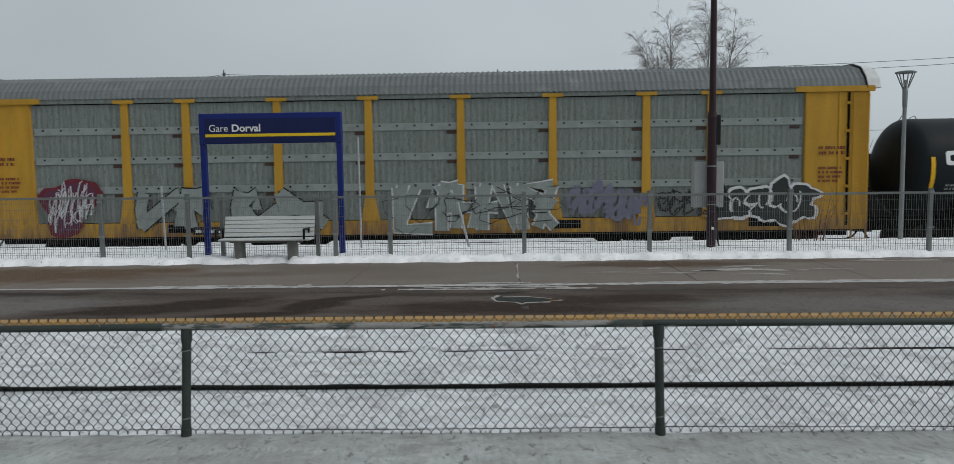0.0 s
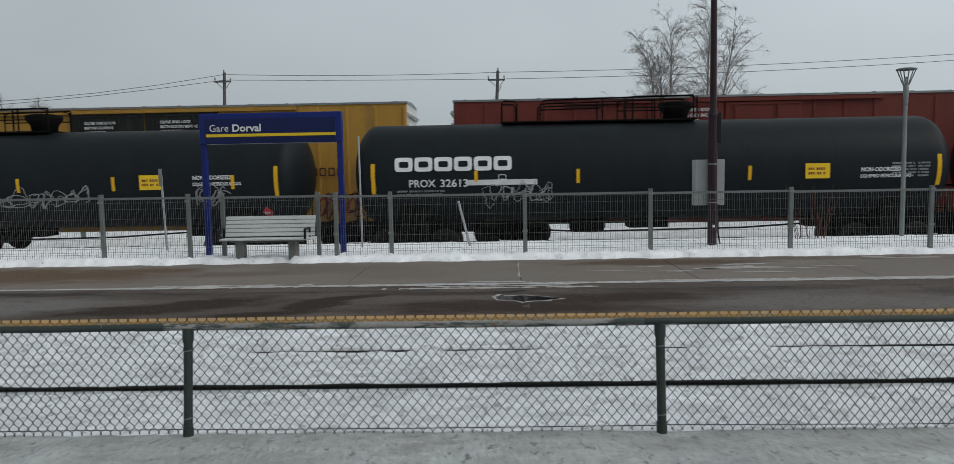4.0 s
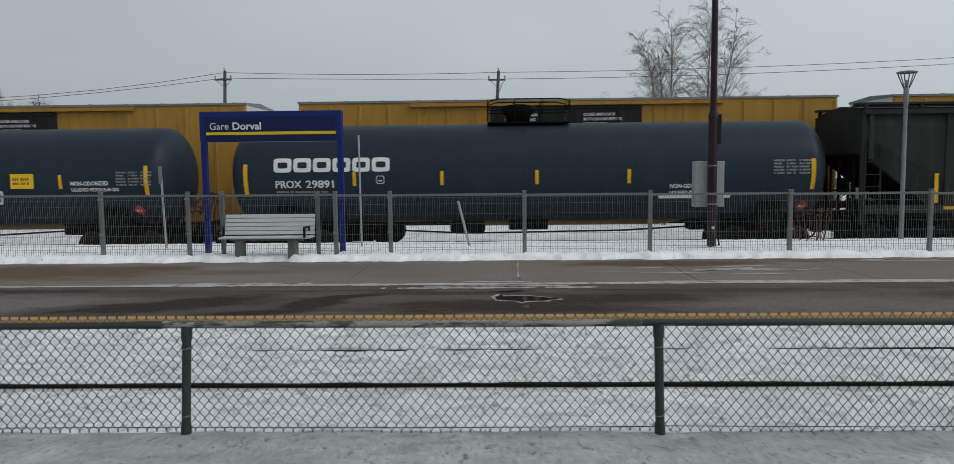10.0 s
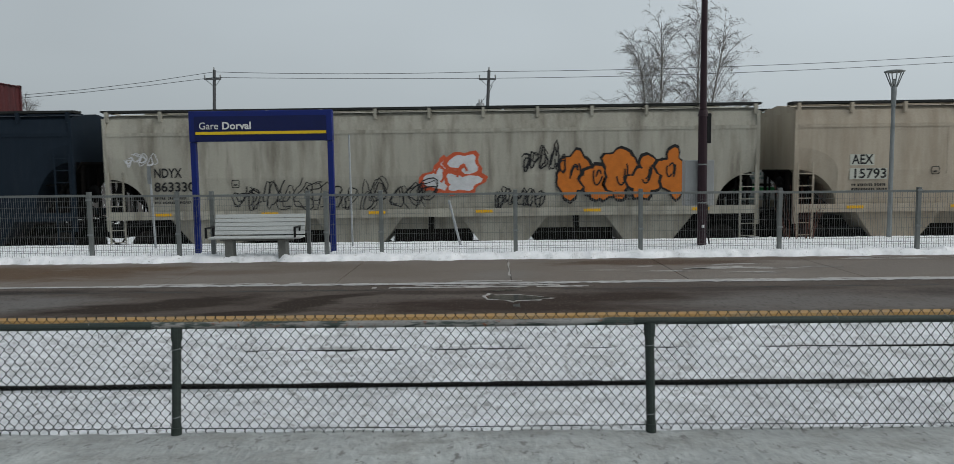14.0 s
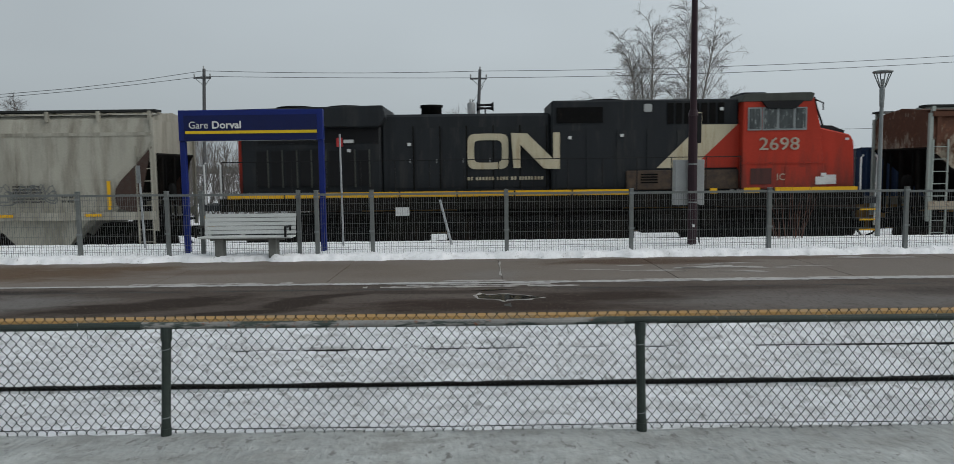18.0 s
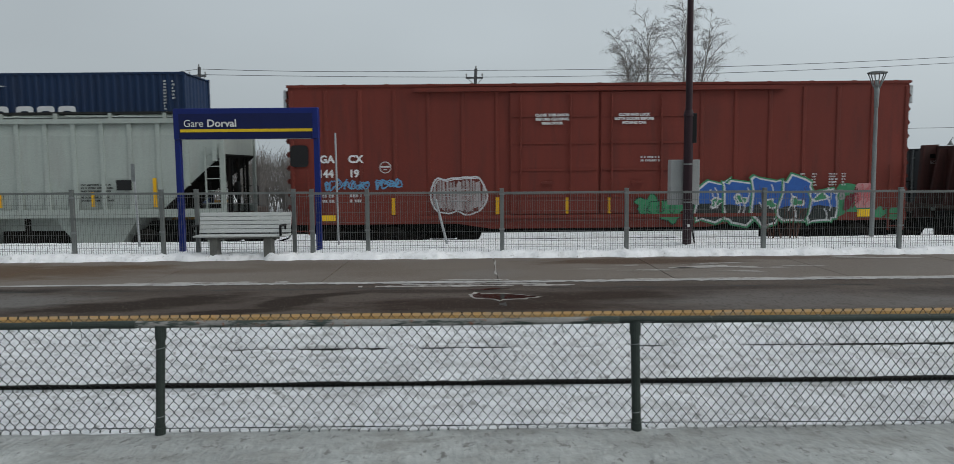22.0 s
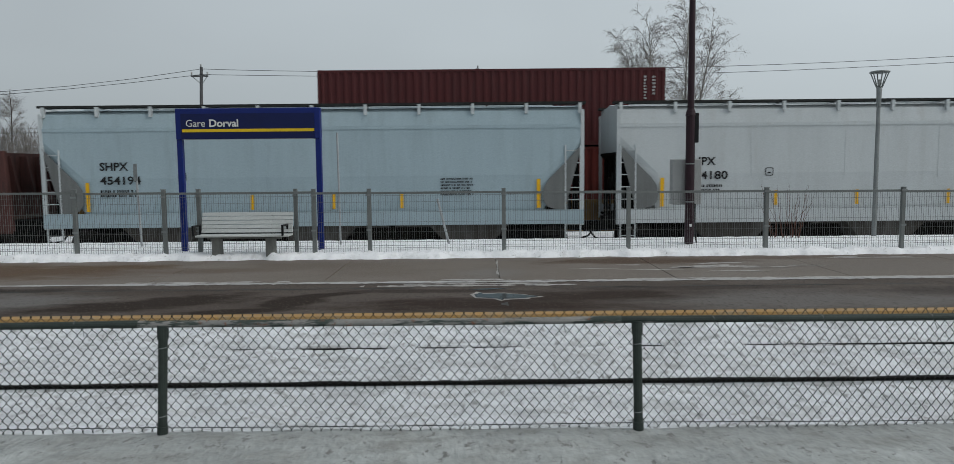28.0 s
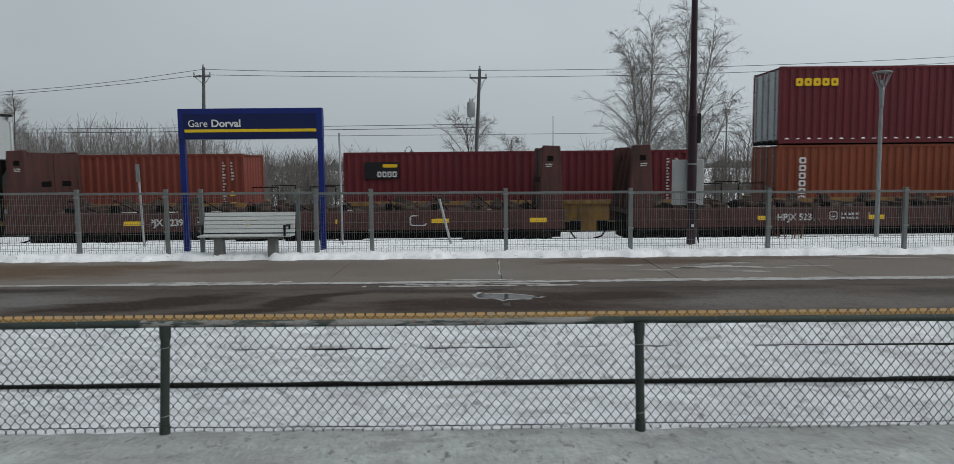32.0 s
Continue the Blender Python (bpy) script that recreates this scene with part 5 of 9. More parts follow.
# raised road with a guard rail behind the trees
relief("road_embankment", -60, 60, 96, 116, 60, 12, lambda x, y: -1.0 + 2.45 * ease(96, 108, y) + rough(x, y, 0.3, 0.25), M["snow_field"], "snowy embankment of a raised road", "embankment")
g = thing("guard_rail", "long dull steel guard rail along the raised road", "guard rail", (0, 109, 1.4))
block("rail", (-60, 60, 0, 0.1, 0.35, 0.75), M["fence_grey"], g)
block("lower_rail", (-60, 60, 0.02, 0.08, 0.05, 0.22), M["far_wood"], g)
for k in range(-20, 21):
    block("post", (3 * k - 0.08, 3 * k + 0.08, 0.1, 0.25, -0.4, 0.7), M["fence_grey"], g)
c = thing("chimney", "tall square grey chimney in the distance", "chimney", (52, 105, -1))
block("stack", (-0.35, 0.35, 0, 1, 0, 6.2), M["far_wall"], c)
block("stack", (0.5, 0.85, 0, 1, 0, 5.0), M["far_wall"], c)
bm = bmesh.new()
rnd = random.Random(12)
for i in range(2600):
    x, y = rnd.uniform(-260, 260), rnd.uniform(150, 230)
    blob(bm, x, 0.6 + rnd.uniform(0.2, 1.5), rnd.uniform(0.5, 2.2), rnd.uniform(0.5, 1.5), y, i, 8, 0.6)
tagged(part("backdrop_woods", bm, M["far_wood"]), "distant line of bare grey woods", "woods", kind="stuff")
d = thing("small_station_sign", "small blue platform name sign on a post", "sign", (-19.3, 33.5, -1.1))
block("panel", (-0.75, 0.75, -0.04, 0.04, 3.05, 3.45), M["sign_blue"], d, bevel=0.01)
block("post", (-0.11, 0.11, 0.0, 0.1, 0, 3.3), M["galv"], d)
words("lettering", "DORVAL", 0.24, M["white"], d, -0.42, -0.045, 3.16, 0.84)


# ---- rolling stock: shared running gear ----
def truck_mesh():
    bm = bmesh.new()
    for s in (-1, 1):
        y0, y1 = (-1.12, -0.94) if s < 0 else (0.94, 1.12)
        prism(bm, [(-1.15, 0.50), (-1.05, 0.36), (-0.62, 0.38), (-0.42, 0.20), (0.42, 0.20), (0.62, 0.38), (1.05, 0.36), (1.15, 0.50), (1.05, 0.66), (0.62, 0.66), (0.45, 0.84), (-0.45, 0.84), (-0.62, 0.66), (-1.05, 0.66)], y0, y1)
        for x in (-0.89, 0.89):
            lathe(bm, [(0.05, -0.06), (0.14, -0.05), (0.15, 0.03), (0.06, 0.06)], pose(x, s * 1.14, 0.46, 90), 10)
        for k in (-0.2, 0, 0.2):
            lathe(bm, [(0.07, 0.26), (0.085, 0.30), (0.07, 0.34), (0.085, 0.38), (0.07, 0.42), (0.085, 0.46), (0.07, 0.52)], pose(k, s * 1.14, 0), 8)
    box(bm, -0.25, 0.25, -1.0, 1.0, 0.55, 0.80)
    return mesh_of("truck", bm, M["steel_dark"])


def wheelset_mesh():
    bm = bmesh.new()
    tube(bm, [(0, -1.1, 0), (0, 1.1, 0)], 0.08, 10)
    for s in (-1, 1):
        lathe(bm, [(0.06, -0.09), (0.13, -0.09), (0.15, -0.03), (0.36, -0.02), (0.40, -0.06), (0.46, -0.06), (0.47, 0.04), (0.50, 0.07), (0.40, 0.075), (0.34, 0.03), (0.10, 0.04)], pose(0, s * 0.80, 0, -90 * s), 24)
        for k in range(3):
            a = k * 2.1
            box(bm, 0.24 * math.cos(a) - 0.04, 0.24 * math.cos(a) + 0.04, s * 0.80 - 0.045, s * 0.80 + 0.045, 0.24 * math.sin(a) - 0.04, 0.24 * math.sin(a) + 0.04)
    return mesh_of("wheelset", bm, M["wheel_steel"])


def coupler_mesh():
    bm = bmesh.new()
    box(bm, -0.55, 0.12, -0.12, 0.12, 0.72, 0.98)
    box(bm, 0.05, 0.34, -0.20, 0.16, 0.68, 1.02)
    tube(bm, [(-0.1, -0.35, 0.85), (0.15, -0.36, 0.5), (0.45, -0.25, 0.42)], 0.03, 6)
    return mesh_of("coupler", bm, M["steel_dark"])


TRUCK, WHEELSET, COUPLER = truck_mesh(), wheelset_mesh(), coupler_mesh()
AXLES = []


def running_gear(car, L, inset=1.9, reach=0.35):
    for x in (-L / 2 + inset, L / 2 - inset):
        t = part("truck", TRUCK, None, car, loc=(x, 0, 0))
        for dx in (-0.89, 0.89):
            AXLES.append((car, part("wheelset", WHEELSET, None, t, loc=(dx, 0, 0.46))))
    for s in (-1, 1):
        c = part("coupler", COUPLER, None, car, loc=(s * (L / 2 + reach - 0.1), 0, 0))
        if s < 0:
            c.rotation_euler = (0, 0, math.pi)


def ladder(car, x0, x1, y, z0, z1, material, name="ladder", step=0.36):
    bm = bmesh.new()
    for x in (x0, x1):
        box(bm, x - 0.02, x + 0.02, y - 0.02, y + 0.02, z0, z1)
    z = z0 + 0.12
    while z < z1 - 0.05:
        box(bm, x0, x1, y - 0.012, y + 0.012, z - 0.012, z + 0.012)
        z += step
    return part(name, bm, material, car)


def strips(car, xs, z0, z1, y, wrap=None, w=0.09):
    for x in xs:
        bm = bmesh.new()
        n = 4
        for k in range(n):
            a, b = z0 + (z1 - z0) * k / n, z0 + (z1 - z0) * (k + 1) / n
            ya, yb = ((wrap(a), wrap(b)) if wrap else (y, y))
            v = [bm.verts.new(p) for p in ((x - w / 2, ya - 0.016, a), (x + w / 2, ya - 0.016, a), (x + w / 2, yb - 0.016, b), (x - w / 2, yb - 0.016, b))]
            bm.faces.new(v)
        part("reflector_strip", bm, M["reflector"], car, "yellow reflective strip")


def stencil_box(car, x, z, y, material, wrap=None):
    bm = bmesh.new()
    ring_block(bm, x, z, 0.24, 0.24, 0.02, y, wrap)
    box(bm, x + 0.07, x + 0.17, (wrap(z + 0.12) if wrap else y) - 0.016, (wrap(z + 0.12) if wrap else y) - 0.006, z + 0.07, z + 0.11)
    part("stencil_box", bm, material, car)


# ---- tank car ----
def tank_car(uL, uR, paint, label, mark, number, emblem=None, text_x=0.0, platform=(0.0, 2.6), rails=False, marks=(), plates=(), dome=0.4, big_text=False):
    L = uR - uL
    car = thing("tank_car", label, "tank car", group="tank cars")
    R, zc = 1.515, 2.63
    wrap = lambda z: -math.sqrt(max(0.05, R * R - (z - zc) ** 2))
    bm = bmesh.new()
    prof = [(max(0.04, R * math.sin(a)), -L / 2 + 0.72 * (1 - math.cos(a))) for a in [k * math.pi / 20 for k in range(11)]]
    mid = [(R, -L / 2 + 1 + (L - 2) * k / 6) for k in range(7)]
    lathe(bm, prof + mid + [(r, -h) for r, h in prof[::-1]], pose(0, 0, zc, 0, 90), 64)
    shell = part("shell", bm, M[paint], car)
    for k in range(1, 6):
        bm = bmesh.new()
        x = -L / 2 + 1 + (L - 2) * k / 6
        lathe(bm, [(R - 0.01, x - 0.02), (R + 0.004, x - 0.012), (R + 0.004, x + 0.012), (R - 0.01, x + 0.02)], pose(0, 0, zc, 0, 90), 64)
        part("weld_seam", bm, M[paint], shell)
    for s in (-1, 1):
        bm = bmesh.new()
        x = s * (L / 2 - 1.9)
        box(bm, x - 0.35, x + 0.35, -1.25, 1.25, 0.85, 1.75)
        part("saddle", bm, M["steel_dark"], car)
        bm = bmesh.new()
        a, b = sorted((s * (L / 2 - 4.0), s * (L / 2 + 0.35)))
        box(bm, a, b, -0.33, 0.33, 0.80, 1.15)
        box(bm, s * (L / 2 + 0.30) - 0.06, s * (L / 2 + 0.30) + 0.06, -1.45, 1.45, 0.95, 1.12)
        part("stub_sill", bm, M["steel_dark"], car)
        bm = bmesh.new()
        xx = s * (L / 2 + 0.28)
        tube(bm, [(xx, -1.4, 1.1), (xx, -1.4, 2.0), (xx - s * 0.5, -1.4, 2.0)], 0.022, 6)
        part("handrail", bm, M["steel_dark"], car)
        bm = bmesh.new()
        tube(bm, [(xx, -1.4, 1.1), (xx, -1.4, 0.5), (xx - s * 0.4, -1.4, 0.5), (xx - s * 0.4, -1.4, 1.1)], 0.022, 6)
        part("sill_step", bm, M["steel_dark"], car)
        bm = bmesh.new()
        tube(bm, [(xx, -1.4, 2.0), (xx, 1.4, 2.0), (xx, 1.4, 1.1)], 0.022, 6)
        part("handrail", bm, M["steel_dark"], car)
        ladder(car, s * (L / 2 - 0.75) - 0.2, s * (L / 2 - 0.75) + 0.2, -1.5, 0.55, 1.5, M["steel_dark"], "step_ladder")
    running_gear(car, L, 1.9, 0.55)
    bm = bmesh.new()
    box(bm, -0.5, 0.7, -0.4, 0.4, 0.85, 1.2)
    lathe(bm, [(0.1, -0.55), (0.19, -0.5), (0.19, 0.5), (0.1, 0.55)], pose(-1.8, -0.3, 0.95, 0, 90), 12)
    tube(bm, [(-5, -0.2, 0.9), (-1.8, -0.3, 0.75), (3, -0.3, 0.8), (6, -0.2, 0.95)], 0.03, 6)
    part("brake_gear", bm, M["steel_dark"], car)
    # top fittings
    px, pw = platform
    if pw:
        deck = block("top_platform", (px - pw / 2, px + pw / 2, -0.62, 0.62, 4.13, 4.17), M["steel_dark"], car)
        for y in (-0.62, 0.62):
            bm = bmesh.new()
            for k in range(int(pw / 1.2) + 2):
                x = px - pw / 2 + pw * k / (int(pw / 1.2) + 1)
                tube(bm, [(x, y, 4.2), (x, y, 4.85)], 0.02, 6)
            tube(bm, [(px - pw / 2, y, 4.55), (px - pw / 2 + 0.06, y, 4.80), (px - pw / 2 + 0.3, y, 4.86), (px + pw / 2 - 0.3, y, 4.86), (px + pw / 2 - 0.06, y, 4.80), (px + pw / 2, y, 4.55)], 0.02, 6)
            tube(bm, [(px - pw / 2, y, 4.52), (px + pw / 2, y, 4.52)], 0.02, 6)
            part("railing", bm, M["steel_dark"], deck)
    bm = bmesh.new()
    lathe(bm, [(0.34, 4.05), (0.40, 4.38), (0.53, 4.55), (0.54, 4.68), (0.3, 4.73), (0.03, 4.75)], pose(px + dome, 0, 0), 20)
    part("dome_housing", bm, M["steel_dark"], car)
    if rails:
        a, b = rails
        # a short loop by the ladder, then a long bent rail stepping up to the dome
        walk_deck = block("roof_walk", (a, b, -0.55, 0.55, 4.14, 4.18), M["steel_dark"], car)
        for y in (-0.6, 0.6):
            bm = bmesh.new()
            tube(bm, [(a, y, 4.10), (a, y, 4.72), (a + 0.06, y, 4.80), (a + 0.38, y, 4.78), (a + 0.45, y, 4.68), (a + 0.45, y, 4.10)], 0.028, 6)
            part("ladder_loop", bm, M["steel_dark"], walk_deck)
            bm = bmesh.new()
            c = a + 1.15
            tube(bm, [(c, y, 4.10), (c + 0.02, y, 4.66), (c + 0.12, y, 4.78), (c + 0.35, y, 4.80), (b, y, 4.86)], 0.028, 6)
            tube(bm, [(c + 0.1, y, 4.60), (c + 2.0, y, 4.63)], 0.024, 6)
            for k in range(4):
                x = c + 1.9 + (b - c - 1.9) * k / 3
                tube(bm, [(x, y, 4.10), (x, y, 4.84)], 0.024, 6)
            part("railing", bm, M["steel_dark"], walk_deck)
    # writing and marks
    tx = text_x
    if emblem:
        for k in range(6):
            bm = bmesh.new()
            ring_block(bm, tx + 0.585 * k, 2.70, 0.53, 0.42, 0.12, 0, wrap)
            part("emblem_block", bm, M["white"], car, "white outlined emblem block")
        words("lettering", mark, 0.31, M["white"], car, tx + (0.4 if not big_text else 0.02), 0, 2.24, 0.80, wrap, 0.005)
        words("lettering", number, 0.31, M["white"], car, tx + (1.32 if not big_text else 0.94), 0, 2.24, 0.84, wrap, 0.005)
    else:
        words("lettering", mark, 0.32, M["white"], car, tx, 0, 2.30, 0.78, wrap, 0.005)
        words("lettering", number, 0.32, M["white"], car, tx + 0.95, 0, 2.30, 1.0, wrap, 0.005)
    bars("small_print", tx + 0.05, 1.98, 1.75, 0.20, 2, M["g_grey"], car, 0, wrap, int(number[-2:]) + 1)
    stencil_box(car, tx + (3.05 if emblem else 2.1), 2.34, 0, M["white"], wrap)
    strips(car, [-L / 2 + 0.75, L / 2 - 0.75], 2.05, 2.95, 0, wrap, 0.12)
    strips(car, marks, 2.28, 2.70, 0, wrap, 0.10)
    for kind, x, z in plates:
        if kind == "plate":
            bm = bmesh.new()
            box(bm, x, x + 0.70, -R - 0.022, -R - 0.012, z, z + 0.44)
            p = part("placard", bm, M["placard"], car, "yellow notice plate")
            bars("small_print", x + 0.08, z + 0.10, 0.6, 0.26, 2, M["g_maroon"], p, 0, lambda q: -R - 0.012, 3)
        elif kind == "gas":
            words("lettering", "NON-ODORIZED", 0.165, M["white"], car, x, 0, z + 0.18, 1.15, wrap, 0.004)
            words("lettering", "LIQUEFIED PETROLEUM GAS", 0.135, M["white"], car, x, 0, z, 1.45, wrap, 0.003)
        elif kind == "diamond":
            bm = bmesh.new()
            v = [bm.verts.new((x + a, wrap(z + b) - 0.03, z + b)) for a, b in ((-0.18, 0), (0, -0.19), (0.18, 0), (0, 0.19))]
            bm.faces.new(v)
            p = part("hazard_diamond", bm, M["red_sign"], car, "red and white hazard diamond")
            bars("small_print", x - 0.1, z - 0.06, 0.2, 0.12, 1, M["white"], p, 0, lambda q: wrap(q) - 0.024, 1)
        elif kind == "table":
            for k in range(3):
                bars("data_table", x + k * 0.37, z, 0.34, 0.46, 5, M["g_grey"], car, 0, wrap, k)
        elif kind == "strip":
            bm = bmesh.new()
            box(bm, x, x + 2.1, wrap(z) - 0.02, wrap(z) - 0.01, z - 0.08, z + 0.08)
            part("repaint_patch", bm, M["white_paint"], car)
        elif kind == "cross":
            bm = bmesh.new()
            stroke(bm, [(x - 0.16, z - 0.35), (x + 0.04, z - 0.22), (x + 0.12, z + 0.2), (x + 0.16, z + 0.72)], 0.12, -R - 0.03)
            stroke(bm, [(x - 0.46, z + 0.06), (x - 0.1, z + 0.0), (x + 0.28, z + 0.08)], 0.10, -R - 0.034)
            part("painted_cross", bm, M["white_paint"], car, "white painted cross")
    return car, (uL + uR) / 2


# ---- covered hopper ----
def hopper(uL, uR, paint, label, mark="", number="", ink="g_black", text_x=1.2, ribs=0, bays=3, cut=1.7, cut_top=3.0, top=4.44, sill=1.53, gusset="", trim=None, marks=(), size=0.39, low_sill=False, text_z=2.45, text_w=1.3):
    L = uR - uL
    car = thing("covered_hopper", label, "hopper car", group="covered hoppers")
    W = 1.56
    trim = trim or paint
    e = L / 2
    def ring(x, zb):
        z1 = zb + 0.35 * (top - zb)
        side = [(-W + 0.10, zb), (-W, z1), (-W, top - 0.55), (-W + 0.10, top - 0.12), (-W + 0.32, top), (0, top + 0.14)]
        return [(x, y, z) for y, z in side] + [(x, -y, z) for y, z in side[-2::-1]]
    bm = bmesh.new()
    if gusset in ("gusset_dark", "grime_shade"):
        # ends cut away along a quarter of an ellipse
        curve = [(max(0.05, (cut + 0.1) * math.sin(q)), sill + (cut_top - sill) * math.cos(q)) for q in [math.pi / 20 * k for k in range(11)]]
        loft(bm, [ring(-e + d, zb) for d, zb in curve] + [ring(e - d, zb) for d, zb in curve[::-1]])
    else:
        loft(bm, [ring(-e + 0.05, cut_top), ring(-e + cut, sill), ring(-e / 3, sill), ring(e / 3, sill), ring(e - cut, sill), ring(e - 0.05, cut_top)])
    body = part("body", bm, M[paint], car)
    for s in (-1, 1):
        # Shade below the cut-away end is put into this dark sheet.
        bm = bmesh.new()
        prism(bm, [(s * (e - cut - 0.06), sill - 0.06), (s * (e - 0.01), cut_top - 0.06), (s * (e - 0.03), cut_top - 0.01), (s * (e - cut - 0.08), sill - 0.01)][::s], -W + (0.10 if gusset not in ("gusset_dark", "grime_shade") else 0.5), W - (0.10 if gusset not in ("gusset_dark", "grime_shade") else 0.5))
        part("slope_sheet", bm, M["grime_shade"], body, "grimy end slope sheet darkened with painted shade")
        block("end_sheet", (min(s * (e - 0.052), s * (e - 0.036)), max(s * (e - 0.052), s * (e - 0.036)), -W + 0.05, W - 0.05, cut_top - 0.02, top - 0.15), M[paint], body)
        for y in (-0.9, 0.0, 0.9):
            block("end_truss", (min(s * (e - 0.12), s * (e - 0.04)), max(s * (e - 0.12), s * (e - 0.04)), y - 0.05, y + 0.05, 1.1, cut_top - 0.04), M["grime_shade"], car)
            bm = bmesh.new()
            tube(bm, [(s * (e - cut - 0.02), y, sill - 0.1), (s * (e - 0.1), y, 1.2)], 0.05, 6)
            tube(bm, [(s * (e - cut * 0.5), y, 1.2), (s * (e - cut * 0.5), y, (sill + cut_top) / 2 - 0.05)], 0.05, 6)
            part("end_brace", bm, M["grime_shade"], car)
    if ribs:
        for k in range(ribs + 1):
            x = -e + 0.25 + (L - 0.5) * k / ribs
            zb = sill if abs(x) < e - cut else sill + (cut_top - sill) * (abs(x) - e + cut) / cut
            bm = bmesh.new()
            prism(bm, [(x - 0.07, zb), (x + 0.07, zb), (x + 0.06, top - 0.18), (x - 0.06, top - 0.18)], -W - 0.026, -W + 0.05)
            part("rib", bm, M[paint], body)
        block("top_chord", (-e + 0.05, e - 0.05, -W - 0.06, -W + 0.06, top - 0.2, top - 0.06), M[paint], car)
    else:
        for k in range(1, 5):
            x = -e + cut + (L - 2 * cut) * k / 5
            block("panel_seam", (x - 0.012, x + 0.012, -W - 0.006, -W + 0.002, sill + 0.9, top - 0.56), M[paint], body)
        block("top_chord", (-e + 0.08, e - 0.08, -W - 0.02, -W + 0.05, top - 0.62, top - 0.52), M[paint], body)
    for s in (-1, 1):
        block("side_sill", (-e, e, s * W - 0.06, s * W + 0.06, sill - (0.38 if low_sill else 0.20), sill + 0.04), M[paint], car)
    for k in range(bays):
        w = (L - 2 * cut + 0.2) / bays
        a = -e + cut - 0.1 + w * k
        bm = bmesh.new()
        zt, zb = sill - 0.05, 0.42
        t = [(a + 0.17 * w, -1.46, zt), (a + w * 0.83, -1.46, zt), (a + w * 0.83, 1.46, zt), (a + 0.17 * w, 1.46, zt)]
        b = [(a + w * 0.36, -1.30, zb), (a + w * 0.64, -1.30, zb), (a + w * 0.64, 1.30, zb), (a + w * 0.36, 1.30, zb)]
        loft(bm, [t, b])
        # The darker bays carry the shade below the sill in their colour.
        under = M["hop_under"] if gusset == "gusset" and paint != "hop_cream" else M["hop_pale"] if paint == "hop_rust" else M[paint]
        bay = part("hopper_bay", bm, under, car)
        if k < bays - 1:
            # ridge between two bays, an added dark block for the underframe, and air-line brackets
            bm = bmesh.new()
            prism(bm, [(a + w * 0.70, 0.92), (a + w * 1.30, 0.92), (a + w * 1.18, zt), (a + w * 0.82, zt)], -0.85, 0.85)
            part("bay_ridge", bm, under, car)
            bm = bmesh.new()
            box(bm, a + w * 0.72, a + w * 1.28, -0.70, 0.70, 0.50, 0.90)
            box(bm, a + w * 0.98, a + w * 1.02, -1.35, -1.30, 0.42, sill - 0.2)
            part("gate_gear", bm, M["grime_shade"], car)
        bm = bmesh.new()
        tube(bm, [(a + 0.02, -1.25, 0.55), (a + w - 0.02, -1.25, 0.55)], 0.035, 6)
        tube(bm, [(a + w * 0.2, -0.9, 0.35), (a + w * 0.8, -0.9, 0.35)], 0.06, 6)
        part("brake_rigging", bm, M["grime_shade"], car)
        block("outlet_gate", (a + w * 0.34, a + w * 0.66, -0.7, 0.7, zb - 0.12, zb + 0.02), M["steel_dark"], bay)
    block("centre_sill", (-e - 0.2, e + 0.2, -0.3, 0.3, 0.75, 1.15), M["steel_dark"], car)
    # Added filler that keeps the strip under the bays dark.
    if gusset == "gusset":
        block("discharge_pipe", (-e + cut + 0.3, e - cut - 0.3, -0.45, 0.45, 0.22, 0.62), M["grime_shade"], car, bevel=0.04)
    for s in (-1, 1):
        x = s * (e - 0.03)
        for y in (-W + 0.04, W - 0.04):
            block("corner_post", (x - 0.05, x + 0.05, y - 0.05, y + 0.05, 1.0, top - 0.1), M[trim], car)
        block("end_platform", (min(x, x - s * 0.9), max(x, x - s * 0.9), -1.5, 1.5, 1.14, 1.2), M["steel_dark"], car)
        ladder(car, x - s * 0.06 - 0.0, x - s * 0.50, -W - 0.02, 0.55, min(cut_top + 0.2, top - 0.2), M[trim])
        bm = bmesh.new()
        xx = s * (e - 0.55)
        tube(bm, [(xx, -1.2, 1.2), (xx, -1.2, 2.4), (xx - s * 0.5, -1.2, 2.4)], 0.03, 6)
        tube(bm, [(s * (e - 0.1), -0.6, 1.15), (s * (e - 0.1), -0.6, top - 0.1)], 0.035, 6)
        tube(bm, [(s * (e - 0.1), 0.6, 1.15), (s * (e - 0.1), 0.6, top - 0.1)], 0.035, 6)
        lathe(bm, [(0.03, -0.04), (0.26, -0.04), (0.28, 0.04), (0.03, 0.05)], pose(s * (e + 0.05), -0.55, 2.1, 0, 90), 16)
        lathe(bm, [(0.1, -0.5), (0.2, -0.45), (0.2, 0.45), (0.1, 0.5)], pose(s * (e - 0.75), 0.2, 1.5, 90), 12)
        part("end_gear", bm, M["steel_dark"], car)
        # On brown_load cars the plate stands for the rusty inside of a cut-out.
        if gusset in ("gusset", "brown_load"):
            for y in (-W - 0.015, W + 0.015):
                bm = bmesh.new()
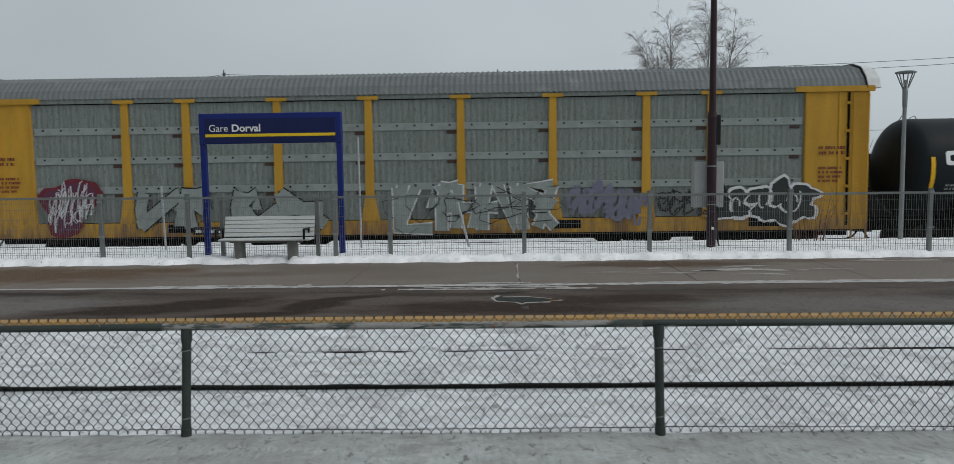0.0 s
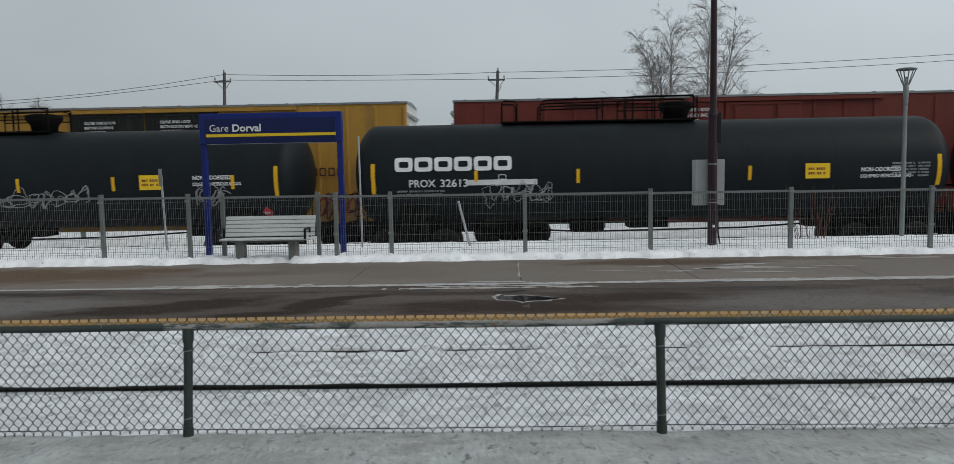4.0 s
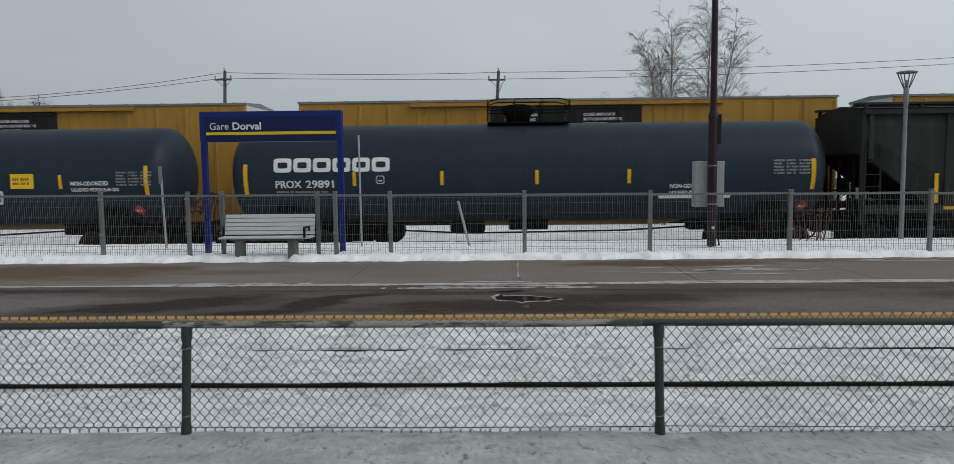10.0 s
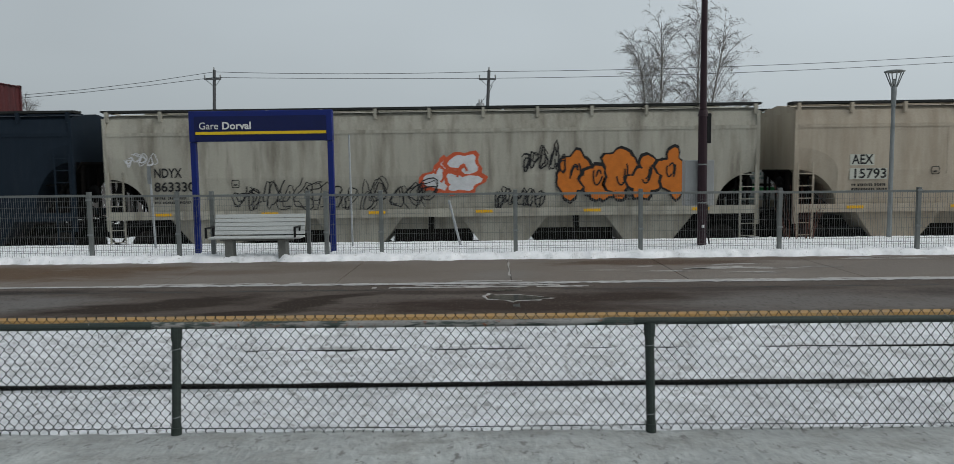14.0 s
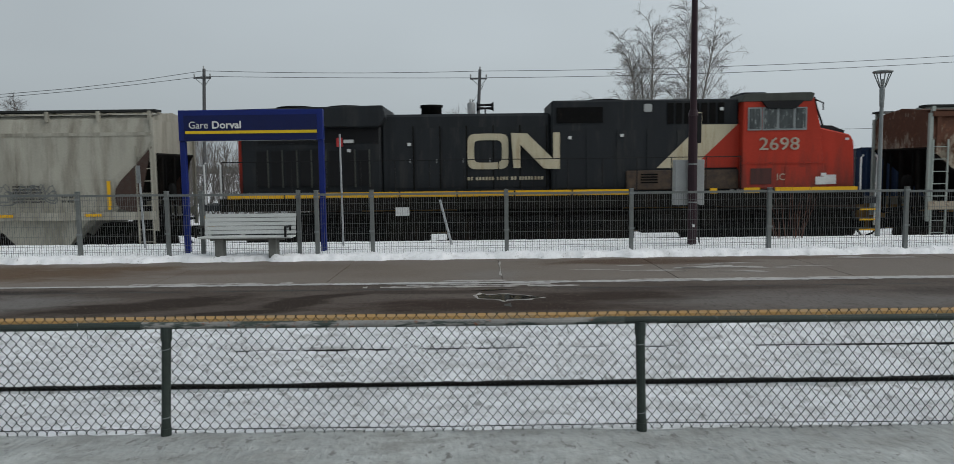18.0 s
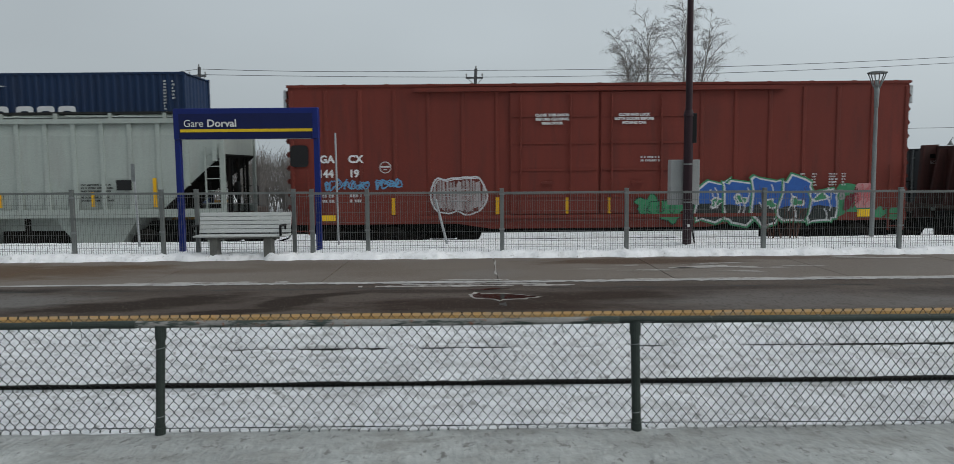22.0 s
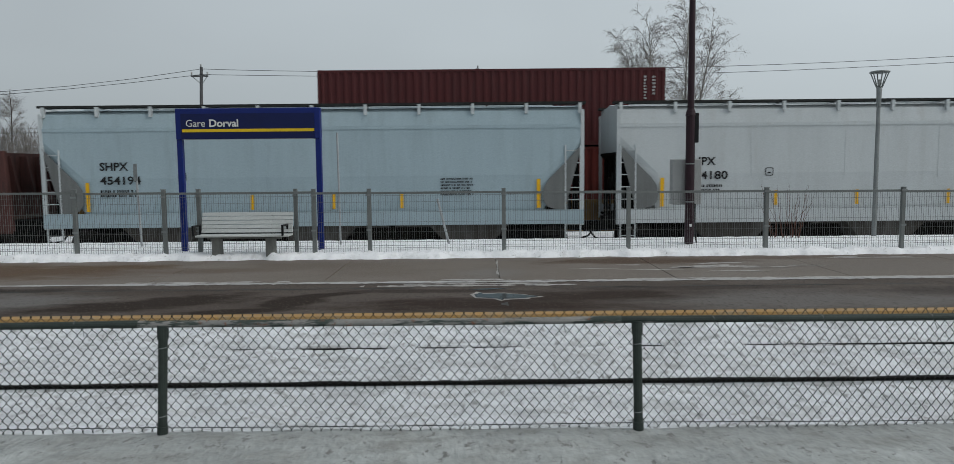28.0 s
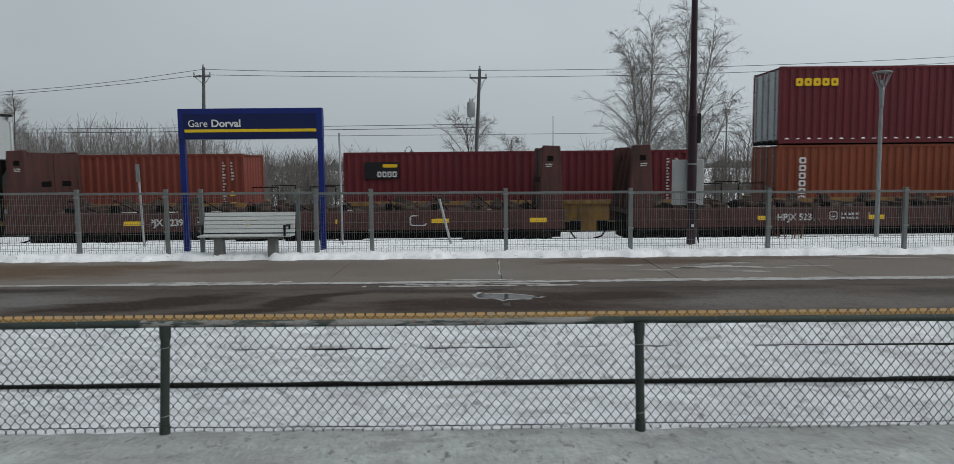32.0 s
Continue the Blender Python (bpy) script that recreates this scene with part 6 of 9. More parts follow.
                hang = [(0.02, 1.95), (0.55, 1.38), (0.98, 0.95), (1.13, 0.72), (1.17, 0.45), (1.13, 0.25), (1.02, 0.12), (0.80, 0.06), (0.52, 0.03)]
                pts = [(s * (e - 0.03 - hx), sill + hz) for hx, hz in hang]
                prism(bm, pts if s > 0 else pts[::-1], y - 0.02, y + 0.02)
                part("gusset_plate", bm, M[gusset], car)
    running_gear(car, L, 1.75, 0.5)
    # roof: walkways on brackets, hatch trough
    for s in (-1, 1):
        bm = bmesh.new()
        n = max(8, int(L / 1.5))
        box(bm, -0.045, 0.045, s * 1.50 - 0.05, s * 1.50 + 0.05, top - 0.20, top + 0.10)
        box(bm, -0.03, 0.03, min(s * 0.7, s * 1.46), max(s * 0.7, s * 1.46), top + 0.06, top + 0.098)
        bracket_me = mesh_of("walk_bracket", bm, M[trim])
        for k in range(n + 1):
            part("walk_bracket", bracket_me, None, car, loc=(-e + 0.1 + (L - 0.2) * k / n, 0, 0))
        block("roof_walk", (-e - 0.08, e + 0.08, min(s * 1.08, s * 1.50), max(s * 1.08, s * 1.50), top + 0.08, top + 0.145), M["hop_dark"], car, "thin dark grating roof walk")
    n = max(4, int(L / 2.2))
    for k in range(n):
        x = -e + 0.7 + (L - 1.4) * k / n
        block("hatch", (x, x + (L - 1.4) / n - 0.08, -0.4, 0.4, top + 0.08, top + 0.20), M[trim], car, bevel=0.03)
    # writing
    y = -W - 0.004
    if mark:
        c = M[ink]
        yt = y - 0.045 if ribs else y
        words("lettering", mark, size, c, car, -e + text_x, yt, text_z + 0.12 + 0.41, 0.225 * len(mark) - 0.12 * mark.count("I") - 0.06 if not ribs else text_w * min(1, len(mark) / 5), None, 0.007)
        words("lettering", number, size, c, car, -e + text_x, yt, text_z + 0.12, 0.20 * len(number) if not ribs else text_w, None, 0.007)
        bars("small_print", -e + text_x, text_z - 0.26, 1.15, 0.26, 2, c, car, y, None, int(L * 10))
        stencil_box(car, -e + text_x + 2.3, text_z + 0.20, y, c)
        bars("small_print", e - 4.2, text_z - 0.30, 1.0, 0.55, 6, M["g_grey"] if ink == "white" else c, car, y, None, int(L * 7))
    strips(car, marks, sill + 0.12, sill + 0.55, y - 0.045 if ribs else y)
    if not marks and gusset != "gusset":
        for k in range(6):
            x = -e + cut + 0.6 + (L - 2 * cut - 1.2) * k / 5
            block("reflector_strip", (x - 0.25, x + 0.25, -W - 0.072, -W - 0.061, sill - 0.10, sill - 0.01), M["reflector"], car, "yellow reflective strip")
    strips(car, (-e + cut + 0.12, e - cut - 0.12) if gusset != "grime_shade" else (), sill + 0.10, sill + 0.95, y - 0.045 if ribs else y, None, 0.11)
    return car, (uL + uR) / 2


# ---- boxcar ----
def boxcar(uL, uR, paint, label, bottom=0.93, top=5.12, door_paint=None, white_end=False, ribs=18):
    L = uR - uL
    car = thing("boxcar", label, "boxcar", group="boxcars")
    e, W = L / 2, 1.55
    body = block("body", (-e, e, -W, W, bottom + 0.1, top), M[paint], car, bevel=0.03)
    bm = bmesh.new()
    prism(bm, [(-W - 0.04, top - 0.04), (W + 0.04, top - 0.04), (W + 0.04, top + 0.03), (0, top + 0.12), (-W - 0.04, top + 0.03)], -e - 0.03, e + 0.03)
    for v in bm.verts:
        v.co = (v.co.y, v.co.x, v.co.z)
    part("roof", bm, M["galv"] if white_end else M[paint], car)
    for k in range(15):
        x = -e + 0.4 + (L - 0.8) * k / 14
        block("roof_rib", (x - 0.05, x + 0.05, -W - 0.03, W + 0.03, top - 0.02, top + 0.045), M[paint], car)
    for k in range(ribs + 1):
        x = -e + 0.08 + (L - 0.16) * k / ribs
        if abs(x) < 2.75:
            continue
        bm = bmesh.new()
        prism(bm, [(x - 0.06, bottom + 0.25), (x + 0.06, bottom + 0.25), (x + 0.06, top - 0.12), (x - 0.06, top - 0.12)], -W - 0.03, -W + 0.02)
        part("side_post", bm, M[paint], body, bevel=0.018)
    for s in (-1, 1):
        block("side_sill", (-e, e, s * W - 0.05, s * W + 0.05, bottom, bottom + 0.24), M[paint], car)
        bm = bmesh.new()
        prism(bm, [(-4.2, bottom), (-3.2, bottom - 0.16), (3.2, bottom - 0.16), (4.2, bottom)], s * W - 0.04, s * W + 0.04)
        part("side_sill", bm, M[paint], car)
        for k in range(9):
            z = bottom + 0.5 + (top - bottom - 0.9) * k / 8
            bm = bmesh.new()
            tube(bm, [(s * e, -W + 0.1, z), (s * (e + 0.06), -W + 0.2, z), (s * (e + 0.06), W - 0.2, z), (s * e, W - 0.1, z)], 0.09, 6)
            part("end_rib", bm, M["white_paint"] if white_end else M[paint], car)
        if not white_end:
            block("end_plate", (min(s * (e + 0.075), s * (e + 0.155)), max(s * (e + 0.075), s * (e + 0.155)), -W + 0.12, W - 0.12, top - 0.62, top - 0.10), M["lumber_wrap"], car, "pale weathered plate at the top of the end wall")
        if white_end:
            block("end_sheet", (s * e - 0.01, s * e + 0.02, -W + 0.04, W - 0.04, bottom + 0.2, top - 0.05), M["white_paint"], car)
        ladder(car, s * (e - 0.12), s * (e - 0.55), -W - 0.10, bottom - 0.3, bottom + 1.6, M[paint], "grab_irons")
    dp = M[door_paint] if door_paint else M[paint]
    for s in (-1, 1):
        x0, x1 = (-2.62, -0.03) if s < 0 else (0.03, 2.62)
        door = block("plug_door", (x0, x1, -W - 0.07, -W + 0.02, bottom + 0.26, top - 0.22), dp, car, bevel=0.012)
        for k in range(5):
            z = bottom + 0.75 + k * 0.78
            block("door_rib", (x0 + 0.08, x1 - 0.08, -W - 0.10, -W - 0.065, z, z + 0.06), dp, door)
        for f in (0.12, 0.68):
            x = x0 + (x1 - x0) * f
            bm = bmesh.new()
            tube(bm, [(x, -W - 0.13, bottom + 0.3), (x, -W - 0.13, top - 0.3)], 0.024, 6)
            part("locking_bar", bm, dp, door)
        block("door_lever", (x0 + 0.9, x0 + 1.3, -W - 0.17, -W - 0.12, bottom + 1.15, bottom + 1.22), dp, door)
    block("door_track", (-5.4, 5.4, -W - 0.14, -W - 0.02, top - 0.20, top - 0.08), M[paint] if not door_paint else M["yellow_car"], car)
    block("door_track", (-5.4, 5.4, -W - 0.12, -W - 0.02, bottom + 0.14, bottom + 0.24), M[paint], car)
    block("centre_sill", (-e - 0.2, e + 0.2, -0.35, 0.35, 0.7, bottom + 0.1), M["steel_dark"], car)
    running_gear(car, L, 2.0, 0.55)
    return car, (uL + uR) / 2


def centred(car, lines, x, z, y, size):
    """Short lines of stencilled words under one another, each given with its width."""
    for i, (line, wide) in enumerate(lines):
        words("lettering", line, size, M["white"], car, x - wide / 2, y, z - i * size * 1.12, wide, None, 0.005)


def throw_up(parent, x, w, z0, z1, cut, count, y, seed):
    """Swollen overlapping forms in rings of lime, white and fill; the fill turns dark below a wavy cut."""
    rnd = random.Random(seed)
    layers = [(bmesh.new(), key) for key in ("g_green", "g_white", "g_cobalt", "g_soot", "g_white", "g_green")]
    step = w / count
    for i in range(count):
        cx, cz = x + step * (i + 0.5), (z0 + z1) / 2
        hw, hh = step * rnd.uniform(0.50, 0.58), (z1 - z0) / 2 * rnd.uniform(0.86, 1.0)
        if i == count - 1:
            hh, cz = hh * 0.78, cz - (z1 - z0) * 0.14
        n, lean = 20, rnd.uniform(-0.12, 0.16)
        jit = [(rnd.uniform(-0.20, 0.12), rnd.uniform(-0.26, 0.14)) for _ in range(n)]
        base = y - 0.010 * i

        def shape(k, grow):
            a = 2 * math.pi * (k + 0.5) / n
            c, q = math.cos(a), math.sin(a)
            px = math.copysign(abs(c) ** 0.42, c) + jit[k][0]
            pz = math.copysign(abs(q) ** 0.42, q) + jit[k][1]
            return cx + px * (hw + grow) + lean * pz * hh, cz + pz * (hh + grow)

        def put(bm, pts, d):
            bm.faces.new([bm.verts.new((px, base - d, pz)) for px, pz in pts])

        put(layers[0][0], [shape(k, 0.075) for k in range(n)], 0.0)
        put(layers[1][0], [shape(k, 0.028) for k in range(n)], 0.0015)
        fill = [shape(k, -0.025) for k in range(n)]
        put(layers[2][0], fill, 0.003)
        c2 = cut + rnd.uniform(-0.05, 0.05)
        put(layers[3][0], [(px, min(pz, c2 + 0.04 * math.sin(px * 7))) for px, pz in fill], 0.0045)
        # counter of the form, and loose white strokes
        ex, ez = cx + rnd.uniform(-0.1, 0.15) * step, cut + rnd.uniform(0.02, 0.3)
        blob(layers[4][0], ex, ez, 0.20, 0.15, base - 0.006, seed + i, 16, 0.4)
        blob(layers[5][0], ex, ez, 0.15, 0.10, base - 0.0075, seed + i, 16, 0.4)
        for q in range(3):
            sx, sz = cx + rnd.uniform(-0.45, 0.45) * step, rnd.uniform(z0 + 0.3, z1 - 0.2)
            bend = rnd.uniform(-0.5, 0.5)
            pts = [(sx + 0.10 * math.sin(bend + 0.7 * k), sz - 0.11 * k) for k in range(rnd.randrange(3, 7))]
            stroke(layers[4][0], [(px, max(pz, z0 + 0.04)) for px, pz in pts], 0.035, base - 0.0085)
    for bm, key in layers:
        part("graffiti_fill", bm, M[key], parent)["kind"] = "stuff"


def hatched_piece(parent, x, z, w, h, y, seed):
    """A filled-in outline of thin pale hatching that lets the paint below show through."""
    rnd = random.Random(seed)
    edge, hatch = bmesh.new(), bmesh.new()
    def half(u):
        return 0.5 * (1 - abs(2 * u - 1) ** 3.2) ** 0.5 * (0.94 + 0.10 * math.sin(u * 11) + 0.05 * math.sin(u * 23))
    us = [0.5 - 0.5 * math.cos(math.pi * k / 26) for k in range(27)]
    ring = [(x + w * u, z + h * (0.5 + half(u) + 0.05 * math.sin(u * 17))) for u in us] + [(x + w * u, z + h * (0.5 - half(u) * 0.96)) for u in reversed(us)]
    stroke(edge, ring, 0.045, y - 0.012)
    stroke(edge, [(px + 0.05, pz - 0.04) for px, pz in ring[3:20]], 0.03, y - 0.014)
    for k in range(34):
        u = 0.04 + 0.92 * k / 33
        r = half(u) * 0.92
        lo, hi = 0.5 - r * rnd.uniform(0.7, 1.0), 0.5 + r * rnd.uniform(0.8, 1.0)
        drift = rnd.uniform(-0.05, 0.05)
        stroke(hatch, [(x + w * u + drift * q / 4, z + h * (lo + (hi - lo) * q / 4)) for q in range(5)], rnd.uniform(0.022, 0.052), y - 0.004 - 0.0001 * k)
    for k in range(9):
        u, v = rnd.uniform(0.2, 0.5), rnd.uniform(0.2, 0.8)
        stroke(hatch, [(x + w * (u + 0.09 * q), z + h * (v + 0.02 * math.sin(q + k))) for q in range(4)], 0.025, y - 0.009)
    part("graffiti_outline", edge, M["g_white"], parent)["kind"] = "stuff"
    part("graffiti_fill", hatch, M["g_chalk"], parent)["kind"] = "stuff"


def notice(car, s, x, z, y, size=0.15, ink="white"):
    for i, line in enumerate(s):
        words("lettering", line, size, M[ink], car, x, y, z - i * size * 1.25, None, None, 0.004)


# ---- autorack ----
def autorack(uL, uR):
    L = uR - uL
    car = thing("autorack_car", "long yellow and grey autorack with perforated panels and graffiti", "autorack")
    e, W = L / 2, 1.50
    c = (uL + uR) / 2
    posts = [u - c for u in (-10.94, -9.11, -6.39, -3.69, -0.98, 1.71, 4.43, 6.30)]
    block("floor", (-e, e, -1.4, 1.4, 1.0, 1.2), M["steel_dark"], car)
    # Solid dark block filling the inside behind the side panels.
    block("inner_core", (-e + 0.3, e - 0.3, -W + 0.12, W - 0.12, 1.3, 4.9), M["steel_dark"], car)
    for s in (-1, 1):
        block("side_sill", (-e, e, s * W - 0.06, s * W + 0.06, 0.88, 1.30), M["auto_yellow"], car)
        block("top_rail", (-e, e, s * W - 0.07, s * W + 0.07, 4.86, 4.98), M["auto_panel"], car)
    # roof of corrugated sheets
    n = int(L / 0.16)
    bm = bmesh.new()
    arc = [(-W - 0.10, 4.98), (-W + 0.02, 5.25), (-W + 0.32, 5.55), (-0.7, 5.70), (0, 5.74), (0.7, 5.70), (W - 0.32, 5.55), (W - 0.02, 5.25), (W + 0.10, 4.98)]
    cols = []
    for i in range(n * 2 + 1):
        x = -e + 0.15 + (L - 0.3) * i / (2 * n)
        off = 0.022 if i % 2 else -0.012
        cols.append([bm.verts.new((x, y, z + off)) for y, z in arc])
    for a, b in zip(cols, cols[1:]):
        for k in range(len(arc) - 1):
            bm.faces.new((a[k], a[k + 1], b[k + 1], b[k]))
    part("roof", bm, M["auto_roof"], car, "corrugated grey arched roof")
    for s in (-1, 1):
        bm = bmesh.new()
        x = s * (e - 0.15)
        vs = [bm.verts.new((x, y, z)) for y, z in arc] + [bm.verts.new((x + s * 0.45, y * 0.97, z - 0.02)) for y, z in arc]
        k = len(arc)
        for i in range(k - 1):
            bm.faces.new((vs[i], vs[i + 1], vs[k + i + 1], vs[k + i]))
        bm.faces.new(vs[k:])
        part("roof_hood", bm, M["white_paint"], car, "pale scuffed end hood")
        bm = bmesh.new()
        for dz, da in ((0.03, 0.0), (-0.02, 0.0)):
            tube(bm, [(x + s * 0.02, y * 1.005, z + dz) for y, z in arc], 0.035, 4)
        part("roof_seal", bm, M["black_iron"], car, "black rubber edge of the roof sheets")
        # end bay and door
        a, b = sorted((s * e, s * (e - 1.86)))
        end = block("end_panel", (a, b, -W - 0.05, W + 0.05, 0.95, 4.92), M["auto_yellow"], car, bevel=0.03)
        block("end_cap", (a - 0.1 * (s < 0), b + 0.3 * (s < 0), -W - 0.12, -W - 0.02, 4.86, 5.02), M["auto_yellow"], end) if s < 0 else block("end_cap", (a - 0.3, b + 0.1, -W - 0.12, -W - 0.02, 4.86, 5.02), M["auto_yellow"], end)
        for f, seam in ((0.33, "grime_shade"), (0.46, "auto_yellow"), (0.97, "auto_yellow")):
            x = s * (e - 1.86 * f)
            block("door_seam", (x - 0.035, x + 0.035, -W - 0.075, -W - 0.045, 1.0, 4.85), M[seam], end)
        for z in (1.3, 2.1, 2.9, 3.7, 4.5):
            block("hinge", (s * (e - 0.6) - 0.10, s * (e - 0.6) + 0.10, -W - 0.11, -W - 0.06, z, z + 0.08), M["auto_yellow"], end)
        bars("small_print", s * (e - 1.0) - 0.45, 3.05, 0.9, 0.30, 2, M["g_maroon"], end, -W - 0.07, None, 4)
        bars("small_print", s * (e - 1.1) - 0.35, 2.25, 0.7, 0.5, 4, M["g_maroon"], end, -W - 0.07, None, 5)
        ladder(car, s * (e - 0.08), s * (e - 0.5), -W - 0.14, 0.5, 4.8, M["auto_yellow"])
    for x in posts:
        bm = bmesh.new()
        prism(bm, [(x - 0.28, 1.28), (x + 0.28, 1.28), (x + 0.12, 2.1), (x + 0.105, 4.88), (x - 0.105, 4.88), (x - 0.12, 2.1)], -W - 0.08, -W + 0.04)
        p = part("side_post", bm, M["auto_yellow"], car, bevel=0.012)
        block("bracket", (x - 0.30, x + 0.30, -W - 0.11, -W - 0.02, 4.84, 4.94), M["auto_yellow"], p)
    # perforated side panels, three to a bay, with overlap bands
    edges = [-e + 1.86] + posts + [e - 1.86]
    for a, b in zip(edges, edges[1:]):
        for j, (z0, z1) in enumerate(((1.32, 2.30), (2.30, 3.18), (3.18, 4.05), (4.05, 4.86))):
            bm = bmesh.new()
            m = max(6, int((b - a) / 0.085))
            last = None
            for i in range(m + 1):
                x = a + (b - a) * i / m
                y = -W + 0.014 * (i % 2) - 0.004 * j
                v = (bm.verts.new((x, y, z0)), bm.verts.new((x, y, z1 - 0.03)))
                if last:
                    bm.faces.new((last[0], v[0], v[1], last[1]))
                last = v
            part("side_panel", bm, M["auto_panel"], car)
            if j:
                band = block("panel_band", (a + 0.06, b - 0.06, -W - 0.03, -W + 0.008, z0 - 0.11, z0 + 0.10), M["auto_band"], car, "flat sheet-metal band", bevel=0.008)
                block("notch", (b - 0.42, b - 0.13, -W - 0.02, -W + 0.004, z0 - 0.22, z0 - 0.125), M["brown_load"], band)
            for k in range(5 if j else 0):
                x = a + (b - a) * (0.12 + 0.19 * k)
                block("bolt", (x - 0.025, x + 0.025, -W - 0.045, -W - 0.031, z0 + 0.005, z0 + 0.055), M["steel_dark"], band)
    running_gear(car, L, 3.0, 0.6)
    block("centre_sill", (-e, e, -0.35, 0.35, 0.6, 1.05), M["steel_dark"], car)
    for x in (-7.4, 4.0, 9.8):
        block("shock_pocket", (x, x + 0.9, -W - 0.07, -W - 0.02, 1.0, 1.25), M["steel_dark"], car)
    f = -W - 0.13
    graffiti(car, -13.5 - c, 1.1, 1.55, 1.6, 1, "g_purple", "g_maroon", f, 3, 2, 0.10)
    tag_lines(car, -13.3 - c, 1.25, 1.3, 1.3, 7, "g_white", f - 0.02, 4, 0.035)
    graffiti(car, -10.7 - c, 1.15, 5.8, 1.05, 4, "auto_band", "g_black", f, 11, 2, 0.04, True)
    graffiti(car, -2.95 - c, 0.98, 4.8, 1.35, 4, "auto_band", "g_white", f, 17, 3, 0.045, True)
    tag_lines(car, -2.95 - c, 1.05, 4.8, 1.2, 4, "g_black", f - 0.03, 18, 0.03)
    tag_lines(car, 2.2 - c, 1.25, 2.2, 1.0, 7, "g_lilac", f, 23, 0.13)
    plate = block("number_plate", (-9.0 - c, -6.95 - c, f - 0.012, -W - 0.05, 0.94, 1.17), M["g_black"], car, "black plate for painted numbers")
    bars("number_bar", -8.9 - c, 0.97, 1.85, 0.24, 1, M["white"], plate, f - 0.012, None, 12)
    graffiti(car, 4.9 - c, 1.35, 0.9, 1.0, 2, None, "g_black", f, 29, 6, 0.06)
    graffiti(car, 8.6 - c - 2.0, 1.05, 2.5, 1.35, 3, "g_soot", "g_white", f, 31, 3, 0.06)
    tag_lines(car, 4.7 - c, 1.3, 2.0, 0.95, 5, "g_black", f - 0.01, 37, 0.06)
    return car, c


# ---- diesel locomotive ----
def locomotive(uL, uR):
    L = uR - uL
    c = (uL + uR) / 2
    car = thing("diesel_locomotive", "black and red six-axle diesel locomotive with cream bands", "locomotive")
    e = L / 2
    def X(u):
        return u - c
    block("underframe", (-e + 0.1, e - 0.35, -1.5, 1.5, 1.52, 1.90), M["grime_shade"], car)
    marks = [(240.25 + 1.7 * k, 241.9 + 1.7 * k) for k in range(7)] + [(254.5, 254.7), (255.5, 255.96), (256.42, 258.84)]
    for a, b in marks:
        block("sill_stripe", (X(a), X(b), -1.525, -1.503, 1.90, 2.06), M["reflector"], car, "yellow reflective sill stripe")
    hood_w = 1.05
    rear = block("radiator_hood", (X(240.56), X(244.75), -1.10, 1.10, 2.0, 4.3), M["loco_black"], car, bevel=0.05)
    block("radiator_hood_base", (X(240.56), X(244.8), -hood_w, hood_w, 1.90, 2.02), M["loco_black"], car)
    bm = bmesh.new()
    prism(bm, [(X(240.56), 3.98), (X(244.75), 3.98), (X(244.95), 4.25), (X(244.88), 4.60), (X(240.2), 4.52), (X(240.12), 4.24)], -1.50, 1.50)
    part("radiator_roof", bm, M["loco_black"], car, bevel=0.03)
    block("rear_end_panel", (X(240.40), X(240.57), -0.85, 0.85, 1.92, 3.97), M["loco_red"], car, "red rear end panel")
    for k in range(8):
        x = X(241.03 + k * 0.435)
        block("hood_door", (x, x + 0.31, -1.135, -1.095, 2.25, 3.30), M["black_iron"], rear)
        block("door_frame", (x + 0.315, x + 0.345, -1.150, -1.095, 2.2, 3.34), M["gusset_dark"], rear)
    for x0 in (241.1, 242.95):
        block("radiator_grille", (X(x0), X(x0 + 1.75), -1.14, -1.09, 3.53, 3.93), M["black_iron"], rear)
    for k in range(3):
        block("rivet_plate", (X(241.75 + 0.33 * k), X(241.80 + 0.33 * k), -1.515, -1.50, 4.30, 4.35), M["white_paint"], rear)
    hood = block("engine_hood", (X(244.75), X(249.85), -1.02, 1.02, 1.90, 4.36), M["loco_black"], car, bevel=0.08)
    for k in range(6):
        x = X(245.0 + k * 0.8)
        block("hood_door", (x, x + 0.70, -1.04, -1.015, 2.15, 3.95), M["loco_black"], hood)
        block("door_latch", (x + 0.60, x + 0.63, -1.055, -1.036, 2.9, 3.02), M["galv"], hood)
        block("door_hinge", (x + 0.705, x + 0.735, -1.05, -1.015, 2.1, 4.0), M["grime_shade"], hood)
    alt = block("alternator_hood", (X(249.85), X(255.42), -1.18, 1.18, 1.92, 4.70), M["loco_black"], car, bevel=0.05)
    block("intake_grille", (X(250.0), X(251.38), -1.21, -1.17, 4.03, 4.49), M["steel_dark"], alt)
    for k in range(7):
        block("intake_grille", (X(253.3 + k * 0.25), X(253.48 + k * 0.25), -1.21, -1.17, 3.97, 4.58), M["steel_dark"], alt)
    for k in range(5):
        block("hood_door", (X(250.0 + k * 0.9), X(250.8 + k * 0.9), -1.20, -1.175, 2.1, 3.8), M["loco_black"], alt)
    bm = bmesh.new()
    ring_block(bm, X(252.6), 4.33, 0.24, 0.24, 0, -1.185, None, True)
    part("round_badge", bm, M["box_grey"], car, "round grey badge")
    # diagonal cream band and red front
    bm = bmesh.new()
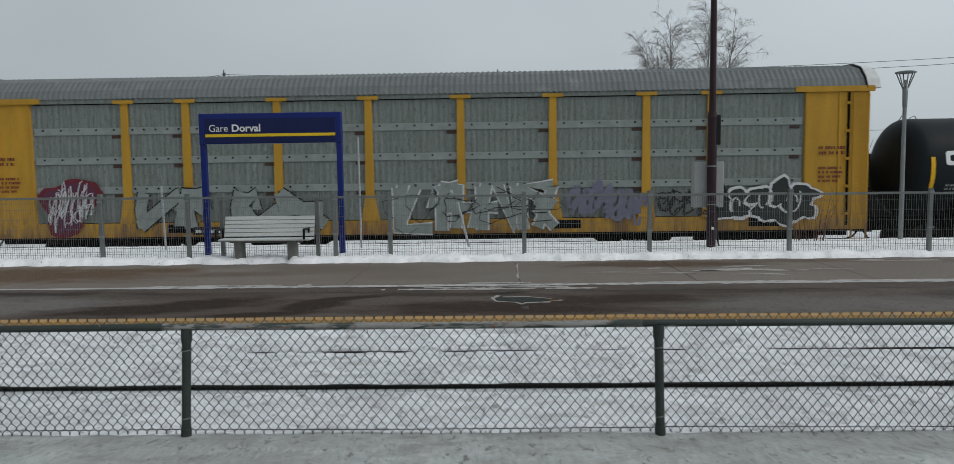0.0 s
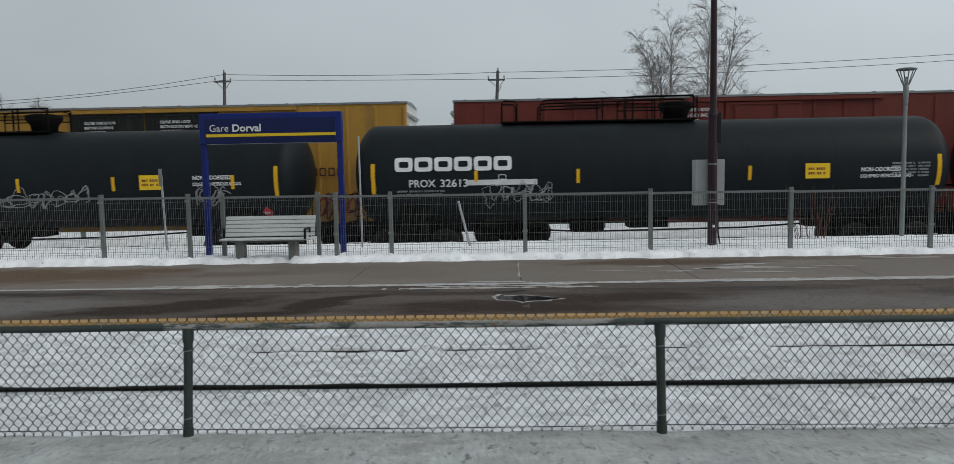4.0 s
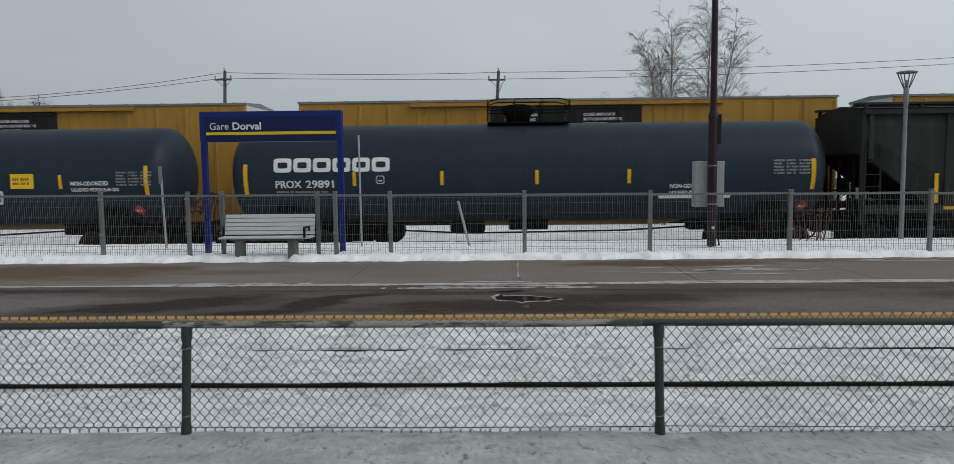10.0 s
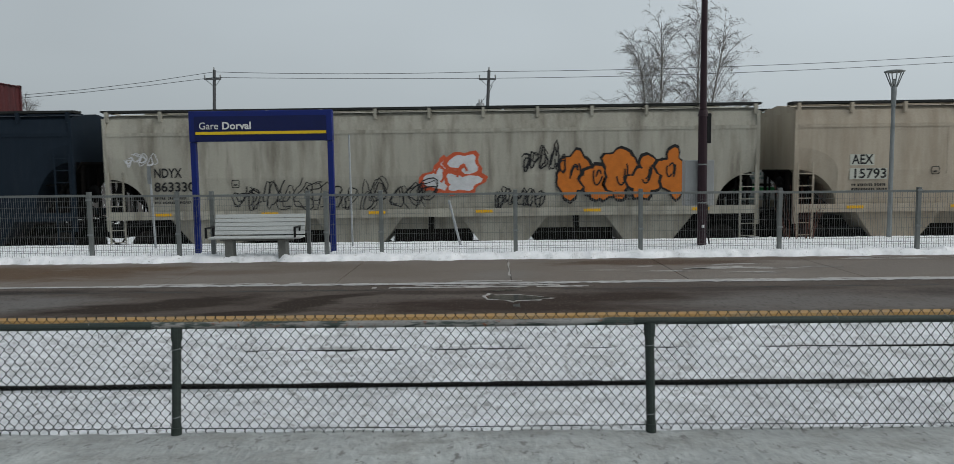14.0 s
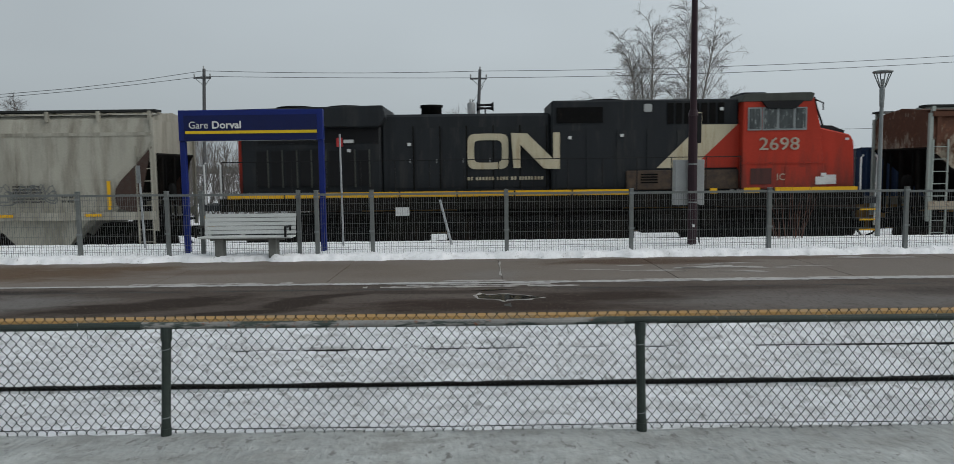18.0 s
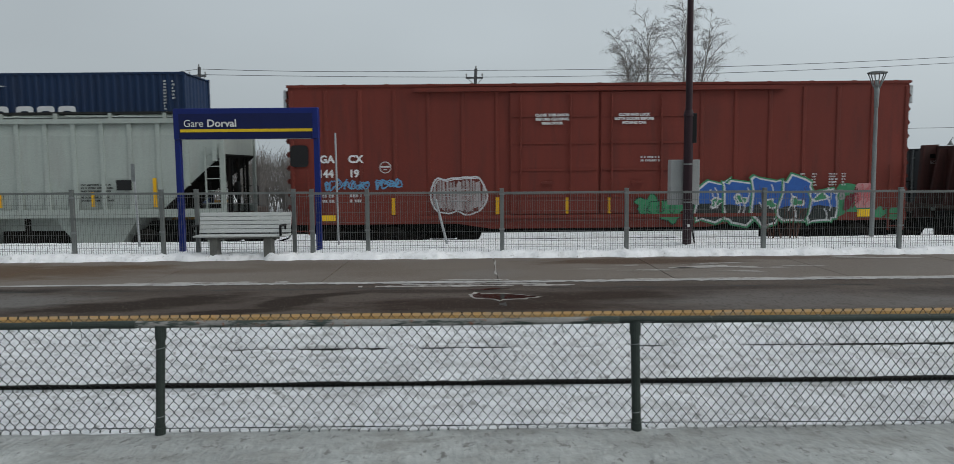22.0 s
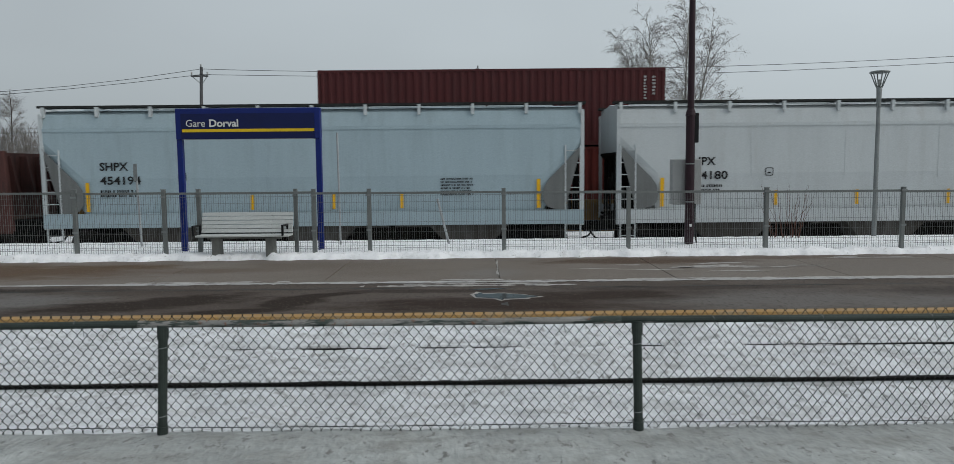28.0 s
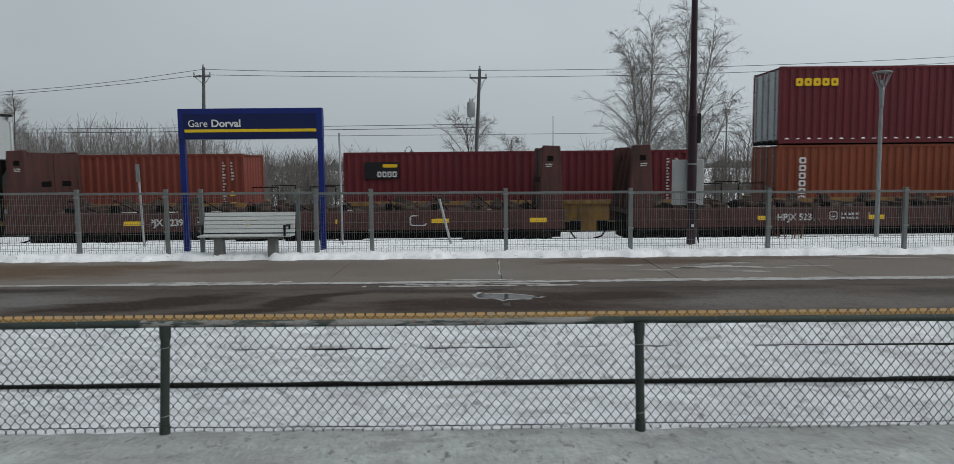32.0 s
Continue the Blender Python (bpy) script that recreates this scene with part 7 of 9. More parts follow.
    prism(bm, [(X(252.98), 2.66), (X(254.05), 2.66), (X(255.38), 3.94), (X(254.30), 3.94)], -1.225, -1.20)
    part("cream_band", bm, M["loco_cream"], car, "cream diagonal band")
    bm = bmesh.new()
    prism(bm, [(X(254.05), 2.66), (X(255.44), 2.66), (X(255.44), 3.94), (X(255.38), 3.94)], -1.222, -1.20)
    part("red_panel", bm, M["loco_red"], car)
    bm = bmesh.new()
    prism(bm, [(X(255.42), 2.02), (X(257.92), 2.02), (X(257.70), 3.88), (X(257.50), 4.72), (X(255.44), 4.60)], -1.5, 1.5)
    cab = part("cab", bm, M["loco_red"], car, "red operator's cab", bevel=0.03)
    bm = bmesh.new()
    prism(bm, [(X(255.36), 4.57), (X(257.44), 4.57), (X(257.52), 4.79), (X(257.4), 4.83), (X(255.5), 4.80)], -1.53, 1.53)
    part("cab_roof", bm, M["gusset_dark"], car, "dark grey cab roof", bevel=0.02)
    bm = bmesh.new()
    prism(bm, [(X(256.13), 4.36), (X(256.95), 4.36), (X(257.18), 4.58), (X(255.95), 4.58)], -1.60, -1.50)
    part("sun_visor", bm, M["black_iron"], cab, "black sun visor")
    block("air_unit", (X(255.75), X(256.45), -0.6, 0.6, 4.80, 4.93), M["loco_black"], car, bevel=0.02)
    block("air_unit", (X(256.6), X(257.0), -0.4, 0.4, 4.80, 4.88), M["loco_black"], car, bevel=0.02)
    bm = bmesh.new()
    prism(bm, [(X(257.8), 2.02), (X(258.9), 2.02), (X(258.84), 3.40), (X(258.72), 3.60), (X(257.72), 3.84)], -1.24, 1.24)
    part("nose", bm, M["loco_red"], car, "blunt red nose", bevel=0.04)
    bm = bmesh.new()
    prism(bm, [(X(257.78), 3.80), (X(258.66), 3.60), (X(258.70), 3.72), (X(258.3), 3.88), (X(257.8), 3.90)], -0.95, 0.95)
    part("nose_top", bm, M["loco_black"], car, "black anti-glare nose top")
    bm = bmesh.new()
    tube(bm, [(X(257.60), -1.3, 4.70), (X(257.66), -1.32, 4.4), (X(257.86), -1.3, 3.88)], 0.03, 6)
    tube(bm, [(X(257.55), -1.45, 4.62), (X(257.72), -1.62, 4.5), (X(257.72), -1.62, 4.3)], 0.022, 6)
    part("windshield_post", bm, M["black_iron"], cab)
    for a, b in ((255.62, 255.94), (256.05, 256.42), (256.50, 256.90), (256.98, 257.26)):
        w = block("cab_window", (X(a), X(b), -1.535, -1.49, 3.78, 4.36), M["cab_glass"], cab, "side window with pale glints painted in", bevel=0.01)
        block("window_frame", (X(a) - 0.045, X(b) + 0.045, -1.52, -1.505, 3.73, 4.40), M["galv"], w)
    block("windshield", (X(257.62), X(257.70), -1.2, 1.2, 3.95, 4.55), M["glass"], cab)
    for x0, x1, z0, z1 in ((257.60, 257.91, 2.13, 2.36), (257.96, 258.33, 2.13, 2.41), (257.76, 257.91, 2.38, 2.47), (258.58, 258.68, 3.43, 3.50)):
        block("white_plate", (X(x0), X(x1), -1.53 if x1 < 257.92 else -1.26, -1.2, z0, z1), M["white_paint"], car, "white notice plate")
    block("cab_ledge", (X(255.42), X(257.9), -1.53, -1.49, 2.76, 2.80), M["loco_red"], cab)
    words("lettering", "2698", 0.52, M["hop_tan"], car, X(255.9), -1.51, 3.16, 1.2, None, 0.004)
    words("lettering", "IC", 0.28, M["hop_tan"], car, X(256.44), -1.51, 2.27)
    block("cab_grille", (X(255.68), X(256.3), -1.515, -1.498, 2.15, 2.62), M["brown_car"], cab)
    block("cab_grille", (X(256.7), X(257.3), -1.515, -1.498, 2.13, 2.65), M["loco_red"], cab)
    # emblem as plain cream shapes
    bm = bmesh.new()
    ring_block(bm, X(247.34), 2.69, 1.24, 1.07, 0.20, -1.05)
    part("emblem", bm, M["loco_cream"], car, "cream rounded emblem shape")
    bm = bmesh.new()
    prism(bm, [(X(248.72), 2.72), (X(248.92), 2.72), (X(248.92), 3.42), (X(249.62), 2.70), (X(249.82), 2.68), (X(249.82), 2.68), (X(250.10), 2.68), (X(250.10), 3.76), (X(249.90), 3.76), (X(249.90), 2.98), (X(249.13), 3.74), (X(248.65), 3.76)], -1.225, -1.04)
    part("emblem", bm, M["loco_cream"], car, "cream angular emblem shape")
    bars("web_bars", X(247.34), 2.33, 2.45, 0.36, 1, M["loco_cream"], car, -1.05, None, 6)
    bm = bmesh.new()
    lathe(bm, [(0.32, 4.3), (0.32, 4.60), (0.36, 4.63), (0.36, 4.70), (0.25, 4.70)], pose(X(246.22), 0, 0), 16)
    part("exhaust_pipe", bm, M["steel_dark"], car)
    bm = bmesh.new()
    tube(bm, [(X(247.9), 0, 4.3), (X(247.9), 0, 4.62)], 0.03, 6)
    for s in (-1, 1):
        for k in range(2):
            lathe(bm, [(0.03, 0), (0.045, 0.18), (0.10, 0.26), (0.08, 0.27)], pose(X(247.9), -0.15 + 0.2 * k, 4.58 + 0.12 * k, 0, 90 * s), 10)
    part("horn", bm, M["black_iron"], car)
    for k, x in enumerate((242, 243.6, 251.6)):
        bm = bmesh.new()
        lathe(bm, [(0.6, 4.55), (0.62, 4.68), (0.5, 4.7)], pose(X(x), 0, 0.1 * (k == 2)), 16)
        part("roof_fan", bm, M["steel_dark"], car)
    bm = bmesh.new()
    lathe(bm, [(0.05, -2.7), (0.55, -2.6), (0.58, 0), (0.55, 2.6), (0.05, 2.7)], pose(X(249.6), 0, 0.95, 0, 90), 16)
    box(bm, X(246.9), X(252.3), -1.35, 1.35, 0.45, 1.25)
    # Added dark box that closes the gaps along the underbody.
    box(bm, X(240.4), X(259.0), -0.9, 0.9, 0.8, 1.35)
    part("fuel_tank", bm, M["grime_shade"], car)
    for x0, w, z0, z1 in ((244.9, 1.3, 0.55, 1.45), (246.7, 0.5, 0.6, 1.4), (252.5, 1.6, 0.75, 1.4), (254.3, 0.5, 0.9, 1.5)):
        block("equipment_box", (X(x0), X(x0 + w), -1.42, -0.9, z0, z1), M["grime_shade"], car, bevel=0.02)
    bm = bmesh.new()
    for zz in (1.42, 1.30, 0.52):
        tube(bm, [(X(240.6), -1.3, zz), (X(249), -1.33, zz - 0.03), (X(258.8), -1.3, zz)], 0.022, 6)
    part("pipework", bm, M["grime_shade"], car)
    rot = block("louvre_panel", (X(252.07), X(255.41), -1.30, -1.18, 2.02, 2.60), M["loco_rusty"], car, "rust-stained louvre panel", bevel=0.02)
    for x0 in (252.5, 253.65):
        for k in range(4):
            block("louvre", (X(x0), X(x0 + 0.5), -1.315, -1.295, 2.22 + 0.08 * k, 2.26 + 0.08 * k), M["grime_shade"], rot)
    block("red_label", (X(243.45), X(243.62), -1.20, -1.09, 3.42, 3.68), M["red_sign"], car, "small red warning label")
    block("white_label", (X(243.66), X(243.95), -1.20, -1.09, 3.52, 3.62), M["white_paint"], car)
    for x0, zz, yy in ((243.75, 3.25, -1.15), (245.55, 3.42, -1.07), (250.35, 3.55, -1.225), (251.9, 3.6, -1.225), (254.85, 4.35, -1.225), (255.2, 1.98, -1.23)):
        block("white_label", (X(x0), X(x0 + 0.1), yy - 0.01, yy + 0.05, zz, zz + 0.09), M["white_paint"], car)
    block("sand_filler", (X(254.15), X(254.3), -1.26, -1.2, 3.92, 4.3), M["loco_cream"], car)
    for x0 in (246.2, 247.6, 248.9, 250.3, 252.4):
        bm = bmesh.new()
        lathe(bm, [(0.1, -0.55), (0.2, -0.5), (0.2, 0.5), (0.1, 0.55)], pose(X(x0 + 0.5), -1.38, 1.1, 0, 90), 12)
        part("air_reservoir", bm, M["steel_dark"], car)
    block("number_box", (X(245.2), X(245.6), -1.53, -1.5, 1.35, 1.6), M["white_paint"], car)
    for x in (X(242.9), X(256.4)):
        bm = bmesh.new()
        prism(bm, [(x - 2.3, 0.7), (x - 2.0, 0.4), (x + 2.0, 0.4), (x + 2.3, 0.7), (x + 2.2, 1.0), (x - 2.2, 1.0)], -1.25, -1.05)
        prism(bm, [(x - 2.3, 0.7), (x - 2.0, 0.4), (x + 2.0, 0.4), (x + 2.3, 0.7), (x + 2.2, 1.0), (x - 2.2, 1.0)], 1.05, 1.25)
        box(bm, x - 0.4, x + 0.4, -1.1, 1.1, 0.8, 1.3)
        # Plain block in place of the traction motors, keeping the underside dark.
        box(bm, x - 2.2, x + 2.2, -0.62, 0.62, 0.22, 0.85)
        t = part("truck", bm, M["steel_dark"], car)
        for dx in (-1.65, 0, 1.65):
            AXLES.append((car, part("wheelset", WHEELSET, None, t, loc=(x + dx, 0, 0.50))))
    # handrails and steps
    bm = bmesh.new()
    n = 15
    for k in range(n + 1):
        x = X(240.1) + (X(255.4) - X(240.1)) * k / n
        tube(bm, [(x, -1.48, 1.9), (x, -1.48, 2.98)], 0.015, 6)
    tube(bm, [(X(240.1), -1.48, 2.98), (X(255.4), -1.48, 2.98)], 0.015, 6)
    part("handrail", bm, M["black_iron"], car)
    for s, u in ((-1, 239.8), (1, 259.2)):
        bm = bmesh.new()
        box(bm, X(u) - 0.28, X(u) + 0.28, -1.5, 1.5, 1.55, 1.75)
        for k in range(4):
            box(bm, X(u) - 0.25, X(u) + 0.25, -1.5, -1.0, 0.45 + 0.3 * k, 0.49 + 0.3 * k)
        steps = part("end_steps", bm, M["loco_black"], car)
        for k in range(4):
            block("step_edge", (X(u) - 0.25, X(u) + 0.25, -1.515, -1.50, 0.45 + 0.3 * k, 0.50 + 0.3 * k), M["reflector"], steps)
        bm = bmesh.new()
        tube(bm, [(X(u) + s * 0.2, -1.46, 0.9), (X(u) + s * 0.24, -1.46, 2.9), (X(u) + s * 0.18, -1.46, 2.98)], 0.025, 6)
        tube(bm, [(X(u) - s * 0.25, -1.46, 1.6), (X(u) - s * 0.25, -1.46, 2.9), (X(u) - s * 0.18, -1.46, 2.98)], 0.025, 6)
        part("grab_rail", bm, M["white_paint"], car)
        cp = part("coupler", COUPLER, None, car, loc=(X(u) + s * 0.25, 0, 0))
        if s < 0:
            cp.rotation_euler = (0, 0, math.pi)
    return car, c


# ---- bulkhead flat car ----
def bulkhead_flat(uL, uR, mark, number, load_seed, text_at):
    L = uR - uL
    e = L / 2
    car = thing("bulkhead_flat_car", "rusty brown bulkhead flat car with yellow side plates", "flat car", group="bulkhead flat cars")
    for s in (-1, 1):
        block("side_sill", (-e, e, s * 1.5 - 0.05, s * 1.5 + 0.05, 0.92, 1.48), M["brown_car"], car, bevel=0.02)
        block("sill_flange", (-e, e, s * 1.53 - 0.07, s * 1.53 + 0.07, 0.90, 0.96), M["brown_car"], car)
    block("deck", (-e, e, -1.46, 1.46, 1.30, 1.40), M["brown_load"], car)
    block("centre_sill", (-e, e, -0.4, 0.4, 0.55, 1.2), M["steel_dark"], car)
    for s in (-1, 1):
        for y in (-1.50, 1.30):
            bm = bmesh.new()
            a = s * (e - 0.02)
            prism(bm, [(a, 0.95), (a - s * 0.12, 3.34), (a - s * 0.64, 3.36), (a - s * 0.78, 0.95)][::(1 if s < 0 else -1)], y, y + 0.20)
            bulk = part("bulkhead_post", bm, M["brown_car"], car, bevel=0.02)
            block("slot", (a - s * 0.42 - 0.09, a - s * 0.42 + 0.09, y - 0.012, y, 2.9, 3.05), M["steel_dark"], bulk)
            bars("small_print", a - s * 0.45 - 0.10, 2.72, 0.2, 0.12, 2, M["white_paint"], bulk, y, None, 2)
            bm = bmesh.new()
            ring_block(bm, a - s * 0.5 - 0.07, 1.15, 0.14, 0.14, 0, y - 0.004, None, True)
            part("lifting_eye", bm, M["white_paint"], bulk)
        wall = block("bulkhead_wall", (min(s * (e - 0.56), s * (e - 0.68)), max(s * (e - 0.56), s * (e - 0.68)), -1.31, 1.31, 1.4, 3.30), M["brown_car"], car)
        for y in (-0.7, 0.4):
            block("slot", (s * (e - 0.685) - 0.006, s * (e - 0.685) + 0.006, y, y + 0.5, 2.25, 2.42), M["steel_dark"], wall)
        block("wall_seam", (s * (e - 0.69) - 0.012, s * (e - 0.69) + 0.012, -0.03, 0.03, 1.4, 3.3), M["brown_car"], wall)
        for y in (-0.8, 0, 0.8):
            bm = bmesh.new()
            a = s * (e - 0.04)
            prism(bm, [(a, 1.4), (a - s * 0.30, 3.2), (a - s * 0.52, 3.2), (a - s * 0.52, 1.4)][::(1 if s < 0 else -1)], y - 0.06, y + 0.06)
            part("bulkhead_brace", bm, M["brown_car"], car)
    rnd = random.Random(load_seed)
    for k in range(11):
        x = -e + 1.5 + (L - 3.0) * k / 10
        block("cross_bunk", (x - 0.12, x + 0.12, -1.42, 1.42, 1.40, 1.58), M["brown_load"], car)
        block("stake_pocket", (x - 0.14, x + 0.14, -1.60, -1.54, 1.1, 1.45), M["brown_car"], car)
        if rnd.random() < 0.7:
            bm = bmesh.new()
            blob(bm, x + 0.45, rnd.uniform(-1.2, -0.9), rnd.uniform(0.2, 0.5), rnd.uniform(0.12, 0.3), 0, k + load_seed, 12, 0.4)
            for v in bm.verts:
                v.co = (v.co.x, v.co.z, 1.412)
            top = bmesh.ops.extrude_face_region(bm, geom=bm.faces[:])
            for v in top["geom"]:
                if isinstance(v, bmesh.types.BMVert):
                    v.co = (x + 0.45 + (v.co.x - x - 0.45) * 0.7, v.co.y, 1.46)
            part("snow_patch", bm, M["snow"], car, "patch of old snow")
        for q in range(3):
            cx, cy, hh = x + rnd.uniform(-0.6, 0.6), rnd.uniform(-1.35, -0.5), rnd.uniform(0.12, 0.5)
            bm = bmesh.new()
            box(bm, -0.10, 0.10, -0.08, 0.08, 0, hh)
            box(bm, -rnd.uniform(0.12, 0.35), rnd.uniform(0.12, 0.3), -0.05, 0.05, hh * 0.55, hh * 0.8)
            lathe(bm, [(0.05, -0.12), (0.09, -0.1), (0.09, 0.1), (0.05, 0.12)], pose(0, -0.1, hh * 0.4, 0, 90), 8)
            bmesh.ops.rotate(bm, verts=bm.verts, cent=(0, 0, 0), matrix=Matrix.Rotation(rnd.uniform(-0.25, 0.25), 3, "Y"))
            part("load_binder", bm, M["brown_load"] if q else M["loco_rusty"], car, "rusty load binder", loc=(cx, cy, 1.40))
        bm = bmesh.new()
        x1 = x + rnd.uniform(0.4, 1.2)
        tube(bm, [(x, -1.2, 1.42), (x + 0.2, -1.1, 1.5 + rnd.uniform(0.1, 0.5)), (x1, -0.9, 1.44)], 0.022, 5)
        part("tie_chain", bm, M["steel_dark"], car)
        block("chain_winch", (x + 0.25, x + 0.45, -1.45, -1.2, 1.40, 1.58 + rnd.uniform(0, 0.12)), M["steel_dark"], car)
    for k in (-0.31, 2.93, 5.5, 8.8, 11.7):
        x = -e + text_at + k
        if x > e - 0.3:
            continue
        block("yellow_plate", (x - 0.25, x + 0.25, -1.566, -1.552, 1.10, 1.23), M["placard"], car, "yellow reflective plate")
    words("lettering", mark + " " + number, 0.28, M["white_paint"], car, -e + text_at, -1.556, 1.09, 1.30, None, 0.005)
    stencil_box(car, -e + text_at + 1.55, 1.10, -1.556, M["white_paint"])
    bars("small_print", -e + text_at + 1.9, 1.10, 0.95, 0.24, 2, M["white_paint"], car, -1.556, None, 9)
    bm = bmesh.new()
    ring_block(bm, -e + text_at + 7.9, 1.02, 0.5, 0.32, 0.03, -1.556)
    part("data_frame", bm, M["white_paint"], car)
    running_gear(car, L, 1.7, 0.4)
    return car, (uL + uR) / 2


# ---- containers and well cars ----
def container(uL, z, H, paint, label, snow=False):
    L = 12.19
    ob = thing("shipping_container", label, "container", group="shipping containers")
    e, W = L / 2, 1.219
    m = M[paint]
    for s in (-1, 1):
        bm = bmesh.new()
        n = 44
        pts = []
        for i in range(n):
            x = -e + 0.10 + (L - 0.2) * i / n
            w = (L - 0.2) / n
            pts += [(x, 0.0), (x + w * 0.30, 0.0), (x + w * 0.45, 0.036), (x + w * 0.85, 0.036)]
        pts.append((e - 0.10, 0.0))
        last = None
        for x, d in pts:
            y = s * (W - 0.005 - d)
            v = (bm.verts.new((x, y, 0.14)), bm.verts.new((x, y, H - 0.07)))
            if last:
                bm.faces.new((last[0], v[0], v[1], last[1]))
            last = v
        part("side_wall", bm, m, ob)
        block("bottom_rail", (-e, e, s * W - 0.05, s * W + 0.05 * (s < 0) + 0.0, 0.02, 0.16) if s < 0 else (-e, e, s * W - 0.05, s * W, 0.02, 0.16), m, ob)
        block("top_rail", (-e, e, min(s * W, s * (W - 0.06)), max(s * W, s * (W - 0.06)), H - 0.08, H), m, ob)
        bm = bmesh.new()
        last = None
        x = s * (e - 0.04)
        for i in range(29):
            y = -W + 0.08 + (2 * W - 0.16) * i / 28
            v = (bm.verts.new((x - s * (0.04 if i % 4 in (1, 2) else 0), y, 0.14)), bm.verts.new((x - s * (0.04 if i % 4 in (1, 2) else 0), y, H - 0.07)))
            if last:
                bm.faces.new((last[0], v[0], v[1], last[1]))
            last = v
        part("end_wall", bm, m, ob)
        for y in (-W + 0.06, W - 0.06):
            block("corner_post", (x - 0.06, x + 0.04, y - 0.058, y + 0.058, 0.1, H - 0.1), m, ob)
            for zz in (0.0, H - 0.12):
                block("corner_casting", (min(s * e, s * (e - 0.18)), max(s * e, s * (e - 0.18)), y - 0.08, y + 0.07, zz, zz + 0.12), M["steel_dark"] if paint == "c_dark" else m, ob)
    block("roof", (-e, e, -W + 0.03, W - 0.03, H - 0.06, H - 0.025), m, ob)
    block("floor", (-e, e, -W + 0.03, W - 0.03, 0.03, 0.12), M["steel_dark"], ob)
    for y0 in (-W + 0.12, 0.02):
        leaf = block("door", (-e - 0.005, -e + 0.03, y0, y0 + W - 0.15, 0.16, H - 0.10), M["lumber_wrap"] if snow else m, ob, "dusty steel door leaf" if snow else "", bevel=0.004)
        for f in (0.22, 0.78):
            bm = bmesh.new()
            yy = y0 + (W - 0.15) * f
            tube(bm, [(-e - 0.035, yy, 0.10), (-e - 0.035, yy, H - 0.06)], 0.021, 6)
            for zz in (0.3, 1.2, 2.3):
                box(bm, -e - 0.05, -e, yy - 0.05, yy + 0.05, zz, zz + 0.06)
            part("locking_bar", bm, M["galv"], leaf)
    if snow:
        bm = bmesh.new()
        rnd = random.Random(3)
        for k in range(31):
            x = -e + 0.3 + (L - 0.6) * k / 30
            lathe(bm, [(0.10, 0.0), (0.09, 0.03), (0.03, 0.055 + rnd.uniform(0, 0.02))], pose(x, -W + 0.08, 0.165), 6)
        part("snow_caps", bm, M["snow_bank"], ob, "little caps of snow on the bottom rail")["kind"] = "stuff"
    dx = e - 0.75
    bars("id_column", dx, 0.95, 0.10, 1.5, 14, M["white_paint"], ob, -W - 0.004, None, int(-uL) % 50)
    bars("id_column", dx + 0.30, 1.75, 0.10, 0.7, 6, M["white_paint"], ob, -W - 0.004, None, int(-uL) % 37)
    bm = bmesh.new()
    v = [bm.verts.new((dx + 0.22 + a, -W - 0.012, 1.2 + b)) for a, b in ((0, 0), (0.22, 0), (0.11, 0.2))]
    bm.faces.new(v)
    part("warning_triangle", bm, M["placard"], ob)
    block("yellow_label", (dx + 0.22, dx + 0.44, -W - 0.015, -W - 0.005, 0.72, 0.98), M["placard"], ob)
    ob.location = (0, 0, z)
    return ob, uL + L / 2, z


def emblem_row(ob, x, z, count, w, h, gap, ink, t=None, y=-1.225, full=False):
    for k in range(count):
        bm = bmesh.new()
        ring_block(bm, x + k * (w + gap), z, w, h, t or h * 0.26, y, None, full)
        part("emblem_block", bm, M[ink], ob)


def swoosh(ob, x, z, w, h, ink, up=True):
    bm = bmesh.new()
    n = 14
    for (i, j) in ((k, k + 1) for k in range(n)):
        v = []
        for q, o in ((i, 0), (j, 0), (j, 1), (i, 1)):
            f = q / n
            zz = z + h * (math.sin(f * math.pi / 2) if up else 1 - math.cos(f * math.pi / 2))
            th = 0.22 * h * math.sin(math.pi * min(1, f + 0.08))
            v.append(bm.verts.new((x + w * f, -1.238, zz + (th if o else 0))))
        bm.faces.new(v)
    part("emblem_swoosh", bm, M[ink], ob)


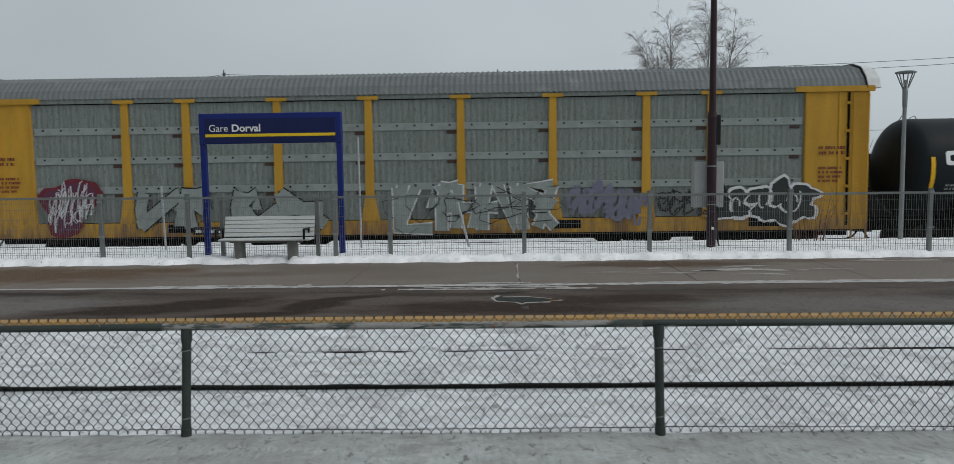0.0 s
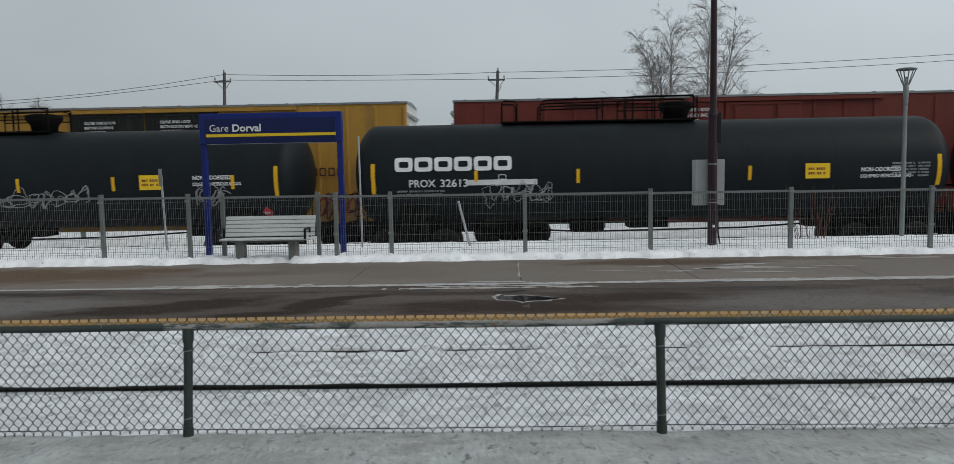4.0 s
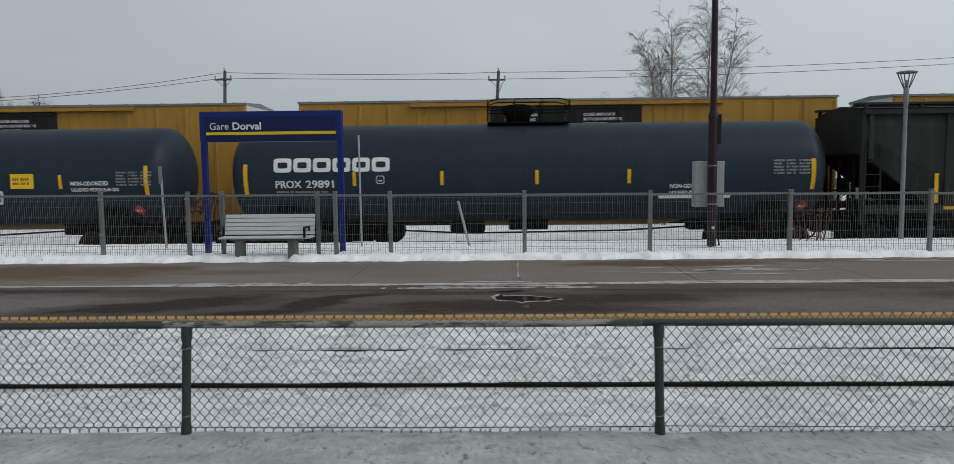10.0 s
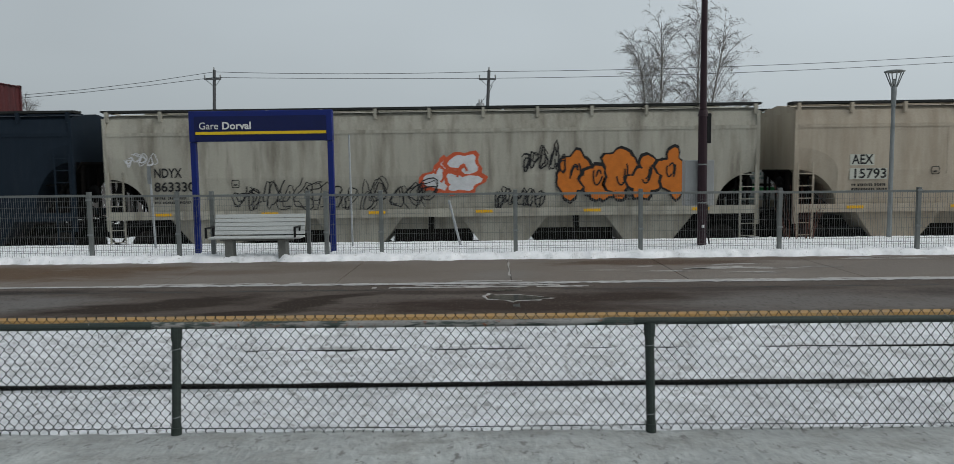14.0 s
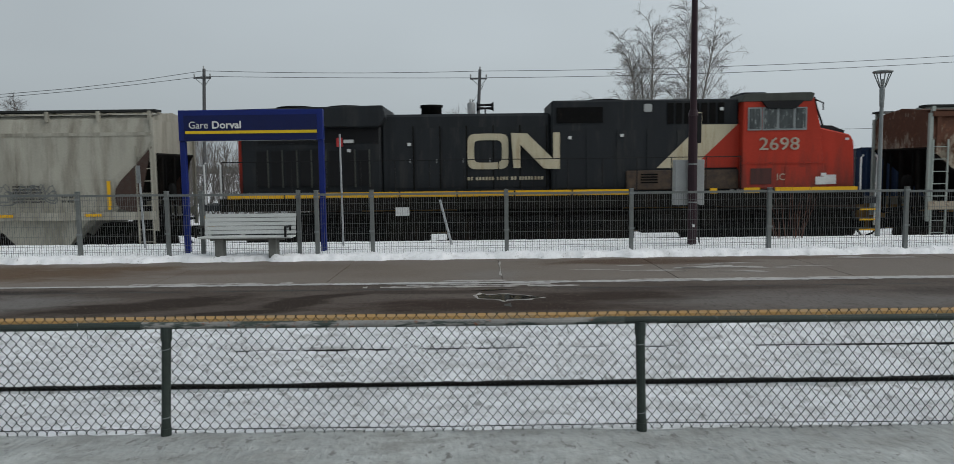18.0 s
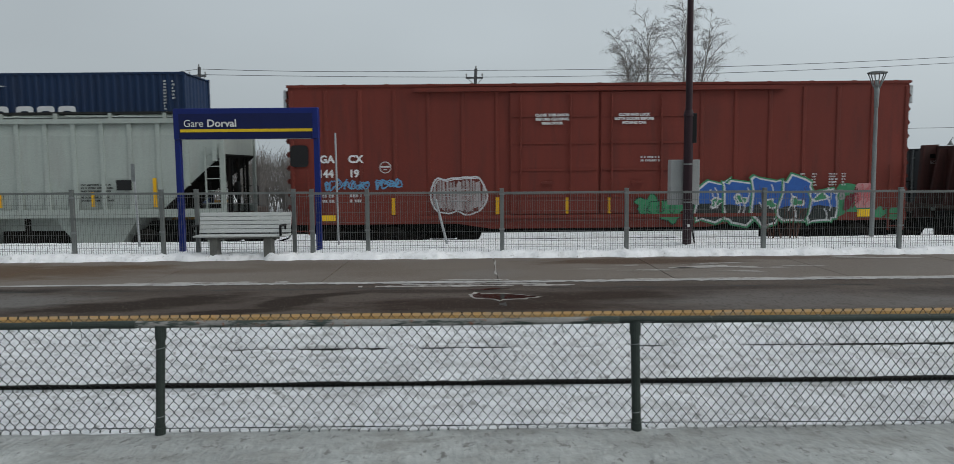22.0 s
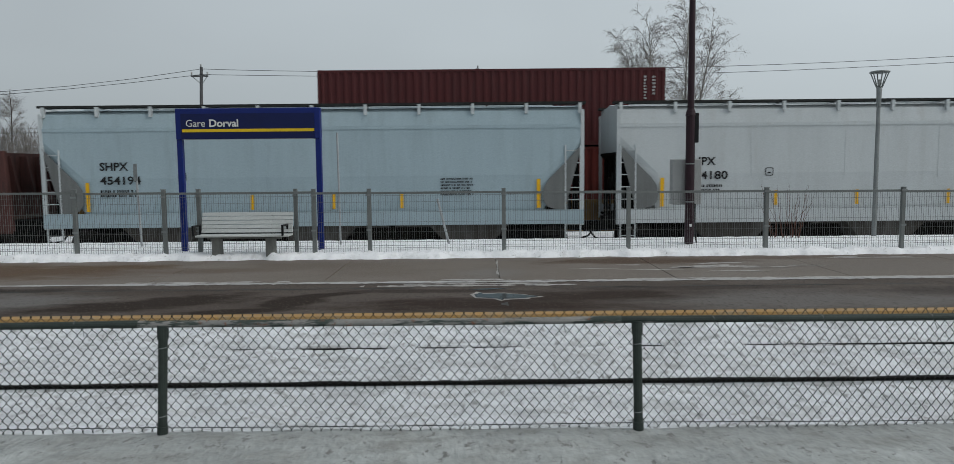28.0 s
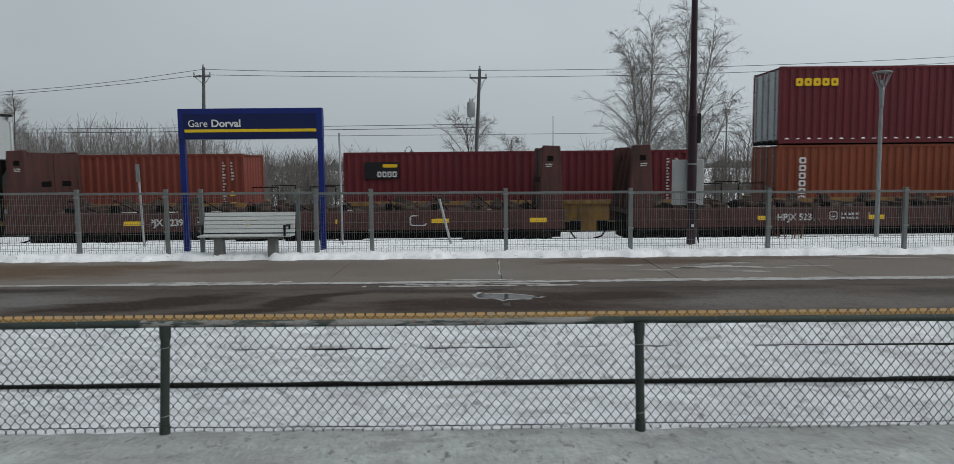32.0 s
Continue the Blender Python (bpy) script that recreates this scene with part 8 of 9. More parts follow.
def well_car(uL, uR, paint="well_yellow"):
    L = uR - uL
    e = L / 2
    car = thing("well_car", "low yellow container well car", "well car", group="well cars")
    wl_ = min(6.3, e - 1.6)
    for s in (-1, 1):
        block("well_side", (-wl_, wl_, s * 1.36 - 0.05, s * 1.36 + 0.05, 0.45, 1.48), M[paint], car, bevel=0.02)
        block("top_chord", (-wl_ - 0.3, wl_ + 0.3, s * 1.38 - 0.09, s * 1.38 + 0.09, 1.42, 1.56), M[paint], car)
        for k in range(8):
            x = -wl_ + 0.6 + (2 * wl_ - 1.2) * k / 7
            block("side_stiffener", (x - 0.06, x + 0.06, s * 1.44 - 0.04, s * 1.44 + 0.04, 0.5, 1.42), M[paint], car)
        a, b = sorted((s * wl_, s * (e + 0.15)))
        block("end_platform", (a, b, -1.3, 1.3, 1.05, 1.32), M["brown_load"], car)
        for y in (-1.25, 1.25):
            bm = bmesh.new()
            tube(bm, [(s * (wl_ + 0.5), y, 1.3), (s * (wl_ + 0.5), y, 2.1), (s * (e - 0.2), y, 2.1), (s * (e - 0.2), y, 1.3)], 0.025, 6)
            part("handrail", bm, M["steel_dark"], car)
    block("well_floor", (-wl_, wl_, -1.3, 1.3, 0.42, 0.55), M["steel_dark"], car)
    for x in (-e + 0.6, e - 0.6):
        t = part("truck", TRUCK, None, car, loc=(x, 0, 0))
        for dx in (-0.89, 0.89):
            AXLES.append((car, part("wheelset", WHEELSET, None, t, loc=(dx, 0, 0.46))))
    return car, (uL + uR) / 2


def gondola(uL, uR, label, seed):
    L = uR - uL
    e = L / 2
    car = thing("gondola_car", label, "gondola car", group="gondola cars")
    for s in (-1, 1):
        block("side_wall", (-e, e, s * 1.5 - 0.04, s * 1.5 + 0.04, 1.0, 3.05), M["hop_dark"], car)
        block("top_chord", (-e, e, s * 1.5 - 0.09, s * 1.5 + 0.09, 2.98, 3.14), M["hop_dark"], car)
        for k in range(13):
            x = -e + 0.15 + (L - 0.3) * k / 12
            block("side_post", (x - 0.08, x + 0.08, s * 1.55 - 0.06, s * 1.55 + 0.06, 1.0, 3.0), M["hop_dark"], car)
        block("end_wall", (s * e - 0.05, s * e + 0.05, -1.5, 1.5, 1.0, 3.1), M["hop_dark"], car)
    block("floor", (-e, e, -1.5, 1.5, 0.95, 1.1), M["steel_dark"], car)
    bars("small_print", -e + 0.8, 2.2, 1.2, 0.5, 2, M["white_paint"], car, -1.62, None, seed)
    graffiti(car, 2.0, 1.3, 3.5, 1.2, 4, "g_teal", "g_black", -1.63, seed)
    running_gear(car, L, 1.9, 0.45)
    return car, (uL + uR) / 2


def centerbeam(uL, uR):
    L = uR - uL
    e = L / 2
    car = thing("centerbeam_car", "centerbeam flat car carrying wrapped lumber", "flat car", group="centerbeam cars")
    block("deck", (-e, e, -1.45, 1.45, 0.85, 1.15), M["steel_dark"], car)
    block("top_beam", (-e, e, -0.3, 0.3, 4.45, 4.62), M["lumber_green"], car)
    for k in range(16):
        x = -e + 0.4 + (L - 0.8) * k / 15
        block("centre_post", (x - 0.06, x + 0.06, -0.1, 0.1, 1.15, 4.45), M["lumber_green"], car)
    for s in (-1, 1):
        bm = bmesh.new()
        prism(bm, [(-1.45, 1.0), (1.45, 1.0), (1.1, 4.6), (-1.1, 4.6)], s * e - 0.08, s * e + 0.08)
        for v in bm.verts:
            v.co = (v.co.y, v.co.x, v.co.z)
        part("bulkhead", bm, M["galv"], car)
    running_gear(car, L, 2.0, 0.45)
    return car, (uL + uR) / 2


def lumber_bundle():
    ob = thing("lumber_bundle", "bundle of lumber in white and green plastic wrap", "lumber", group="lumber bundles")
    block("wrap", (-2.4, 2.4, -0.56, 0.56, 0.06, 0.78), M["lumber_wrap"], ob, bevel=0.03)
    block("wrap_band", (-2.405, 2.405, -0.565, 0.565, 0.62, 0.76), M["lumber_green"], ob, "green printed band", bevel=0.01)
    for x in (-1.6, 0.0, 1.6):
        block("bolster", (x - 0.05, x + 0.05, -0.55, 0.55, -0.04, 0.06), M["wood_tie"], ob)
        block("strap", (x + 0.25, x + 0.29, -0.572, 0.572, 0.05, 0.79), M["steel_dark"], ob)
    bars("print_bars", -1.9, 0.2, 1.2, 0.3, 2, M["g_teal"], ob, -0.566, None, 4)
    bars("print_bars", 0.6, 0.2, 1.0, 0.3, 2, M["g_teal"], ob, -0.566, None, 6)
    return ob


# ---- the nearer train, moving left: cars by their ends along the train ----
NEAR, FAR = [], []
NEAR.append(autorack(-15.6, 10.85))
NEAR.append(tank_car(11.98, 30.2, "tank_black", "black pressure tank car with white emblem and roof railings", "PROX", "92805", True, -8.0, (-0.6, 2.4), (-4.85, 1.5), (-5.06, -3.05, 1.97, 5.2), (("plate", -1.6, 2.3), ("gas", 4.9, 2.05), ("table", 6.9, 2.2), ("diamond", 8.1, 1.55), ("cross", 3.6, 1.9)), 0.8))
NEAR.append(tank_car(31.4, 49.9, "tank_black", "black pressure tank car with white emblem and drawn faces", "PROX", "32403", True, -7.9, (0.1, 2.2), (-4.7, 1.2), (-5.4, -2.4, 0.7, 3.6, 7.2), (("plate", 4.4, 2.3), ("gas", 6.0, 2.4), ("diamond", 8.1, 1.55)), 0.6))
NEAR.append(tank_car(51.3, 69.3, "tank_black", "black pressure tank car with white emblem", "PROX", "32613", True, -7.6, (0.4, 2.2), (-4.4, 1.4), (-5.2, -2.2, 2.8), (("plate", 4.4, 2.3), ("gas", 6.0, 2.3), ("table", 6.9, 2.3), ("strip", -5.5, 2.35)), 0.6))
NEAR.append(tank_car(70.2, 88.9, "tank_slate", "dark slate tank car with yellow strips and graffiti", "GATX", "200501", None, -7.4, (0.2, 2.5), False, (-5.0, -1.35, 2.05, 5.4), (("plate", -0.9, 2.3), ("strip", 6.4, 2.38), ("table", 7.2, 2.2), ("diamond", 7.95, 1.6)), 0.0))
NEAR.append(tank_car(90.3, 109.1, "tank_slate", "dark slate tank car with a railed roof platform", "GATX", "218174", None, -7.85, (-1.5, 5.7), False, (-5.75, -2.8, 0.25, 2.9, 5.5), (("plate", 4.1, 2.3), ("gas", 6.3, 2.2), ("table", 7.2, 2.35), ("diamond", 7.9, 1.6)), 1.45))
NEAR.append(tank_car(110.1, 128.8, "tank_slate", "dark slate tank car with white sprayed tags", "TILX", "309457", None, -7.6, (-1.8, 6.2), False, (-5.6, -2.5, 0.5, 3.5, 6.0), (("plate", 4.5, 2.3), ("gas", 6.3, 2.2), ("table", 7.7, 2.35), ("diamond", 8.2, 1.6)), 1.2))
NEAR.append(tank_car(130.3, 148.5, "tank_slate", "dark slate tank car with white emblem and small platform", "PROX", "29891", True, -7.5, (0.1, 2.5), False, (-5.1, -2.5, 0.3, 3.0), (("table", 7.2, 2.5), ("gas", 4.2, 1.95), ("diamond", 8.2, 1.55), ("strip", 3.9, 1.9)), -0.3, True))
tag_lines(NEAR[1][0], -5.6, 1.9, 0.9, 0.5, 4, "g_grey", -1.50, 3)
for k, (x, w, n) in enumerate(((-4.9, 2.2, 5), (-2.6, 3.6, 4), (1.0, 1.9, 5), (6.1, 1.0, 3))):
    tag_lines(NEAR[2][0], x, 1.75, w, 0.70, n, "g_grey", -1.50, 8 + k, 0.032)
tag_lines(NEAR[3][0], -4.9, 1.7, 2.0, 0.7, 5, "g_grey", -1.50, 18, 0.032)
graffiti(NEAR[4][0], -1.6, 1.75, 1.7, 0.5, 5, None, "g_grey", -1.50, 21, 5, 0.05)
graffiti(NEAR[4][0], 0.6, 1.6, 2.2, 0.75, 5, None, "g_white", -1.50, 22, 6, 0.05)
graffiti(NEAR[6][0], -1.2, 1.7, 1.3, 0.6, 4, None, "g_white", -1.50, 25, 4, 0.05)
graffiti(NEAR[6][0], 0.9, 1.75, 1.1, 0.6, 4, None, "g_grey", -1.50, 26, 4, 0.05)
emblem_row(NEAR[6][0], 2.75, 1.82, 4, 0.30, 0.42, 0.10, "g_white", 0.08, -1.50)
graffiti(NEAR[6][0], -3.3, 1.8, 0.9, 0.5, 3, None, "g_grey", -1.50, 27, 5, 0.04)

NEAR.append(hopper(149.1, 165.0, "hop_dark", "sooty dark grey covered hopper with vertical seams", "TCMX", "96245", "white", 3.55, 7, 3, 2.0, 3.1, 4.40, marks=(), text_z=2.35, text_w=0.95, size=0.35))
NEAR.append(hopper(165.85, 181.0, "hop_navy", "blue-black curved-side covered hopper", "CABX", "70031", "white", 2.1, 0, 3, 1.15, 3.1, 4.45, gusset="grime_shade", marks=(-3.5, 0.5, 3.5), text_z=2.35))
NEAR.append(hopper(181.95, 201.2, "hop_grey", "dirty grey covered hopper with an orange sprayed piece", "NDYX", "863330", "g_black", 1.45, 0, 4, 1.1, 2.55, 4.42, text_z=2.05, gusset="grime_shade"))
NEAR.append(hopper(202.25, 220.9, "hop_tan", "stained tan covered hopper with faded lettering", "AEX", "15793", "g_black", 1.65, 0, 4, 1.15, 2.6, 4.42, text_z=2.2, gusset="grime_shade"))
NEAR.append(hopper(221.4, 238.15, "hop_grey", "dirty pale grey covered hopper with sprayed outlines", "FURX", "854161", "g_black", 2.6, 0, 3, 1.25, 3.3, 4.42, text_z=2.15, gusset="brown_load"))
for z0, wide in ((2.285, 1.08), (2.69, 0.70)):
    block("repaint_patch", (-7.73, -7.73 + wide, -1.574, -1.563, z0, z0 + 0.32), M["hop_cream"], NEAR[11][0])
h3, h4, h5 = NEAR[10][0], NEAR[11][0], NEAR[12][0]
graffiti(h3, 3.9, 1.85, 3.5, 1.45, 5, "g_orange", "g_black", -1.57, 41, 3, 0.06)
graffiti(h3, -0.05, 2.05, 1.35, 1.15, 2, "g_white", "g_red", -1.57, 43, 2, 0.09)
tag_lines(h3, 2.7, 2.6, 1.3, 0.7, 5, "g_black", -1.58, 44, 0.05)
tag_lines(h3, 1.9, 1.6, 1.4, 0.6, 6, "g_black", -1.58, 45, 0.05)
tag_lines(h3, -5.9, 1.55, 6.1, 0.95, 13, "g_black", -1.58, 46, 0.045)
tag_lines(h3, -9.0, 2.9, 0.9, 0.4, 4, "g_white", -1.58, 47)
emblem_row(h4, 5.3, 3.05, 1, 1.15, 0.10, 0, "g_black", 0.04, -1.565, True)
for k in range(4):
    emblem_row(h4, 5.3, 2.95 - k * 0.14, 2, 0.42, 0.08, 0.30, "g_black", 0.04, -1.565, True)
graffiti(h4, 2.9, 1.75, 2.6, 0.65, 4, "g_teal", "g_black", -1.57, 48, 1, 0.03)
tag_lines(h5, -0.8, 1.7, 5.0, 0.95, 10, "gusset", -1.58, 49, 0.036)
tag_lines(h5, 4.0, 1.9, 1.5, 0.5, 5, "gusset", -1.58, 50, 0.034)
bars("data_frame", 5.6, 1.85, 0.4, 0.25, 2, M["g_black"], h5, -1.565, None, 3)

NEAR.append(locomotive(239.9, 259.4))
NEAR.append(hopper(260.9, 277.15, "hop_rust", "heavily rusted cream ribbed covered hopper", "NA HX", "100 775", "hop_tan", 2.2, 19, 3, 1.9, 3.2, 4.28, sill=1.55, trim="hop_pale", marks=(-4.5, -1.5, 2.0, 5.0), text_z=2.15, text_w=1.12, size=0.32))
ky = NEAR[14][0]
block("emblem_panel", (-1.2, 1.25, -1.63, -1.615, 2.45, 3.48), M["panel_slate"], ky, "faded slate-blue emblem panel")
block("emblem_line", (-1.15, 1.2, -1.635, -1.617, 2.38, 2.43), M["g_red"], ky)
for k in range(4):
    x = -0.85 + k * 0.52
    bm = bmesh.new()
    prism(bm, [(x, 2.75), (x + 0.34, 2.75), (x + 0.44, 3.28), (x + 0.10, 3.28)], -1.645, -1.632)
    part("emblem_block", bm, M["white"], ky, "slanted white emblem block")
block("number_board", (-5.97, -5.36, -1.612, -1.600, 2.12, 2.98), M["g_soot"], ky)
block("number_board", (-5.28, -4.62, -1.612, -1.600, 2.12, 2.98), M["g_soot"], ky)
NEAR.append(hopper(278.3, 294.4, "hop_pale", "pale grey ribbed covered hopper", "NA HX", "100 763", "g_black", 2.45, 19, 3, 1.9, 3.2, 4.30, sill=1.55, marks=(-3.5, 1.5, 4.2), text_z=2.12, text_w=1.12, size=0.29))
block("data_plate", (4.9, 5.35, -1.612, -1.600, 2.15, 2.45), M["g_black"], NEAR[15][0])
NEAR.append(boxcar(296.33, 314.5, "red_car", "oxide-red sixty-foot boxcar with bright graffiti", bottom=1.08, white_end=False))
rb = NEAR[16][0]
yb = -1.605
words("lettering", "GA", 0.30, M["white"], rb, -8.19, yb, 2.90, None, None, 0.012)
words("lettering", "CX", 0.30, M["white"], rb, -7.36, yb, 2.90, None, None, 0.012)
words("lettering", "144", 0.30, M["white"], rb, -8.25, yb, 2.48, None, None, 0.012)
words("lettering", "19", 0.30, M["white"], rb, -7.35, yb, 2.48, None, None, 0.012)
bars("small_print", -8.13, 1.72, 0.40, 0.30, 2, M["g_white"], rb, yb, None, 4)
bars("small_print", -7.33, 1.72, 0.36, 0.30, 2, M["g_white"], rb, yb, None, 5)
centred(rb, (("CLOSE THIS DOOR", 1.0), ("BEFORE CLOSING", 0.96), ("MAIN DOOR", 0.62)), -1.39, 4.19, -1.66, 0.105)
centred(rb, (("CLOSE AND LOCK", 0.92), ("BOTH DOORS BEFORE", 1.14), ("MOVING CAR", 0.70)), 1.0, 4.19, -1.66, 0.105)
bm = bmesh.new()
stroke(bm, [(-6.28 + 0.16 * math.cos(0.25 * k), 2.75 + 0.16 * math.sin(0.25 * k)) for k in range(27)], 0.022, yb - 0.016)
stroke(bm, [(-6.42, 2.77), (-6.14, 2.77)], 0.05, yb - 0.02)
stroke(bm, [(-6.33, 2.69), (-6.23, 2.69)], 0.03, yb - 0.02)
part("round_stencil", bm, M["g_white"], rb)
for x, w, k in ((5.92, 0.17, 5), (6.26, 0.14, 6), (6.76, 0.28, 7), (7.14, 0.14, 8)):
    bars("small_print", x, 2.10, w, 0.40, 5, M["g_white"], rb, yb, None, k)
bars("small_print", 1.2, 2.85, 0.7, 0.2, 2, M["g_white"], rb, -1.65, None, 8)
strips(rb, (-8.27, -6.06, -3.0, -0.95, 0.3, 5.9), 1.35, 1.85, yb)
block("yellow_panel", (-8.2, -7.77, yb - 0.012, yb, 1.19, 1.36), M["placard"], rb)
block("yellow_panel", (7.64, 8.06, yb - 0.012, yb, 1.18, 1.40), M["placard"], rb)
bm = bmesh.new()
ring_block(bm, -9.06, 2.78, 0.54, 0.64, 0.02, yb + 0.012, full=True)
part("dark_patch", bm, M["g_black"], rb)
bm = bmesh.new()
ring_block(bm, 6.77, 1.68, 0.47, 0.30, 0.04, yb)
part("graffiti_outline", bm, M["g_grey"], rb)["kind"] = "stuff"
tag_lines(rb, 6.80, 1.72, 0.42, 0.22, 3, "g_grey", -1.612, 67, 0.035)
tag_lines(rb, -8.1, 2.12, 1.3, 0.28, 7, "sky_blue", -1.615, 60, 0.045)
tag_lines(rb, -6.6, 2.12, 0.78, 0.28, 4, "sky_blue", -1.615, 68, 0.045)
hatched_piece(rb, -4.96, 1.32, 1.67, 1.16, -1.610, 61)
graffiti(rb, 2.5, 1.15, 5.2, 0.95, 6, "g_green", "g_green", -1.592, 69, 2, 0.04)
throw_up(rb, 2.95, 4.05, 1.08, 2.36, 1.52, 5, -1.640, 62)
graffiti(rb, 1.15, 1.1, 1.2, 0.8, 3, "g_green", "g_forest", -1.66, 64, 4, 0.02)
graffiti(rb, 8.2, 1.12, 0.75, 0.32, 3, "g_green", "g_green", -1.606, 70, 1, 0.02)
bm = bmesh.new()
ring_block(bm, 7.55, 1.43, 0.50, 0.74, 0.03, yb, full=True)
part("graffiti_fill", bm, M["g_rose"], rb)["kind"] = "stuff"
tag_lines(rb, 7.56, 1.50, 0.46, 0.62, 4, "g_pink", -1.612, 65, 0.03)
tag_lines(rb, 7.25, 1.40, 0.34, 0.60, 3, "g_maroon", -1.608, 66, 0.05)

NEAR.append(bulkhead_flat(316.6, 333.25, "HPJX", "52251", 1, 3.9))
blobs = bmesh.new()
for k in range(5):
    blob(blobs, -7.05 + k * 0.2, 1.55 + 0.08 * (k % 3), 0.22, 0.16, -1.60 - 0.001 * k, k, 16, 0.4)
part("paint_splash", blobs, M["g_lime"], NEAR[17][0], "lime spray paint splash")
NEAR.append(hopper(334.83, 349.4, "hop_cream", "clean cream curved-side covered hopper", "TILX", "340348", "g_black", 1.55, 0, 3, 1.3, 3.3, 4.45, gusset="gusset_dark", marks=(-3.2, -0.2, 2.7), text_z=2.50))
NEAR.append(bulkhead_flat(351.05, 368.5, "HPJX", "52279", 2, 4.1))
NEAR.append(hopper(369.5, 385.4, "hop_bluegrey", "pale blue-grey curved-side covered hopper", "SHPX", "454194", "g_black", 1.7, 0, 3, 1.2, 3.15, 4.48, sill=1.42, gusset="gusset", trim="hop_white", marks=(-4.4, -1.8, 0.6, 2.6), text_z=2.2, low_sill=True, size=0.33))
NEAR.append(hopper(386.4, 402.55, "hop_white", "white curved-side covered hopper", "SHPX", "454180", "g_black", 2.05, 0, 3, 1.2, 3.15, 4.48, sill=1.42, gusset="gusset", trim="hop_white", marks=(-3.4, -1.0, 1.7, 4.0), text_z=2.2, low_sill=True, size=0.33))
NEAR.append(hopper(403.9, 419.95, "hop_white", "white curved-side covered hopper with yellow sill plates", "SHPX", "454192", "g_black", 1.85, 0, 3, 1.2, 3.15, 4.48, sill=1.42, gusset="gusset", trim="hop_white", text_z=2.2, low_sill=True, size=0.33))
for x in (-6.9, -4.4, -2.2, 2.2, 6.4):
    block("yellow_plate", (x, x + 0.75, -1.635, -1.622, 1.24, 1.34), M["placard"], NEAR[22][0])
NEAR.append(bulkhead_flat(421.5, 438.1, "HPJX", "52391", 3, 4.1))
NEAR.append(bulkhead_flat(439.95, 456.6, "HPJX", "52364", 4, 4.4))

# ---- the farther train, moving right ----
for k, (a, b) in enumerate(((8.3, 24.7), (-9.5, 6.9), (-27.3, -10.9), (-45.1, -28.7))):
    FAR.append(gondola(a, b, "dark empty gondola car with ribbed sides", 70 + k))
FAR.append(boxcar(-65.2, -46.55, "red_car", "oxide-red boxcar with a whitened end", white_end=True))
notice(FAR[-1][0], ("CLOSE THIS DOOR", "BEFORE CLOSING", "MAIN DOOR"), -1.75, 4.6, -1.66, 0.15)
for a, b in ((-85.35, -66.85), (-105.83, -87.2), (-126.3, -107.7), (-146.83, -128.33), (-167.33, -148.72), (-187.9, -169.2)):
    FAR.append(boxcar(a, b, "yellow_car", "tall dusty yellow boxcar with black double doors", top=5.12, door_paint="hop_dark", white_end=True))
    yc = FAR[-1][0]
    notice(yc, ("CLOSE THIS DOOR", "BEFORE CLOSING", "MAIN DOOR"), -2.1, 4.55, -1.66, 0.13)
    notice(yc, ("CLOSE AND LOCK", "BOTH DOORS BEFORE", "MOVING CAR"), 0.6, 4.55, -1.66, 0.13)
    emblem_row(yc, 4.9, 2.6, 7, 0.24, 0.30, 0.07, "brown_car", 0.05, -1.61)
    emblem_row(yc, -8.8, 2.4, 6, 0.30, 0.34, 0.07, "brown_car", 0.06, -1.61)
    tag_lines(yc, 6.0, 1.2, 2.2, 0.9, 6, "g_maroon", -1.61, int(-a), 0.06)
    tag_lines(yc, -8.6, 3.0, 1.8, 0.5, 4, "g_maroon", -1.61, int(-b), 0.07)
BUNDLES = []
proto = lumber_bundle()
first = True
for a, b in ((-212.5, -189.4), (-236.9, -213.8)):
    FAR.append(centerbeam(a, b))
    for side in (-0.72, 0.72):
        for r in range(4):
            for k in range(4):
                u, z = a + 3.0 + 5.55 * k + 0.1, 1.2 + 0.83 * r
                ob = proto if first else copy_thing(proto, pose(0, 0, 0))
                first = False
                BUNDLES.append((ob, u, side, z))
BOXES = []
LOW, UP, H = 0.72, 3.44, 2.70


def stack(uL, low, up=None, base=LOW, wider=(1.9, 1.9), snow=False):
    FAR.append(well_car(uL - wider[0], uL + 12.19 + wider[1]))
    out = []
    for i, spec in enumerate((low, up)):
        if spec:
            out.append(container(uL, (base if i == 0 else base + 2.74), H, spec[0], spec[1], snow and i == 1))
            BOXES.append(out[-1])
    return [o[0] for o in out]


stack(-255.7, ("c_red", "faded red shipping container low in a well car"), ("c_darkred", "dark red shipping container on top of another"))
stack(-277.5, ("c_navy", "dark blue shipping container alone in a well car"), base=0.60)
stack(-295.0, ("c_red", "red shipping container alone in a well car"), base=0.60)
stack(-318.5, ("c_blue", "blue shipping container alone in a well car"), base=0.60)
stack(-340.8, ("c_dark", "dark grey shipping container alone in a well car"), base=0.60)
o = stack(-356.84, ("c_navy", "dark blue shipping container with white emblem blocks"), base=0.60)
emblem_row(o[0], -3.0, 0.95, 6, 0.52, 0.50, 0.12, "white", 0.14)
swoosh(o[0], -1.6, 1.65, 1.4, 0.32, "white")
o = stack(-379.3, ("c_navy", "dark blue shipping container under another"), ("c_navy", "dark blue shipping container with white emblem and print"))
